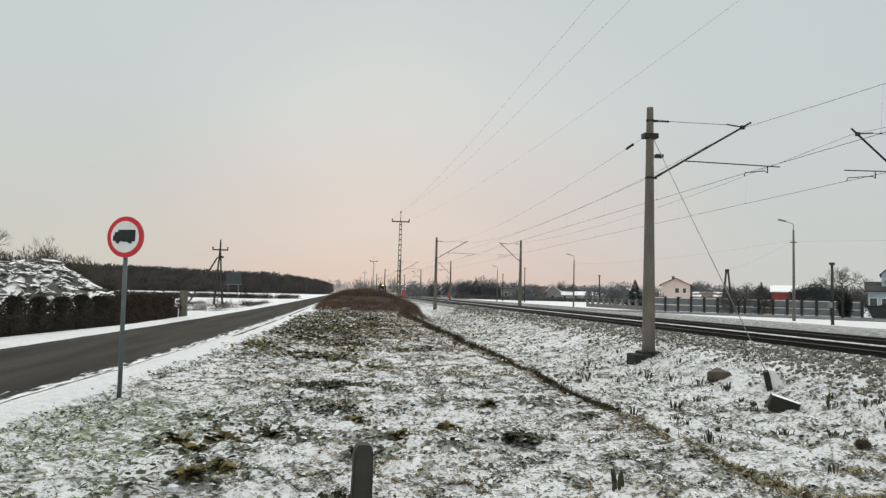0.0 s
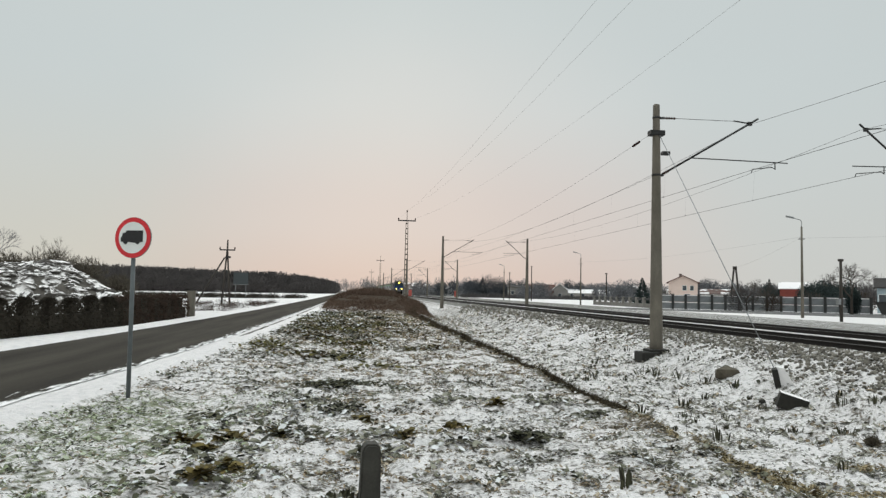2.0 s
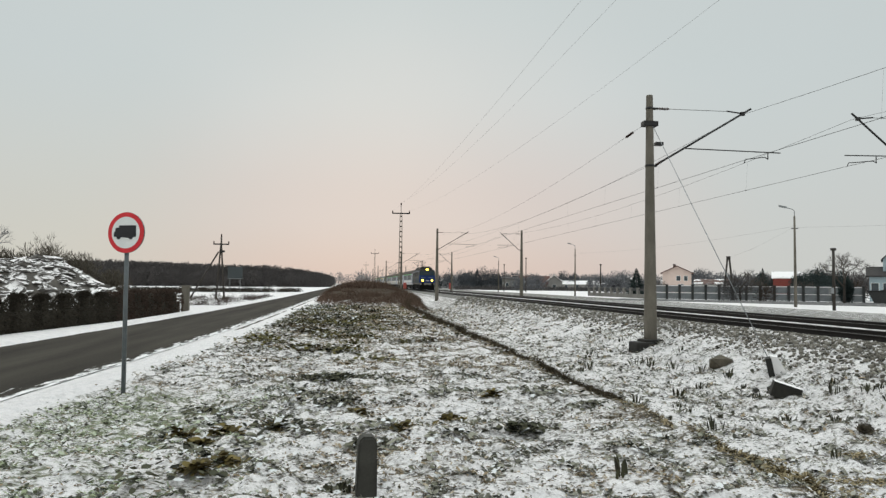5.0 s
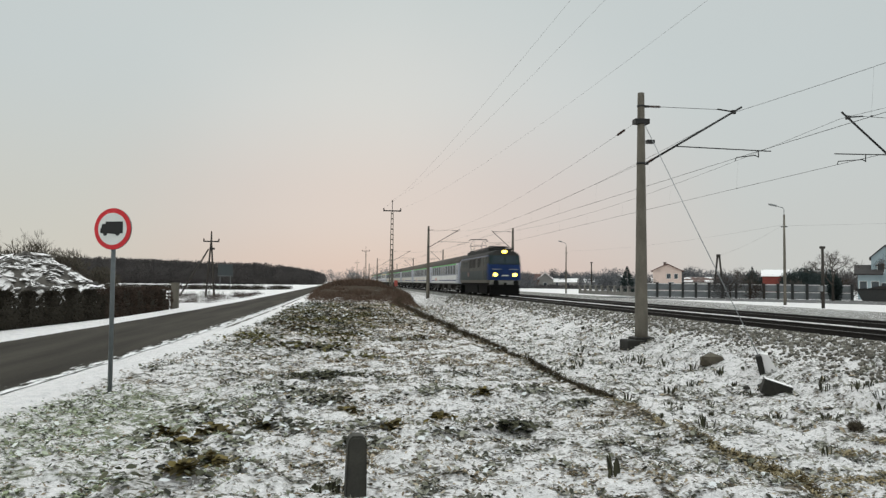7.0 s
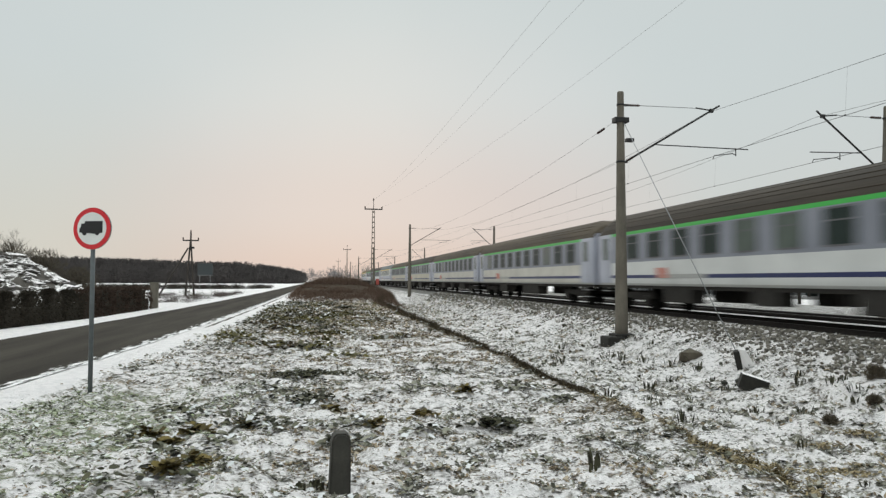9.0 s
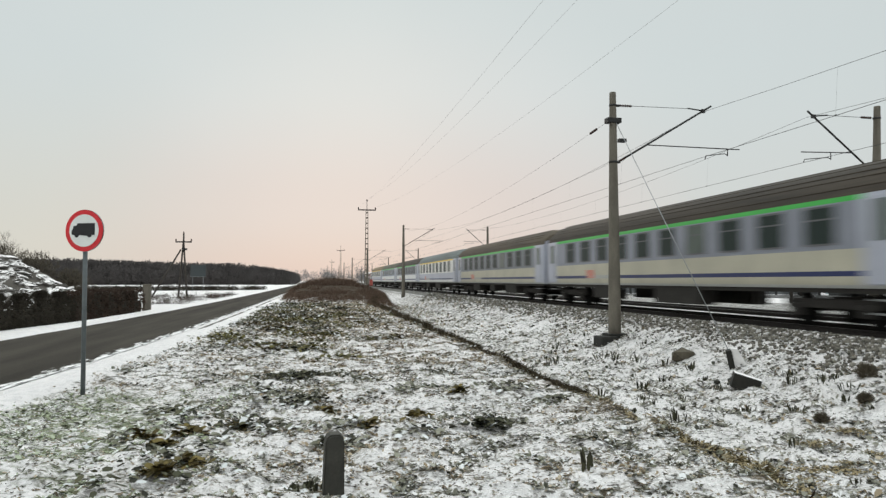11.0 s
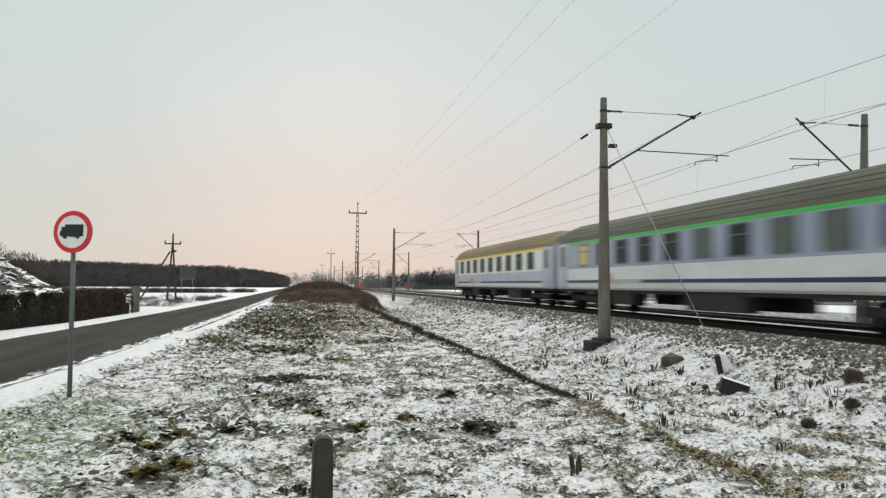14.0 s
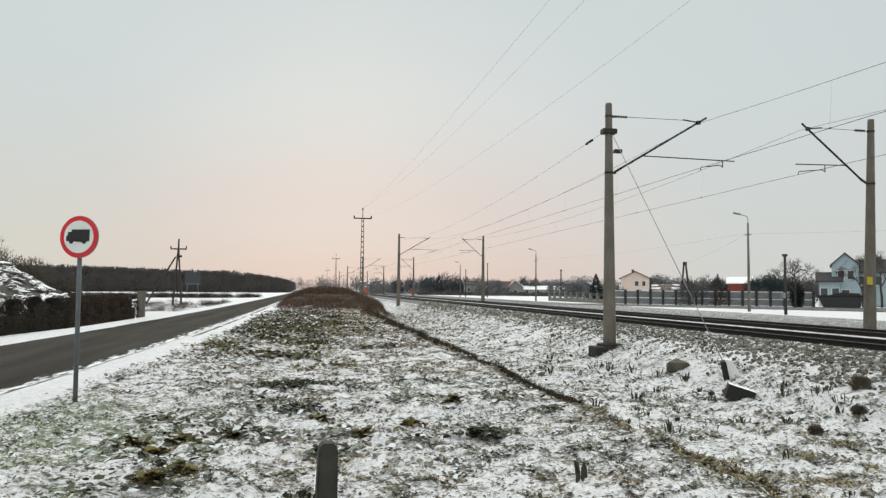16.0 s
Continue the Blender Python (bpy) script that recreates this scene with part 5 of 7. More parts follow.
def build_woods():
    rng = np.random.RandomState(4)
    spots = []
    for _ in range(1300):
        x = rng.uniform(-235, -8)
        y = 296 + rng.uniform(0, 26) + max(0, -x - 100) * 0.05
        h = 10.6 + 0.8 * math.sin(x * 0.045) + rng.uniform(-0.3, 0.3)
        edge = np.clip((-6.0 - x) / 26.0, 0, 1)
        h *= 0.32 + 0.68 * math.sqrt(edge)
        spots.append((x, y, -0.4, h, 2.6))
        if len(spots) % 3 == 0:
            spots.append((x, 292 + rng.uniform(-2, 4), -0.6, h * rng.uniform(0.35, 0.85), 2.8))
    wood("forest", spots, 5, M["forest"], "dark bare winter forest behind a snowy field", 0.45, 230, 0.055, 1.8)
    spots = []
    for _ in range(520):
        x = rng.uniform(-30, 420)
        y = 430 - 0.25 * max(0, x) + rng.uniform(-15, 40)
        spots.append((x, y, -0.3, rng.uniform(6.0, 10.5) + 2.0 * (rng.rand() < 0.2), rng.uniform(2.2, 3.6)))
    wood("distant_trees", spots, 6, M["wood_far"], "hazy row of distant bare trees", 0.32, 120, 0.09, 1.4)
    spots = []
    for _ in range(760):
        x = rng.uniform(24, 150)
        y = 270 - 0.9 * max(0, x - 60) + rng.uniform(-12, 25)
        spots.append((x, y, -0.2, 2.4 + 2.0 * rng.rand() + 2.8 * max(0.0, math.sin(x * 0.31) + 0.6 * math.sin(x * 0.83 + 1)) * rng.rand(), rng.uniform(1.8, 3.2)))
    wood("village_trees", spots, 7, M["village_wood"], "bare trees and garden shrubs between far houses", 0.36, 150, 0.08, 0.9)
    spots = [(rng.uniform(32, 84), 0, -0.2, rng.uniform(0.9, 1.7), rng.uniform(0.8, 1.6)) for _ in range(330)]
    spots = [(x, 212 - 0.5 * max(0.0, x - 60) + rng.uniform(-3, 3), z, h, r) for x, _, z, h, r in spots]
    wood("village_hedge", spots, 9, M["twig_mist"], "low dark garden hedges before far houses", 0.24, 60, 0.2)
    # scrub along the far edge of the field
    spots = [(rng.uniform(-75, -9.0), 128 + rng.uniform(-2, 2), -0.35, rng.uniform(0.85, 1.25), rng.uniform(0.7, 1.4)) for _ in range(620)]
    wood("field_scrub", spots, 8, M["hedge"], "low dark scrub along the edge of a field", 0.22, 60)


build_woods()


# ---- left of the road ----
def hedge_shrub(at, w, h, material, seed, label, brown=False):
    """A clipped shrub, rounded above, dense with small leaves on a dark core."""
    rng = np.random.RandomState(seed)
    n = 3200
    u = rng.uniform(-1, 1, (n, 3))
    face = rng.randint(0, 3, n)
    for k in range(3):
        s = face == k
        u[s, k] = np.sign(u[s, k]) * (0.85 + 0.15 * rng.rand(s.sum()))
    q = np.stack([u[:, 0] * (0.38 if brown else 0.34), u[:, 1] * w / 2, (u[:, 2] * 0.5 + 0.5) * h], 1)
    top = np.clip((q[:, 2] / h - 0.45) / 0.55, 0, 1)
    q[:, 1] *= 1 - (0.08 if brown else 0.66) * top ** 1.5
    q[:, 0] *= 1 - (0.10 if brown else 0.60) * top ** 1.5
    q[:, 2] -= 0.10 * h * (np.abs(u[:, 1]) ** 3) * (u[:, 2] > 0)
    v, f = slivers(rng, q, u + rng.normal(size=(n, 3)) * 0.6, 0.085 * (0.5 + rng.rand(n)), 0.03 + 0.03 * rng.rand(n))
    th = empty("hedge_shrub", at, label, "hedge", "hedge shrubs")
    new("leaves", fast_mesh("leaves", v, f, material)).parent = th
    bm = bmesh.new()
    add_box(bm, -0.26, -w * 0.47, -0.1, 0.26, w * 0.47, h * 0.54, 0.14)
    add_box(bm, -0.16, -w * (0.36 if brown else 0.20), h * 0.45, 0.16, w * (0.36 if brown else 0.20), h - 0.12, 0.14)
    part("core", bm, M["hedge"], th)
    return th


def build_hedge():
    a, b = Vector((-11.4, 18.0, 0)), Vector((-8.62, 37.3, 0))
    way = (b - a).normalized()
    turn = -math.degrees(math.atan2(way.x, way.y))
    length, step, k, s = (b - a).length, 1.36, 0, 0.7
    rng = random.Random(3)
    while s < length - 0.4:
        p = a + way * s
        brown = s > length * 0.66
        w = step * (1.10 if brown else 0.86)
        hedge_shrub(pose(p.x, p.y, float(land(p.x, p.y)), 0, 0, turn), w, 1.20 + rng.uniform(-0.04, 0.04), M["hedge_brown" if brown else "hedge"], 40 + k,
                    "clipped brown deciduous hedge shrub" if brown else "clipped dark evergreen hedge shrub", brown)
        s += step
        k += 1
    post = part("gate_post", add_box(box(-0.18, -0.16, -0.2, 0.18, 0.16, 1.34, 0.02), -0.21, -0.19, 1.32, 0.21, 0.19, 1.40, 0.02), M["concrete"], None, at=pose(-8.45, 38.0, 0))
    tagged(post, "grey concrete post at the end of a hedge", "gate post")


build_hedge()


def rock_mesh(seed, flat=0.6):
    rng = np.random.RandomState(seed)
    bm = bmesh.new()
    bmesh.ops.create_icosphere(bm, subdivisions=1, radius=0.5)
    for v in bm.verts:
        v.co *= 0.75 + 0.5 * rng.rand()
        v.co.z *= flat
    return bm


def build_rubble():
    th = empty("rubble_heap", pose(-22.2, 52.5, -0.3), "heap of earth and broken rubble under patchy snow", "heap")
    n = 90
    xs, ys = np.meshgrid(np.linspace(-10, 10, n), np.linspace(-7, 7, n))

    def top(x, y):
        a = 3.3 * np.exp(-((np.maximum(np.abs(x - 0.1) - 1.5, 0)) / 3.7) ** 1.5 - (y / 3.2) ** 2)
        return a + (fbm(x * 0.9 + 9, y * 0.9 + 9, 4, 51) - 0.45) * 0.9 * np.clip(a, 0, 1)

    z = top(xs, ys)
    idx = np.arange(n * n).reshape(n, n)
    f = np.stack([idx[:-1, :-1], idx[:-1, 1:], idx[1:, 1:], idx[1:, :-1]], -1).reshape(-1, 4)
    body = new("earth", fast_mesh("earth", np.stack([xs, ys, z], -1).reshape(-1, 3), f, snowy("rubble_earth", (0.13, 0.115, 0.10), (0.055, 0.05, 0.043), 0.46, 0.8)))
    body.parent = th
    chunks = [mesh_of("rubble_piece", rock_mesh(60 + k, 0.40), snowy("rubble_stone_%d" % k, (0.20, 0.19, 0.175), (0.085, 0.078, 0.07), 0.33, 1.1, up=0.20)) for k in range(5)]
    rng = np.random.RandomState(9)
    for k in range(300):
        x, y = rng.normal(0.6, 3.0), -abs(rng.normal(0, 2.0))
        s = rng.uniform(0.22, 0.75)
        ob = same("rubble_piece", chunks[k % 5], th, pose(x, y, float(top(np.array(x), np.array(y))) + 0.02, rng.uniform(-25, 25), rng.uniform(-25, 25), rng.uniform(0, 360)))
        ob.scale = (s * rng.uniform(1.0, 2.8), s, s * rng.uniform(0.6, 1.1))


build_rubble()


def build_left_scrub():
    bush("bush", (-24.4, 60, 0), 2.3, 1.5, 4.2, 4500, M["scrub"], "leafless grey shrub behind a rubble heap", 71, 0.5, 0.05)
    bush("bush", (-21.7, 60, 0), 1.9, 1.5, 3.7, 4500, M["scrub"], "leafless brown shrub behind a rubble heap", 72, 0.28, 0.05)
    bush("bush", (-19.4, 60, -0.2), 1.7, 1.2, 2.6, 3500, M["scrub"], "low leafless shrub behind a rubble heap", 73, 0.25, 0.05)
    bush("bush", (-27.6, 60, 0), 2.4, 1.5, 4.0, 4500, M["scrub"], "leafless brown shrub behind a rubble heap", 74, 0.4, 0.06)
    bare_tree("birch_sapling", (-24.1, 60.5, 0), 6.6, 75, M["scrub"], "thin leafless sapling rising out of scrub", 0.30, 5, 0.07)
    # the haze-paled wood_far colour keeps this tree faint
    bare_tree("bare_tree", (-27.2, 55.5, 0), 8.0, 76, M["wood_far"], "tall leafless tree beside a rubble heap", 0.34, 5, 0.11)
    rng = np.random.RandomState(12)
    for k in range(24):
        y = rng.uniform(50, 84)
        bush("dead_weed_clump", (rng.uniform(-8.6 - 0.09 * y, -8.4), y, -0.12), rng.uniform(0.5, 1.3), 0.5, rng.uniform(0.15, 0.42), 220, M["twig_brown"], "dead brown weeds standing in snow", 200 + k, 0.3, 0.02, "weeds", "dead weeds")
    th = empty("road_board", pose(-18.6, 118, -0.3, 0, 0, 8), "grey-green board seen on two posts beside the road", "road board")
    part("panel", box(-1.15, -0.03, 2.5, 1.15, 0.03, 4.35, 0.02), mat("grey_green_board", (0.048, 0.056, 0.058), (0.042, 0.049, 0.051), rough=0.7), th)
    part("ledge", box(-1.2, -0.06, 2.44, 1.2, 0.04, 2.50), M["steel_grey"], th)
    for x in (-0.8, 0.8):
        part("post", tube((x, 0.06, 0), (x, 0.06, 4.3), 0.04, 0.04), M["steel_grey"], th)


build_left_scrub()


# ---- beyond the tracks ----
M.update({
    "pink_wall": mat("pale_pink_plaster", (0.68, 0.54, 0.475), (0.61, 0.48, 0.42), rough=0.9, scale=0.8),
    "blue_wall": mat("pale_blue_plaster", (0.37, 0.45, 0.485), (0.31, 0.385, 0.415), rough=0.9, scale=0.8),
    "red_wall": mat("red_garage_wall", (0.21, 0.05, 0.038), (0.155, 0.04, 0.032), rough=0.9, scale=1.5),
    "brick_wall": mat("dull_brick_wall", (0.22, 0.165, 0.145), (0.17, 0.13, 0.118), rough=0.9, scale=0.8),
    "white_wall": mat("pale_grey_house_wall", (0.40, 0.40, 0.40), (0.32, 0.32, 0.32), rough=0.9, scale=0.8),
    "grey_wall": mat("grey_house_wall", (0.32, 0.30, 0.28), (0.24, 0.23, 0.22), rough=0.9, scale=0.8),
    "roof_snow": snowy("snowed_roof", (0.12, 0.10, 0.09), (0.08, 0.07, 0.065), 0.85, 0.8),
    "roof_part_snow": snowy("half_snowed_roof", (0.14, 0.085, 0.07), (0.09, 0.06, 0.055), 0.50, 0.5),
    "roof_rust": mat("red_brown_roof_tiles", (0.135, 0.065, 0.05), (0.085, 0.045, 0.037), rough=0.85, scale=2),
    "roof_dark_tile": mat("dark_roof_tiles", (0.055, 0.048, 0.046), (0.036, 0.032, 0.031), rough=0.8, scale=2),
    "house_glass": mat("house_window_glass", (0.06, 0.07, 0.08), (0.04, 0.05, 0.06), rough=0.08, bump=0, spec=0.6),
    "fence_slat": mat("grey_fence_slab", (0.27, 0.282, 0.288), (0.17, 0.178, 0.185), rough=0.9, scale=1.2),
    "snow_cap": mat("fresh_snow", (0.86, 0.83, 0.82), (0.78, 0.75, 0.745), rough=0.9, bump=0.1),
    "fence_post": mat("dark_fence_post", (0.065, 0.065, 0.064), (0.045, 0.044, 0.043), rough=0.9),
    "low_wall": mat("sand_coloured_wall", (0.21, 0.20, 0.18), (0.16, 0.15, 0.135), rough=0.9, scale=1.5),
})


def house(at, turn, w, d, eave, ridge, wall, roof, label, windows=(), chimney=None, over=0.35, along=False, snow=None):
    """A house whose gable (or, with along, whose eaves) faces local -y."""
    th = empty("house", pose(*at, 0, 0, turn), label, "house")
    t = 0.16
    if not along:
        bm = prism([(-w / 2, 0), (w / 2, 0), (w / 2, eave), (0, ridge - 0.05), (-w / 2, eave)], d, "y")
    else:
        bm = prism([(0, 0), (d, 0), (d, eave), (d / 2, ridge - 0.05), (0, eave)], w, "x")
        for v in bm.verts:
            v.co.x -= w / 2
    part("wall", bm, wall, th)
    for s in (-1, 1):
        k = (ridge - eave) / ((w if not along else d) / 2)
        if not along:
            e = (s * (w / 2 + over), eave - over * k)
            bm = prism([e, (0, ridge), (0, ridge + t), (e[0], e[1] + t)], d + 2 * over, "y")
            for v in bm.verts:
                v.co.y -= over
        else:
            e = (d / 2 + s * (d / 2 + over), eave - over * k)
            bm = prism([e, (d / 2, ridge), (d / 2, ridge + t), (e[0], e[1] + t)], w + 2 * over, "x")
            for v in bm.verts:
                v.co.x -= w / 2 + over
        part("roof", bm, roof, th)
    for x, z, ww, hh in windows:
        wn_ = part("window", box(x - ww / 2 - 0.06, -0.05, z - 0.06, x + ww / 2 + 0.06, 0.02, z + hh + 0.06, 0.01), M["sign_white"], th)
        part("pane", box(x - ww / 2, -0.062, z, x + ww / 2, -0.045, z + hh), M["house_glass"], wn_)
    if chimney:
        cx, cy = chimney
        part("chimney", add_box(box(cx - 0.28, cy - 0.28, ridge - 0.8, cx + 0.28, cy + 0.28, ridge + 0.45), cx - 0.34, cy - 0.34, ridge + 0.42, cx + 0.34, cy + 0.34, ridge + 0.52), M["brick_wall"], th)
    return th


def build_houses():
    house((69.6, 143.5, 0), -25.8, 5.9, 9.0, 4.6, 6.0, M["pink_wall"], M["roof_rust"], "two-storey pale pink house with a low red-brown gable roof",
          ((0.3, 2.9, 0.8, 1.0), (1.8, 2.9, 0.7, 1.0), (0.8, 0.9, 1.1, 1.2)), (-0.5, 2.5), 0.45)
    house((71.9, 108.4, 0), -33.5, 4.3, 5.0, 3.25, 4.2, M["red_wall"], M["roof_snow"], "small red garage with a snow-covered roof", ((1.1, 1.0, 0.9, 1.2),), None, 0.25, True)
    house((68.4, 80.5, 0), -40.0, 3.1, 9.0, 5.4, 6.85, M["blue_wall"], M["roof_dark_tile"], "tall narrow pale blue gable of a house among bare trees",
          ((-0.5, 3.5, 0.7, 1.1), (0.6, 3.5, 0.7, 1.1), (0.0, 1.0, 0.9, 1.1)), None, 0.22)
    house((66.5, 81.1, 0), -39.0, 2.4, 4.0, 3.3, 4.3, M["blue_wall"], M["roof_dark_tile"], "low pale blue side building under a dark snow-edged roof", ((-0.6, 1.3, 0.8, 1.0), (0.7, 1.3, 0.8, 1.0)), None, 0.4, True)
    house((72.9, 78.9, 0), -42.0, 7.6, 7.0, 4.5, 6.1, M["blue_wall"], M["roof_dark_tile"], "pale blue house wing under a dark tiled roof", ((-2.6, 2.8, 0.9, 1.1), (-0.8, 2.8, 0.9, 1.1), (1.2, 2.8, 0.9, 1.1), (-1.8, 0.8, 1.2, 1.2)), (-0.6, 3.4), 0.4, True)
    house((64.5, 119.5, 0), -28.0, 5.4, 5.0, 2.2, 2.9, M["grey_wall"], M["roof_part_snow"], "long low grey shed under a snow-covered roof", ((-1.6, 1.0, 0.8, 0.8),), None, 0.3, True)
    house((63.6, 215.0, -0.2), -17.0, 5.0, 7.0, 3.0, 5.0, M["grey_wall"], M["roof_snow"], "small far gabled house with snow on its roof", ((0.0, 1.0, 1.0, 1.0),), None, 0.5)
    house((50.6, 219.0, -0.2), -13.0, 5.6, 7.0, 3.7, 4.1, M["low_wall"], M["roof_dark_tile"], "far boxy sand-grey house with a nearly flat roof", ((-1.2, 1.4, 0.9, 1.1), (1.2, 1.4, 0.9, 1.1)), None, 0.2, True)
    far = ((57.2, 217, 9.0, 7.0, 2.4, 4.6, "brick_wall", "roof_rust", True), (64.5, 226, 9.5, 7.0, 2.4, 3.6, "grey_wall", "roof_snow", True),
           (75.0, 232, 8.5, 7.0, 2.3, 3.4, "grey_wall", "roof_snow", True), (86.0, 226, 10.0, 7.0, 2.3, 3.3, "grey_wall", "roof_snow", True), (95.5, 236, 7.0, 8.0, 3.4, 5.2, "low_wall", "roof_snow", False),
           (104.0, 214, 9.0, 7.0, 2.3, 3.8, "brick_wall", "roof_snow", True), (92.0, 180, 9.0, 6.0, 2.1, 3.3, "grey_wall", "roof_snow", True), (34.2, 258, 3.8, 5.0, 2.2, 3.7, "white_wall", "roof_snow", False),
           (25.0, 300, 9.0, 7.0, 3.0, 5.2, "grey_wall", "roof_part_snow", True), (110.0, 160, 8.0, 6.0, 2.4, 4.0, "grey_wall", "roof_snow", True), (98.0, 140, 7.0, 6.0, 2.2, 3.2, "grey_wall", "roof_part_snow", True))
    for k, (x, y, w, d, e, r, wall, roof, along) in enumerate(far):
        house((x, y, -0.2), -math.degrees(math.atan2(x, y)) + (6 if k % 2 else -8), w, d, e, r, M[wall], M[roof],
              "far village house under a snowy roof" if roof == "roof_snow" else "far village house with thin snow on its roof",
              ((-w * 0.25, 1.0, 0.9, 1.0), (w * 0.2, 1.0, 0.9, 1.0)), None, 0.4, along)


build_houses()


def street_lamp(at, h, turn, label):
    th = empty("street_lamp", pose(*at, 0, 0, turn), label, "street lamp", "street lamps")
    part("pole", tube((0, 0, -0.2), (0, 0, h * 0.93), 0.13, 0.075, 12), M["concrete"], th)
    bm = bmesh.new()
    add_path(bm, [(0, 0, h * 0.92), (0, 0, h - 0.15), (-0.10, 0, h), (-0.62, 0, h + 0.18)], 0.032, 8)
    part("arm", bm, M["steel_grey"], th)
    bm = box(-1.18, -0.12, h + 0.10, -0.55, 0.12, h + 0.25, 0.05)
    for v in bm.verts:
        v.co.z += (-0.55 - v.co.x) * 0.25
    part("lamp_head", bm, M["steel_grey"], th)
    part("bracket", box(-0.25, -0.03, h * 0.80, 0.25, 0.03, h * 0.80 + 0.07), M["steel_dark"], th)
    return th


street_lamp((36.4, 53.8, 0), 8.1, -28, "concrete street lamp with a single outreach arm")
street_lamp((34.2, 104.5, 0), 7.8, -14, "concrete street lamp with a single outreach arm")
street_lamp((33.6, 158.0, 0), 7.8, -10, "concrete street lamp with a single outreach arm")


def utility_pole(at, h, label):
    th = empty("utility_pole", pose(*at), label, "utility pole", "utility poles")
    part("pole", tube((0, 0, -0.2), (0, 0, h), 0.115, 0.09, 10), M["wood_pole"], th)
    part("head", box(-0.17, -0.1, h - 0.12, 0.17, 0.1, h + 0.06, 0.03), M["wood_pole"], th)
    part("box", box(-0.34, -0.16, h * 0.28, -0.10, 0.1, h * 0.28 + 0.42, 0.02), M["steel_grey"], th)
    return th


utility_pole((34.0, 45.9, 0), 4.4, "dark wooden utility pole with a small box")
utility_pole((38.9, 106.2, 0), 4.95, "dark wooden utility pole with a broad head")
utility_pole((38.0, 150.0, 0), 7.5, "tall thin wooden utility pole")
utility_pole((36.0, 163.0, 0), 6.4, "thin wooden utility pole")

th = empty("utility_pole", pose(45.4, 80.0, 0, 0, 0, -30), "wooden utility pole standing on two spread legs", "utility pole", "utility poles")
for s in (-1, 1):
    part("leg", tube((s * 0.62, 0, -0.2), (s * 0.10, 0, 5.2), 0.13, 0.11, 8), M["wood_pole"], th)
part("head", box(-0.24, -0.12, 4.95, 0.24, 0.12, 5.35, 0.03), M["wood_pole"], th)
part("brace", box(-0.42, -0.06, 2.2, 0.42, 0.06, 2.35), M["wood_pole"], th)
for a, b, s in (((36.4, 53.8, 6.7), (45.4, 80, 5.2), 0.25), ((36.4, 53.8, 6.7), (34.2, 104.5, 6.6), 0.5), ((36.4, 53.8, 6.6), (60.0, 20.0, 6.8), 0.4)):
    w_ = empty("service_wire", pose(0, 0, 0), "thin slack service wire between poles", "overhead wire", "service wires")
    part("wire", add_path(bmesh.new(), sagging(a, b, s, 10), 0.006, 4), M["wire_pale"], w_)


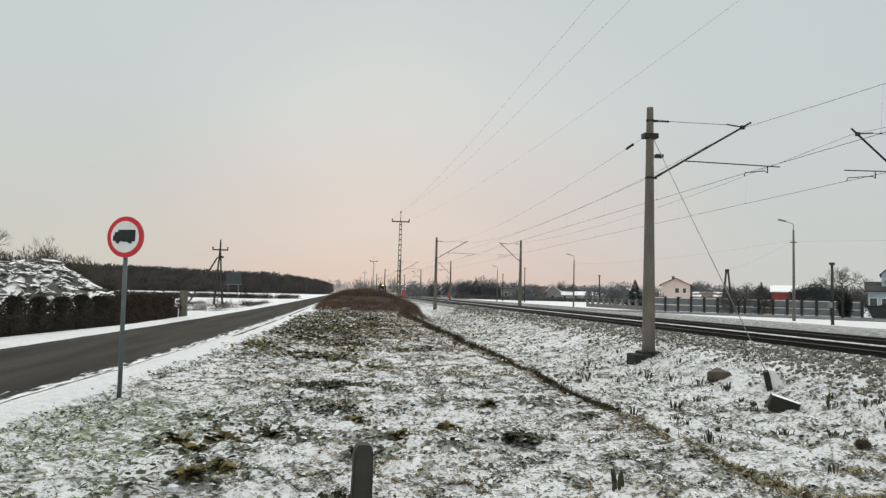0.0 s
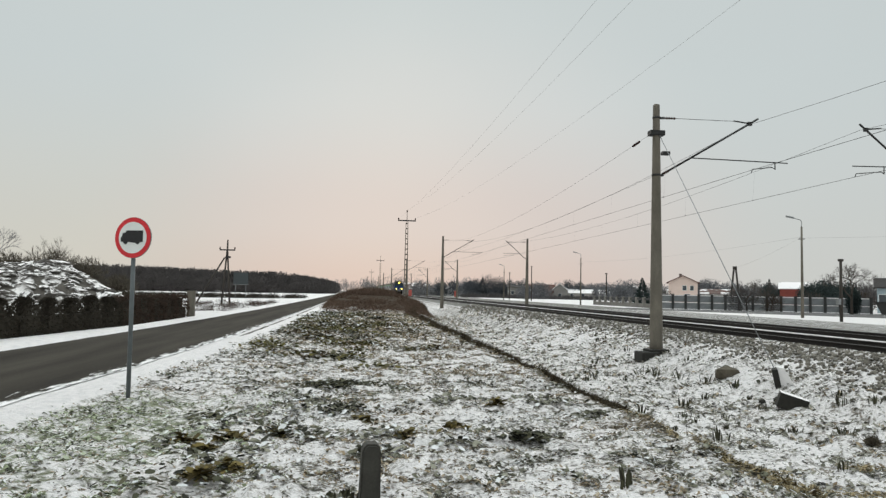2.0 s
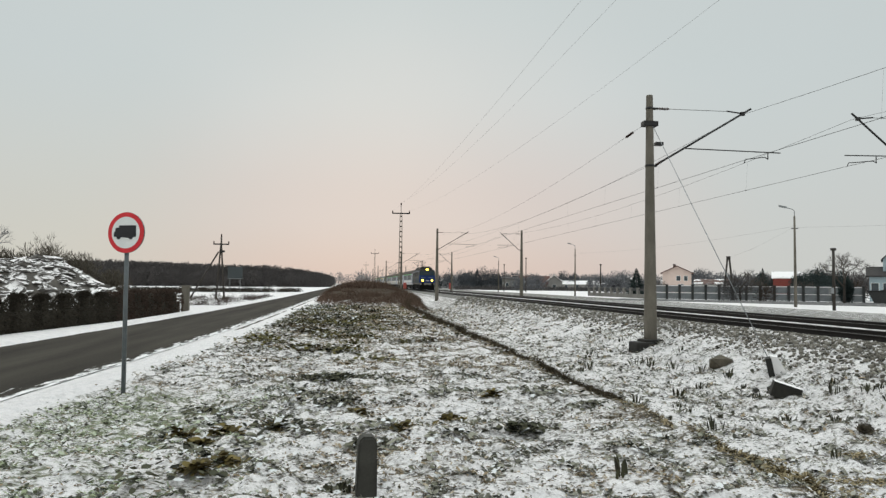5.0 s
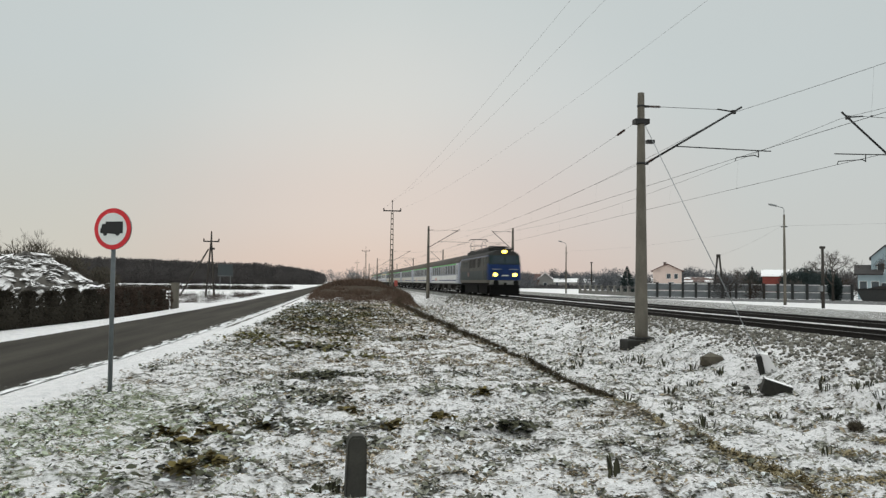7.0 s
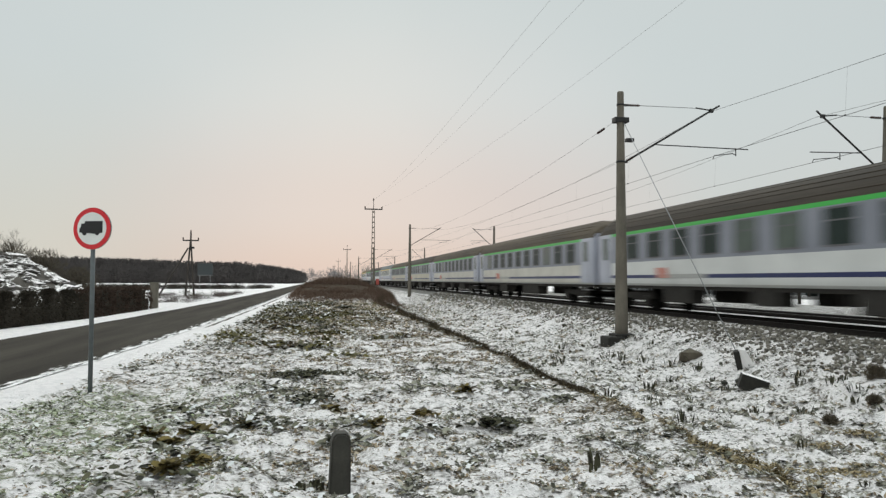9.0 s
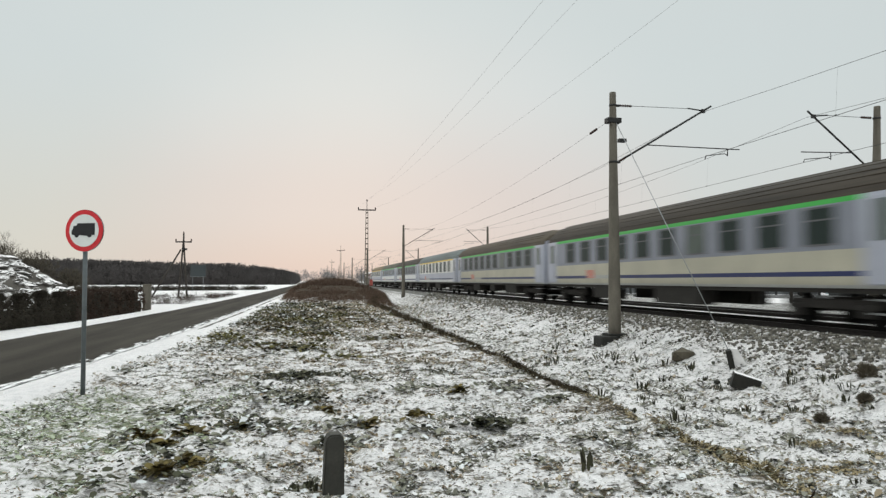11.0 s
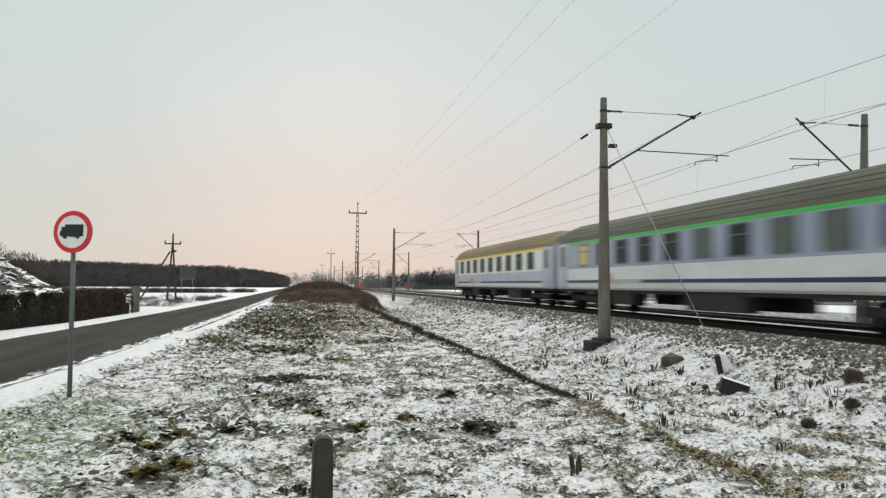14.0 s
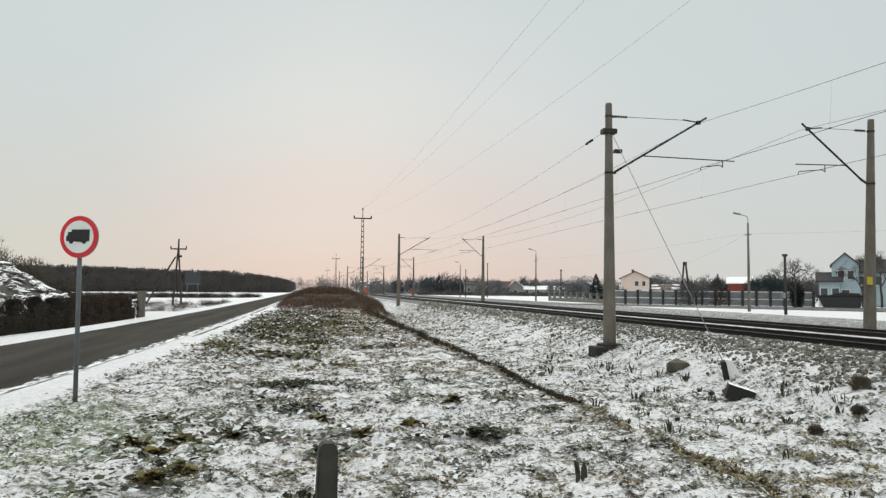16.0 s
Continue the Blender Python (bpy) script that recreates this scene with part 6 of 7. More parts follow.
def build_fences():
    a, b = Vector((37.7, 83.9, 0)), Vector((57.1, 72.2, 0))
    way = (b - a).normalized()
    turn = math.degrees(math.atan2(way.y, way.x))
    th = empty("slab_fence", pose(a.x, a.y, -0.05, 0, 0, turn), "fence of stacked grey concrete slabs between dark posts", "fence")
    n = 15
    step = (b - a).length / n
    post = mesh_of("post", add_box(box(-0.14, -0.15, 0, 0.14, 0.15, 1.86, 0.02), -0.18, -0.19, 1.84, 0.18, 0.19, 1.92, 0.02), M["fence_post"])
    slab = bmesh.new()
    add_box(slab, 0.12, -0.05, 0, step - 0.12, 0.05, 0.72, 0.05)
    slab = mesh_of("slab", slab, M["fence_slat"])
    cap = mesh_of("snow_cap", box(0.17, -0.08, 0, step - 0.17, 0.08, 0.10, 0.03), M["snow_cap"])
    for k in range(n + 1):
        same("post", post, th, pose(k * step, 0, 0))
        if k < n:
            for r in range(2):
                same("slab", slab, th, pose(k * step, 0, 0.14 + r * 0.86))
                same("snow_cap", cap, th, pose(k * step, 0, 0.858 + r * 0.86))
    lane = [a + way * t + Vector((way.y, -way.x, 0)) * d for t, d in ((-4, 0.5), (34, 0.5), (34, 20.0), (6, 13.0), (-4, 11.0))]
    bm = bmesh.new()
    vs = [bm.verts.new((p.x, p.y, z)) for z in (-0.15, 0.06) for p in lane]
    for q in ((0, 1, 2, 3, 4), (5, 6, 7, 8, 9), (0, 1, 6, 5), (1, 2, 7, 6), (2, 3, 8, 7), (3, 4, 9, 8), (4, 0, 5, 9)):
        bm.faces.new([vs[i] for i in q])
    bmesh.ops.recalc_face_normals(bm, faces=bm.faces)
    tagged(part("lane", bm, snowy("slushy_lane", (0.13, 0.126, 0.122), (0.085, 0.082, 0.08), 0.26, 0.7), None), "grey lane with slush before a slab fence", "road", kind="structure")
    th = empty("garden_wall", pose(37.9, 84.5, -0.05), "low sand-coloured garden wall with short pillars", "wall")
    part("base", box(-0.1, 0, 0, 0.1, 24.5, 0.62, 0.02), M["low_wall"], th)
    for k in range(11):
        part("pillar", box(-0.18, k * 2.42 - 0.18, 0, 0.18, k * 2.42 + 0.18, 1.45, 0.03), M["low_wall"], th)
        if k < 10:
            part("rail_panel", box(-0.03, k * 2.42 + 0.2, 1.05, 0.03, k * 2.42 + 2.2, 1.35, 0.01), M["fence_post"], th)
    th = empty("skip_container", pose(56.4, 67.4, 0, 0, 0, -40), "dark steel skip container in the snow", "container")
    part("tub", prism([(-2.1, 1.40), (-1.5, 0.1), (2.0, 0.1), (2.3, 1.35)], 1.7, "y"), M["fence_post"], th)
    part("rim", box(-2.15, -0.06, 1.33, 2.35, 1.76, 1.42, 0.02), M["steel_dark"], th)
    part("cover", prism([(-1.0, 1.41), (2.2, 1.41), (1.9, 1.66), (0.2, 1.74)], 1.7, "y"), M["roof_dark_tile"], th)


build_fences()


def warning_board(at, label):
    th = empty("warning_board", pose(*at), label, "warning board", "warning boards")
    part("post", tube((0, 0.05, -0.2), (0, 0.05, 1.6), 0.05, 0.05), M["steel_grey"], th)
    part("panel", box(-0.34, -0.02, 0.35, 0.34, 0.02, 1.65, 0.01), M["orange_red"], th)


warning_board((11.55, 150.0, 0.2), "upright red board beside the railway track")
warning_board((21.4, 150.0, 0.2), "upright red board beside the railway track")


def build_right_plants():
    for k, (x, y, h, r) in enumerate(((40.9, 97.0, 4.5, 2.1), (39.4, 94.5, 2.6, 0.95),
                                        (74.0, 118.8, 5.4, 1.9), (77.5, 121, 4.6, 1.8),
                                        (44.6, 246, 7.6, 3.8), (52.2, 245, 6.4, 3.4))):
        conifer((x, y, -0.1), h, r, 300 + k, needles="conifer_haze" if y > 200 else "conifer")
    for k, (x, y, rx, h) in enumerate(((30.5, 250, 3.0, 4.4), (35.0, 248, 2.8, 4.6), (39.4, 247, 2.6, 5.0), (42.6, 249, 2.6, 5.8), (46.4, 247, 2.6, 6.4), (48.8, 246, 2.8, 5.4), (51.0, 248, 2.4, 5.9), (54.6, 246, 3.0, 5.2), (58.0, 244, 2.6, 5.0), (61.5, 240, 2.2, 4.2), (73.0, 238, 2.8, 5.2), (77.0, 236, 2.6, 5.0))):
        bush("evergreen_tree", (x, y, -0.1), rx, rx * 0.8, h * 1.22, 1500, M["conifer_haze"], "rounded dark evergreen tree among far gardens", 380 + k, 0.55, 0.16, "tree", "far evergreens")
    bare_tree("bare_tree", (51.4, 67.8, 0), 8.0, 81, M["twig_grey"], "leafless garden tree with a spreading crown", 0.5, 6, 0.15)
    bare_tree("bare_tree", (68.3, 74.5, 0), 8.2, 82, M["twig_grey"], "leafless tree in front of a blue house", 0.45, 6, 0.16)
    bare_tree("bare_tree", (63.5, 72.0, 0), 7.4, 83, M["twig_brown"], "leafless tree beside a blue house", 0.45, 6, 0.14)
    bare_tree("bare_tree", (49.8, 80.5, 0), 5.4, 84, M["twig_grey"], "leafless bushy tree behind a slab fence", 0.55, 5, 0.10)
    bare_tree("bare_tree", (44.9, 76.6, 0), 5.0, 85, M["twig_grey"], "leafless bushy tree before a slab fence", 0.6, 5, 0.12)
    bush("garden_shrub", (44.4, 76.8, -0.1), 2.0, 1.2, 2.7, 1800, M["twig_mist"], "dense leafless shrub before a slab fence", 318, 0.4, 0.04, "bush", "garden shrubs")
    bush("garden_shrub", (47.2, 75.4, -0.1), 1.3, 0.9, 2.1, 900, M["twig_brown"], "low leafless shrub before a slab fence", 319, 0.4, 0.04, "bush", "garden shrubs")
    for k, (x, y, rx, h) in enumerate(((47.0, 82, 2.0, 3.0), (49.6, 82, 1.8, 2.6), (79, 124, 3.6, 4.4), (88, 150, 3.5, 4.4), (84, 148, 3.0, 4.6), (58, 128, 2.2, 3.0), (62, 80, 2.0, 2.6), (54.0, 78, 2.0, 2.4), (70.5, 70, 2.4, 3.2), (90, 120, 4.0, 4.2))):
        bush("garden_shrub", (x, y, -0.1), rx, rx * 0.8, h, 900, M["twig_grey"] if k % 2 else M["twig_brown"], "leafless garden shrub behind a fence", 320 + k, 0.32, 0.055, "bush", "garden shrubs")

    for k, (x, y, rx, h) in enumerate(((78, 150, 4.5, 6.4), (84, 146, 4.0, 5.6), (95, 150, 5.0, 6.0), (92, 128, 4.5, 5.6), (100, 130, 5.0, 6.2), (84, 108, 3.6, 4.6), (90, 104, 4.0, 5.2), (47, 190, 3.5, 5.0), (52, 195, 4.0, 5.6), (96, 190, 5.0, 7.4), (104, 185, 5.0, 7.0), (58.5, 150, 3.0, 4.6), (75, 190, 4.6, 7.6), (70, 192, 4.2, 6.4), (81, 152, 4.0, 7.0))):
        # beyond 140 m the crowns take the bluer haze colour
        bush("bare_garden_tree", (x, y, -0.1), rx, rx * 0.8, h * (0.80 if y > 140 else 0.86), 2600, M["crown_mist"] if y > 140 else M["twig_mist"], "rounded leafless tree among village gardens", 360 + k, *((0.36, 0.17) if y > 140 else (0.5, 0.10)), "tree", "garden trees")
    for k, (x, y, rx, h) in enumerate(((63.6, 89.7, 1.9, 4.3), (61.6, 86.0, 1.7, 3.9), (65.8, 88.6, 1.8, 4.3), (54.6, 71.6, 0.8, 3.0), (60.0, 87.6, 1.6, 3.6), (74.6, 120, 1.9, 4.6))):
        bush("evergreen_shrub", (x, y, -0.1), rx, rx * 0.8, h, 3200, M["conifer"], "dense dark evergreen shrub in a garden", 340 + k, 0.20, 0.13, "bush", "evergreen shrubs")


build_right_plants()


# ---- the near ground: grass, weeds, stones ----
def blades_field(name, xs, ys, seed, material, label, length, width, lean=0.9, sink=0.01):
    rng = np.random.RandomState(seed)
    n = len(xs)
    z = land(xs, ys) + near_bump(xs, ys) - sink
    q = np.stack([xs, ys, z], 1)
    d = rng.normal(size=(n, 3)) * lean
    d[:, 2] = 0.35 + np.abs(d[:, 2])
    v, f = slivers(rng, q, d, length * (0.45 + rng.rand(n)), width * (0.6 + 0.8 * rng.rand(n)))
    return tagged(new(name, fast_mesh(name, v, f, material)), label, "grass", kind="stuff")


def near_bump(x, y):
    near = np.clip((75 - y) / 30, 0, 1)
    field = np.clip((x + 4.6) / 0.8, 0, 1) * np.clip((12.2 - x) / 1.0, 0, 1) * near
    field = field * np.clip((x - road_right(y) - 0.2) / 0.7, 0, 1)
    return field * (0.16 * (fbm(x * 1.1, y * 1.1, 4, 3) - 0.5) + 0.22 * np.clip(fbm(x * 4.2, y * 4.2, 3, 11) - 0.47, 0, 1))


def scatter(rng, n, x0, x1, y0, y1, power=1.6):
    """Spots that thin out with distance."""
    u = rng.rand(n)
    k = 1 - power
    y = (y0 ** k + u * (y1 ** k - y0 ** k)) ** (1 / k)
    return rng.uniform(x0, x1, n), y


def leaf_outline(c, d, s, L, W):
    """Six-cornered leaves from their stems c along d, with their sides along s."""
    droop = np.array([0, 0, 0.008])
    v = np.stack([c, c + d * L * 0.25 + s * W * 0.8, c + d * L * 0.7 + s * W, c + d * L - droop, c + d * L * 0.75 - s * W * 0.8, c + d * L * 0.3 - s * W], 1).reshape(-1, 3)
    return v, np.arange(len(v)).reshape(-1, 6)


def leaves_field(name, xs, ys, seed, material, label, size, broad=0.14):
    """Small withered leaves and blades that lie on and poke through the snow."""
    rng = np.random.RandomState(seed)
    n = len(xs)
    c = np.stack([xs, ys, land(xs, ys) + near_bump(xs, ys) + 0.004], 1)
    a = rng.rand(n) * math.tau
    d = np.stack([np.cos(a), np.sin(a), rng.uniform(-0.05, 0.7, n)], 1)
    d /= np.linalg.norm(d, axis=1, keepdims=True)
    s = np.stack([-np.sin(a), np.cos(a), rng.uniform(-0.4, 0.4, n)], 1)
    size = np.broadcast_to(np.asarray(size, float), (n,)).reshape(-1, 1)
    L, W = size * (0.5 + rng.rand(n, 1)), size * (0.05 + broad * rng.rand(n, 1) ** 1.5)
    v, f = leaf_outline(c, d, s, L, W)
    return tagged(new(name, fast_mesh(name, v, f, material)), label, "grass", kind="stuff")


def build_grass():
    rng = np.random.RandomState(21)
    x, y = scatter(rng, 190000, -4.4, 3.75, 3.0, 50, 1.10)
    x, y = np.concatenate([x, rng.uniform(-4.4, 3.75, 82000)]), np.concatenate([y, rng.uniform(-16, 3, 40000), 3 - rng.exponential(2.0, 42000)])
    close = y < 8.5 + rng.normal(size=len(x))
    tuft = np.where(close, fbm(x * 6.5 + 40, y * 6.5 + 80, 4, 60, 0.6), fbm(x * 4.0 + 40, y * 4.0 + 80, 4, 61, 0.6)) + np.where(close, 0.09, 0.40) * (fbm(x * 0.95 + 3, y * 0.8 + 8, 3, 65) - 0.5)
    keep = (tuft > 0.56) & (x > road_right(y) + 0.60 + 0.2 * np.clip((y - 13) / 4, 0, 1) + 0.35 * rng.rand(len(x)))
    x, y, tuft = x[keep], y[keep], tuft[keep]
    kind = fbm(x * 0.9 + 9, y * 0.9 + 30, 3, 62) + 0.10 * rng.normal(size=len(x)) + 0.10 * np.clip((x + 0.8) / 1.5, -1, 1) * np.clip((y - 6) / 6, 0, 1)
    pale = (x < -1.1 + 0.5 * rng.normal(size=len(x))) & (y < 11) & (y > 1.0 + 1.2 * rng.normal(size=len(x)))
    leaves_field("green_grass", x[pale], y[pale], 27, M["turf_green"], "short pale green grass thinly covered by snow", 0.056, 0.34)
    grown = 1.0 + np.clip((y - 9) / 16, 0, 1.9)                # tufts stand for more the farther they lie
    kind = kind - 0.22 * np.clip((9 - y) / 2, 0, 1) + 0.15 * np.clip((y - 12) / 12, 0, 1) * np.clip((x + 1.2) / 1.6, 0, 1)
    hollow = np.where(y < 9, 0.64, 0.60)
    a = ~pale & (kind < 0.53) & (tuft < hollow)
    leaves_field("grass", x[a], y[a], 22, M["turf_dark"], "short grey-green winter grass poking through snow", 0.052 * grown[a], 0.40)
    a = ~pale & (kind < 0.53) & (tuft >= hollow)
    leaves_field("withered_leaves", x[a], y[a], 29, M["weed_snow"], "dark withered leaves in the hollows of thin snow", 0.056 * grown[a], 0.50)
    a = ~pale & (kind >= 0.53)
    leaves_field("dead_grass", x[a], y[a], 23, M["turf_straw"], "short straw-coloured dead grass poking through snow", 0.052 * grown[a], 0.36)
    # single blades and leaves between the tufts
    x, y = scatter(rng, 42000, -4.0, 3.6, 3.0, 26, 1.25)
    x, y = np.concatenate([x, rng.uniform(-4.0, 3.6, 20000)]), np.concatenate([y, rng.uniform(-16, 3, 6000), 3 - rng.exponential(2.0, 14000)])
    keep = x > road_right(y) + 0.9
    x, y = x[keep], y[keep]
    grown = 1.0 + np.clip((y - 9) / 16, 0, 1.0)
    for a, seed, name, m, label in ((rng.rand(len(x)) < 0.5, 35, "loose_straw", "turf_straw", "single pale straws strewn on thin snow"), (rng.rand(len(x)) < 0.35, 36, "loose_leaves", "turf_dark", "single grey-green blades poking through thin snow")):
        leaves_field(name, x[a], y[a], seed, M[m], label, 0.038 * grown[a], 0.30)
    # the bank: streaks that run down it, and bare between
    x, y = scatter(rng, 60000, 4.3, 11.6, 5.0, 70, 1.15)
    x, y = np.concatenate([x, rng.uniform(4.3, 11.6, 22000)]), np.concatenate([y, rng.uniform(-16, 5, 12000), 5 - rng.exponential(2.0, 10000)])
    keep = (fbm(x * 2.0 + 20, y * 3.0 + 60, 4, 63, 0.6) > 0.515) & (rng.rand(len(x)) < np.where(y > 20, 0.80, 0.85))
    x, y = x[keep], y[keep]
    warm = rng.rand(len(x)) < 0.15 + 0.25 * np.clip((y - 14) / 20, 0, 1)
    for a, seed, name, m, label in ((~warm, 24, "bank_grass", "turf_dark", "sparse dark grass on a snowy railway bank"), (warm, 28, "bank_straw", "turf_straw", "sparse straw-coloured grass on a snowy railway bank")):
        leaves_field(name, x[a], y[a], seed, M[m], label, 0.112 * (0.75 + np.maximum(y[a], 0) / 50.0), 0.34)
    x, y = scatter(rng, 15000, 4.1, 11.0, 4.5, 30, 1.3)
    leaves_field("bank_leaves", x, y, 37, M["turf_dark"], "single blades poking through the snow of a railway bank", 0.062 * (1.0 + np.clip((y - 12) / 20, 0, 1)), 0.36)
    # the lip of the ditch
    n = 60000
    u = rng.rand(n)
    y = (2.5 ** -0.4 + u * (60 ** -0.4 - 2.5 ** -0.4)) ** (1 / -0.4)
    y[:5000] = rng.uniform(-14, 2.5, 5000)
    bend = 2.2 * np.clip((y - 44) / 16, 0, 1) ** 2
    close = np.clip((11 - y) / 4, 0, 1)
    x = 3.72 + rng.normal(size=n) * (0.045 + 0.050 * close + 0.05 * np.clip((y - 14) / 20, 0, 1)) + bend
    pick = fbm(y * 0.8, y * 0 + 2, 3, 64) + rng.normal(size=n) * 0.12 > 0.5
    far = y > 9.5
    bare = ~far & (rng.rand(n) < 0.35) | (rng.rand(n) < 0.8 * (fbm(y * 0.5 + 7, y * 0 + 1, 3, 66) < 0.40) * (y < 13))
    x, y, far, pick, n = x[~bare], y[~bare], far[~bare], pick[~bare], int((~bare).sum())
    straw = (~far & (rng.rand(n) < 0.97)) | (far & pick & (rng.rand(n) < 0.30))
    leaves_field("ditch_straw", x[straw], y[straw], 25, M["ochre_leaf"], "straw-coloured dead grass along the lip of a ditch", 0.062)
    blades_field("ditch_grass", x[~straw], y[~straw], 26, M["lip_grass"], "dark dead grass along the lip of a ditch", 0.08 + 0.20 * np.clip((y[~straw] - 9) / 25, 0, 1), 0.026, 0.8)


def leaf_mesh(rng, n, rx, ry, h, size):
    """Withered broad leaves: folded quads lying over one another."""
    p = rng.normal(size=(n, 2)) * 0.5
    r = np.clip(np.linalg.norm(p, axis=1), 0, 1.4)
    c = np.stack([p[:, 0] * rx, p[:, 1] * ry, h * np.exp(-r * 1.4) * (0.3 + 0.7 * rng.rand(n))], 1)
    a = rng.rand(n) * math.tau
    d = np.stack([np.cos(a), np.sin(a), rng.uniform(-0.3, 0.6, n)], 1)
    d /= np.linalg.norm(d, axis=1, keepdims=True)
    s = np.stack([-np.sin(a), np.cos(a), rng.uniform(-0.5, 0.5, n)], 1)
    L, W = size * (0.6 + 0.8 * rng.rand(n, 1)), size * (0.22 + 0.2 * rng.rand(n, 1))
    return leaf_outline(c, d, s, L, W)


def leaves_mat(name, tones):
    """Leaf by leaf one of several tones, some of them under snow."""
    m = island_mat(name, (0, 0, 0), (1, 1, 1))
    n, l = m.node_tree.nodes, m.node_tree.links
    rp = n.new("ShaderNodeValToRGB")
    rp.color_ramp.interpolation = "CONSTANT"
    while len(rp.color_ramp.elements) < len(tones):
        rp.color_ramp.elements.new(0.5)
    for e, (p, c) in zip(rp.color_ramp.elements, tones):
        e.position, e.color = p, (*c, 1)
    src = [x for x in n if x.type == "NEW_GEOMETRY"][0]
    l.new(src.outputs["Random Per Island"], rp.inputs[0])
    l.new(rp.outputs["Color"], n["Principled BSDF"].inputs["Base Color"])
    return m


M["weed_leaf"] = leaves_mat("withered_dark_leaves", [(0.0, (0.030, 0.030, 0.022)), (0.35, (0.065, 0.065, 0.042)), (0.58, (0.10, 0.095, 0.06)), (0.90, (0.60, 0.61, 0.61))])
M["weed_olive"] = leaves_mat("olive_weed_leaves", [(0.0, (0.065, 0.058, 0.024)), (0.3, (0.12, 0.102, 0.036)), (0.62, (0.088, 0.080, 0.036)), (0.93, (0.60, 0.60, 0.60))])
M["weed_ochre"] = leaves_mat("olive_brown_rosette_leaves", [(0.0, (0.075, 0.058, 0.024)), (0.3, (0.15, 0.115, 0.040)), (0.68, (0.11, 0.090, 0.040)), (0.96, (0.60, 0.60, 0.60))])
M["weed_snow"] = leaves_mat("snow_flecked_leaves", [(0.0, (0.050, 0.049, 0.036)), (0.24, (0.13, 0.128, 0.092)), (0.52, (0.27, 0.262, 0.21)), (0.80, (0.70, 0.70, 0.70))])

M["ochre_leaf"] = leaves_mat("ochre_dead_grass", [(0.0, (0.16, 0.125, 0.068)), (0.3, (0.32, 0.255, 0.15)), (0.65, (0.23, 0.19, 0.115)), (0.90, (0.5, 0.48, 0.44))])
M["tussock"] = island_mat("grey_brown_tussock_grass", (0.15, 0.125, 0.09), (0.075, 0.064, 0.048))
M["lip_grass"] = island_mat("dark_brown_ditch_grass", (0.085, 0.066, 0.042), (0.034, 0.028, 0.020))
M["weed_brown"] = leaves_mat("brown_weed_leaves", [(0.0, (0.045, 0.036, 0.022)), (0.3, (0.10, 0.08, 0.04)), (0.7, (0.075, 0.055, 0.036)), (0.92, (0.74, 0.76, 0.76))])
M["turf_dark"] = leaves_mat("winter_turf_leaves", [(0.0, (0.062, 0.060, 0.046)), (0.16, (0.13, 0.126, 0.10)), (0.40, (0.23, 0.222, 0.18)), (0.66, (0.36, 0.345, 0.295)), (0.88, (0.74, 0.72, 0.71))])
M["turf_green"] = leaves_mat("pale_green_turf", [(0.0, (0.065, 0.07, 0.048)), (0.14, (0.17, 0.185, 0.115)), (0.38, (0.29, 0.32, 0.205)), (0.62, (0.42, 0.45, 0.335)), (0.86, (0.70, 0.71, 0.67))])
M["turf_straw"] = leaves_mat("straw_turf_leaves", [(0.0, (0.075, 0.060, 0.041)), (0.16, (0.17, 0.13, 0.084)), (0.42, (0.29, 0.228, 0.152)), (0.76, (0.44, 0.37, 0.28)), (0.94, (0.74, 0.73, 0.72))])
build_grass()


def weed_clump(x, y, rx, ry, h, n, material, label, seed, size=0.088, group="weed clumps"):
    rng = np.random.RandomState(seed)
    v, f = leaf_mesh(rng, int(n * 1.45), rx * 1.2, ry * 1.2, h * 0.7, size)
    ob = new("weed_clump", fast_mesh("weed_clump", v, f, material))
    ob.matrix_basis = pose(x, y, float(land(x, y) + near_bump(np.array(x), np.array(y))))
    return tagged(ob, label, "weeds", group, "stuff")


def bank_spots(count):
    """Spots and heights of tufts strewn over the railway bank."""
    rng = random.Random(88)
    spots = []
    while len(spots) < count:
        y = 7.5 + 24.0 * rng.random() ** 1.4
        x = rng.uniform(max(4.8, 4.2 + 0.05 * y), 10.3)
        spots.append((x, y, rng.uniform(0.07, 0.20)))
    return spots


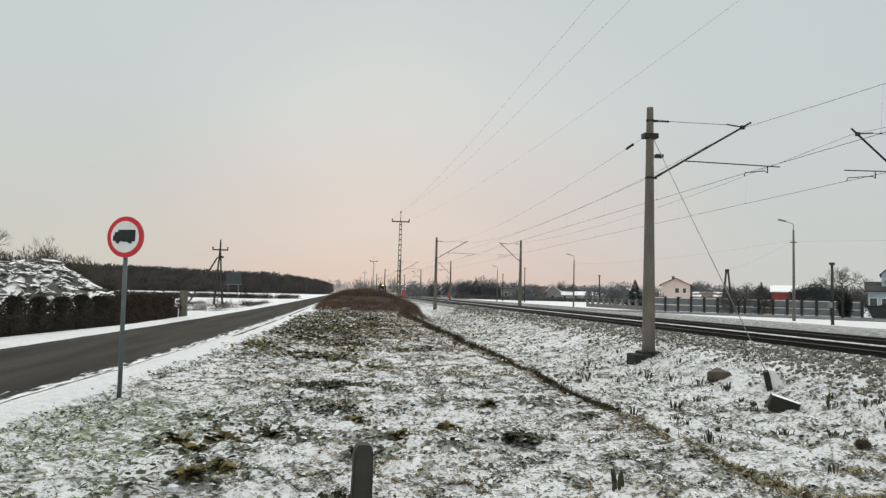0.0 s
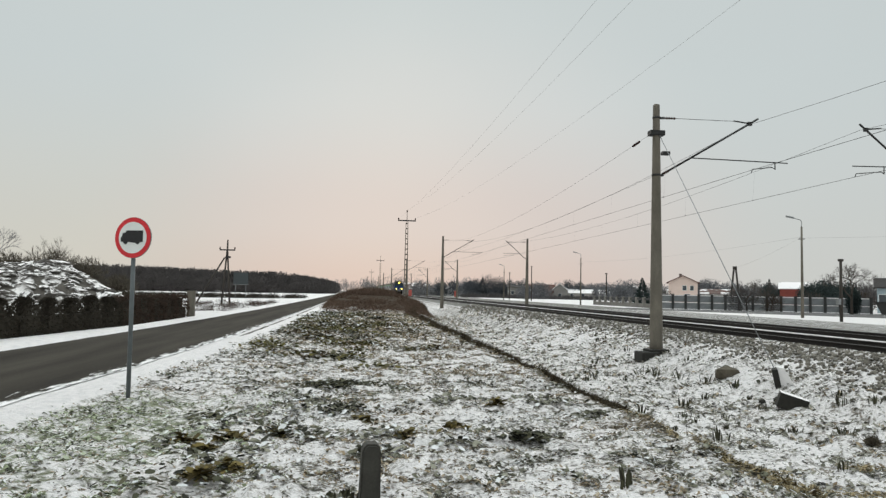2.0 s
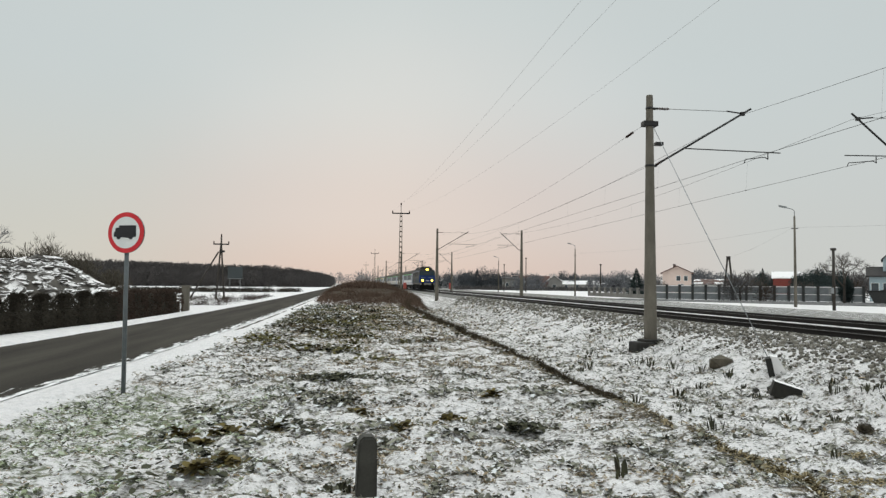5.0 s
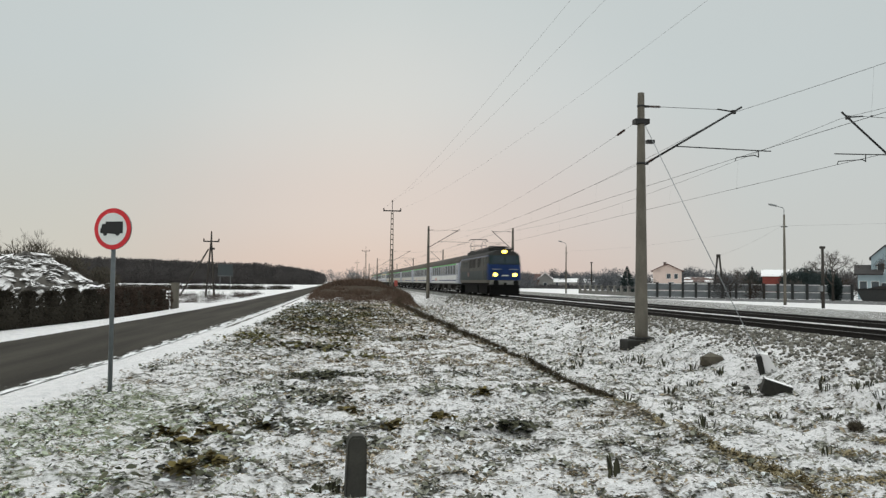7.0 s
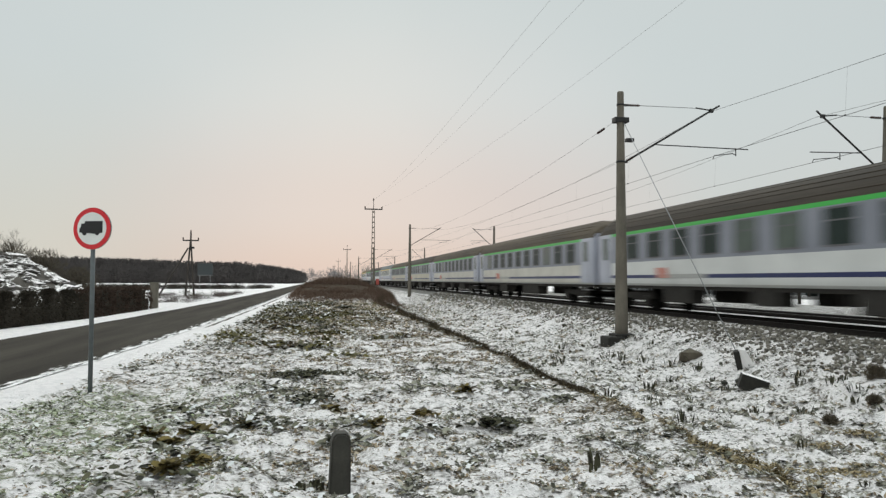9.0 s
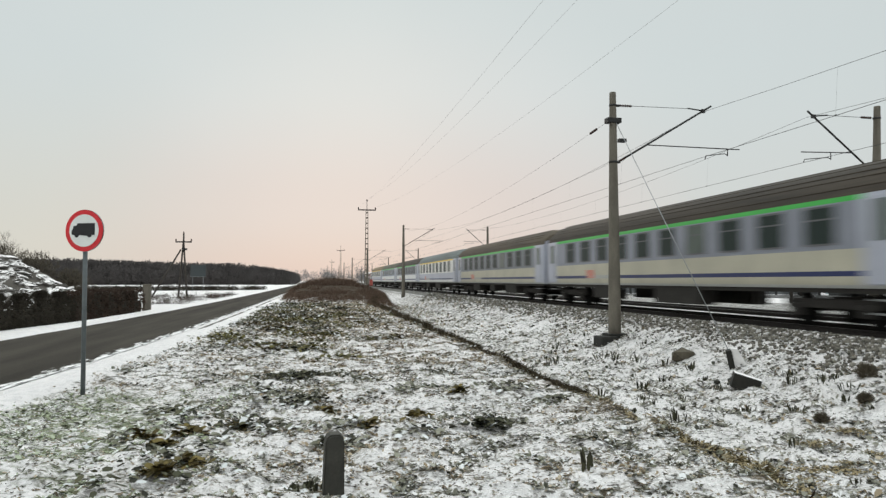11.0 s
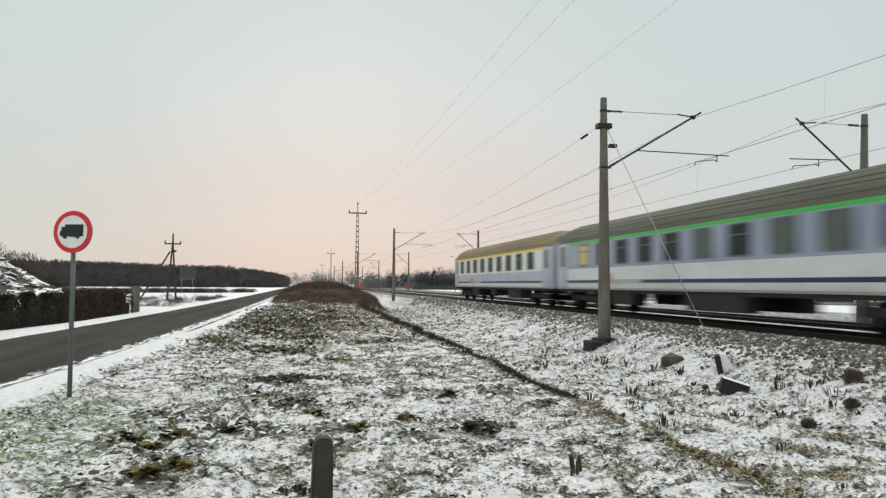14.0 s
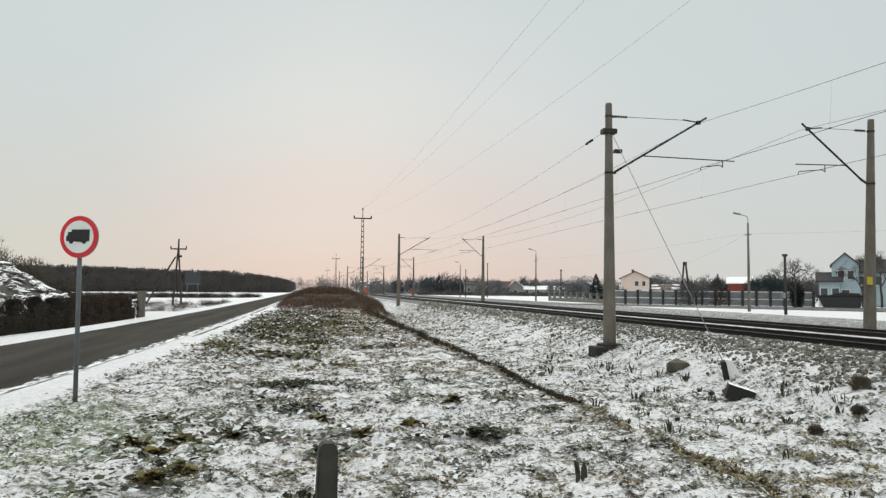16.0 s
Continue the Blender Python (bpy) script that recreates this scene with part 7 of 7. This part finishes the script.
def build_weeds():
    dark, olive, mixed = M["weed_leaf"], M["weed_olive"], M["weed_snow"]
    for k, (x, y, rx, h, n, m) in enumerate((
            (-1.50, 7.25, 0.40, 0.08, 60, dark), (-1.25, 6.95, 0.34, 0.08, 45, mixed), (-1.30, 5.95, 0.45, 0.08, 50, dark), (-0.95, 7.35, 0.30, 0.08, 40, mixed), (-1.35, 8.5, 0.45, 0.07, 50, dark),
            (-1.9, 7.6, 0.30, 0.06, 40, mixed), (-0.75, 8.0, 0.35, 0.07, 60, dark), (-1.7, 9.0, 0.4, 0.06, 50, dark), (-0.4, 9.4, 0.5, 0.08, 70, mixed),
            (-0.41, 11.42, 0.55, 0.20, 190, dark), (-0.06, 11.7, 0.50, 0.20, 170, dark), (-0.58, 10.07, 0.40, 0.12, 110, mixed), (-0.19, 9.54, 0.35, 0.12, 100, dark), (0.73, 11.25, 0.40, 0.12, 90, mixed),
            (1.84, 7.45, 0.19, 0.24, 110, dark), (0.40, 7.85, 0.30, 0.10, 60, mixed), (-0.3, 7.6, 0.3, 0.08, 50, mixed),
            (0.3, 7.03, 0.3, 0.08, 80, mixed), (1.06, 7.2, 0.25, 0.10, 50, mixed), (2.7, 9.6, 0.35, 0.12, 90, mixed), (1.4, 10.0, 0.4, 0.10, 90, mixed),
            (3.1, 8.8, 0.3, 0.14, 90, mixed))):
        label = "olive-brown withered weeds in thin snow" if m is olive else "dark withered weed leaves in thin snow" if m is dark else "withered weeds flecked with snow"
        weed_clump(x, y, rx, rx * 0.8, h, n, m, label, 400 + k)
    for k, (x, y, r) in enumerate(((-1.71, 7.66, 0.13), (-1.27, 7.72, 0.14), (-1.06, 6.46, 0.14), (-0.80, 7.95, 0.07), (-1.45, 7.35, 0.09), (-1.2, 5.95, 0.09), (0.60, 7.72, 0.10), (1.15, 7.95, 0.12), (0.1, 8.6, 0.07), (1.9, 9.3, 0.10))):
        rng = np.random.RandomState(440 + k)
        v, f = leaf_mesh(rng, 70, r, r * 0.9, r * 0.9, 0.10)
        ob = new("weed_rosette", fast_mesh("weed_rosette", v, f, M["weed_ochre"]))
        ob.matrix_basis = pose(x, y, float(land(x, y) + near_bump(np.array(x), np.array(y))))
        tagged(ob, "olive-brown rosette of broad withered leaves", "weeds", "weed rosettes", "stuff")
    for k, (x, y, rx) in enumerate(((4.6, 7.0, 0.3), (5.1, 7.6, 0.35), (5.9, 7.9, 0.3), (6.6, 8.3, 0.35), (5.4, 6.6, 0.3), (7.2, 8.6, 0.3), (4.3, 7.9, 0.25), (6.2, 7.1, 0.3), (5.8, 8.6, 0.3), (6.2, 8.2, 0.35), (6.8, 8.2, 0.3), (7.9, 8.95, 0.3), (5.7, 9.2, 0.25), (7.4, 9.6, 0.25), (4.7, 8.8, 0.25), (8.3, 9.9, 0.25))):
        weed_clump(x, y, rx, rx * 0.7, 0.06, 130, M["ochre_leaf"], "low ochre dead grass on a snowy ditch bank", 460 + k, 0.05)
    rng = np.random.RandomState(31)
    for k in range(105):                        # the dark weedy patch before the mound
        y = 14 + 33 * rng.rand() ** 0.75
        x = float(np.clip(rng.normal(-0.2, 1.2 + 0.012 * y), -2.5, 3.2))
        m = (olive, M["weed_brown"], dark, olive)[k % 4]
        weed_clump(x, y, rng.uniform(0.3, 0.65), 0.6, rng.uniform(0.15, 0.35), 48, m, "dark weeds in a thinly snowed meadow", 500 + k, 0.13, "meadow weeds")
    # small upright stalks on the bank
    for k, (x, y, h) in enumerate(((6.27, 11.49, 0.32), (9.75, 13.23, 0.26), (9.96, 12.49, 0.24), (9.0, 18.74, 0.3), (8.96, 20.19, 0.32), (8.67, 20.57, 0.3), (9.47, 18.16, 0.3), (9.3, 16.4, 0.28), (9.87, 11.77, 0.22), (-0.05, 5.62, 0.10), (-0.14, 5.50, 0.09), (0.03, 5.52, 0.10),
                                    (2.26, 5.66, 0.18), (8.0, 12.2, 0.2), (7.4, 15.2, 0.25), (8.4, 24.0, 0.3), (7.0, 20.0, 0.3), *bank_spots(46))):
        r2 = np.random.RandomState(600 + k)
        n = 9
        q = np.stack([r2.normal(0, h * 0.30, n), r2.normal(0, h * 0.22, n), np.zeros(n) - 0.02], 1)
        d = np.stack([q[:, 0] * 1.2, q[:, 1] * 1.2, np.full(n, 0.5)], 1) + r2.normal(size=(n, 3)) * 0.06
        s = np.stack([np.ones(n), r2.normal(0, 0.3, n), np.zeros(n)], 1)
        v, f = leaf_outline(q, d / np.linalg.norm(d, axis=1, keepdims=True), s, h * (0.6 + 0.5 * r2.rand(n, 1)), 0.008 + 0.05 * h * r2.rand(n, 1))
        ob = new("stalk_tuft", fast_mesh("stalk_tuft", v, f, M["weed"]))
        ob.matrix_basis = pose(x, y, float(land(x, y) + near_bump(np.array(x), np.array(y))))
        tagged(ob, "tuft of stiff dark stalks standing in snow", "grass tuft", "stalk tufts", "stuff")
    for k, (x, y, r, m) in enumerate(((10.52, 12.05, 0.19, M["tussock"]), (9.75, 11.22, 0.12, M["tussock"]), (8.58, 10.86, 0.11, M["tussock"]), (9.2, 9.6, 0.12, M["ochre_leaf"]), (10.0, 10.6, 0.12, M["ochre_leaf"]))):
        r2 = np.random.RandomState(640 + k)
        v, f = clump(r2, (0, 0, r * 0.5), r, r * 0.9, r * 0.75, 800, r * 0.55, 0.014, 1.1)
        v[:, 2] = np.maximum(v[:, 2], -0.03)
        ob = new("grass_tussock", fast_mesh("grass_tussock", v, f, m))
        ob.matrix_basis = pose(x, y, float(land(x, y) + near_bump(np.array(x), np.array(y))))
        tagged(ob, "rounded tussock of dead grass on a snowy bank", "grass tuft", "tussocks")


build_weeds()


def build_mound_brush():
    rng = np.random.RandomState(33)
    n = 90000
    x, y = rng.uniform(-2.6, 8.2, n), rng.uniform(47.5, 74, n)
    z = land(x, y)
    keep = (z > 0.06 + 0.34 * rng.rand(n)) & (x < 7.4)
    x, y, z = x[keep], y[keep], z[keep]
    n = len(x)
    d = rng.normal(size=(n, 3)) * 0.8
    d[:, 2] = 0.3 + np.abs(d[:, 2])
    v, f = slivers(rng, np.stack([x, y, z - 0.03], 1), d, (0.10 + 0.30 * rng.rand(n)) * np.clip(0.3 + 4.0 * (fbm(x * 0.7 + 5, y * 0.7, 3, 71) - 0.32), 0.4, 2.2), 0.02 + 0.02 * rng.rand(n))
    w, t = rng.normal(size=20000), rng.rand(20000) ** 0.7
    y = 26 + 36 * t
    x = 3.72 + 2.2 * np.clip((y - 44) / 16, 0, 1) ** 2 + w * (0.05 + 0.40 * t ** 2)
    q = np.stack([x, y, land(x, y) - 0.03], 1)
    d = rng.normal(size=(20000, 3)) * 0.7
    d[:, 2] = 0.4 + np.abs(d[:, 2])
    v, f = join([(v, f), slivers(rng, q, d, 0.10 + (0.1 + 0.30 * t) * rng.rand(20000), 0.02 + 0.02 * rng.rand(20000))])
    tagged(new("brushwood", fast_mesh("brushwood", v, f, M["brush"])), "dense brown dead brush covering a low mound", "brush", kind="stuff")


build_mound_brush()


def build_stones():
    slab = part("concrete_slab", box(-0.29, -0.17, -0.2, 0.29, 0.17, 0.13, 0.02), M["concrete_snow"], None, at=pose(9.36, 14.20, -0.60, 2, 17, -26))
    tagged(slab, "broken concrete slab lying on a snowy bank", "concrete slab", "broken slabs")
    th = empty("concrete_slab", pose(9.9, 15.5, -0.54, 0, 0, -30), "broken concrete slab leaning upright in drifted snow", "concrete slab", "broken slabs")
    part("slab", box(-0.065, 0, -0.2, 0.065, 0.5, 0.56, 0.015), M["concrete_wet"], th, at=pose(0, 0, -0.08, 0, -11, 0))
    drift = prism([(-0.06, 0.60), (0.10, 0.585), (0.30, 0.22), (0.50, -0.1), (0.05, -0.1)], 0.5, "y")
    for v in drift.verts:
        v.co.y += 0.05
        v.co.z -= 0.08
    part("snow", drift, M["snow_cap"], th, "snow lying on the slab")
    bm = rock_mesh(97, 0.8)
    ob = part("stone", bm, snowy("brown_stone", (0.13, 0.11, 0.08), (0.075, 0.065, 0.05), 0.0, 4), None, at=pose(9.92, 17.9, -0.44))
    ob.scale = (0.85, 0.6, 0.62)
    tagged(ob, "brown lump of stone on a snowy bank", "stone", "loose stones")
    for k, (x, y, s) in enumerate(((9.45, 14.9, 0.2), (9.15, 15.0, 0.16), (9.6, 16.9, 0.2), (8.9, 14.6, 0.12))):
        ob = part("stone", rock_mesh(92 + k, 0.7), M["concrete_dark"], None, at=pose(x, y, float(land(x, y)) + 0.03))
        ob.scale = (s, s, s)
        tagged(ob, "small dark stone half sunk in snow", "stone", "loose stones")
    # ballast: broken stones on the shoulder of the track and between the sleepers
    rng = np.random.RandomState(41)
    n = 11000
    x, y = scatter(rng, n, 10.5, 12.6, 9.0, 75, 1.25)
    y[:1400] = rng.uniform(-14, 9, 1400)
    x = 12.6 - np.abs(x - 12.6) * rng.rand(n) ** 1.1
    lump = rng.normal(size=(n, 8, 3)) * 0.35 + np.array([[sx, sy, sz] for sz in (-1, 1) for sy in (-1, 1) for sx in (-1, 1)])[None]
    size = ((0.016 + 0.024 * rng.rand(n)) * (1 + np.maximum(y - 25, 0) / 60))[:, None, None]
    z = land(x, y) + near_bump(x, y) + 0.012
    v = (lump * size + np.stack([x, y, z], 1)[:, None]).reshape(-1, 3)
    quad = np.array([(0, 2, 3, 1), (4, 5, 7, 6), (0, 1, 5, 4), (1, 3, 7, 5), (3, 2, 6, 7), (2, 0, 4, 6)])
    f = (quad[None] + (np.arange(n) * 8)[:, None, None]).reshape(-1, 4)
    m = leaves_mat("ballast_stone", [(0.0, (0.11, 0.10, 0.085)), (0.28, (0.18, 0.165, 0.14)), (0.58, (0.26, 0.24, 0.205)), (0.84, (0.70, 0.67, 0.66))])
    tagged(new("ballast", fast_mesh("ballast", v, f, m)), "grey broken track ballast with a dusting of snow", "ballast", kind="stuff")


build_stones()


# ---- what moves ----
TRAIN_SPEED, FRONT_AT_8, COACH_LENGTH = 34.34, 24.8, 25.0


def motions():
    for k, thing in enumerate([LOCO] + COACHES):
        back = 0.0 if k == 0 else 16.15 + COACH_LENGTH * (k - 1)
        walk(thing, [(t, pose(TRACK_1, FRONT_AT_8 - TRAIN_SPEED * (t - 8.0) - 0.42 - 0.45 * max(0.0, 4.0 - t) ** 2 + back, RAIL + 0.12))
                     for t in (0.0, 1.0, 2.0, 3.0, 4.0, 6.0, 8.0, 10.0, 12.0, 14.0, 16.0)])


motions()
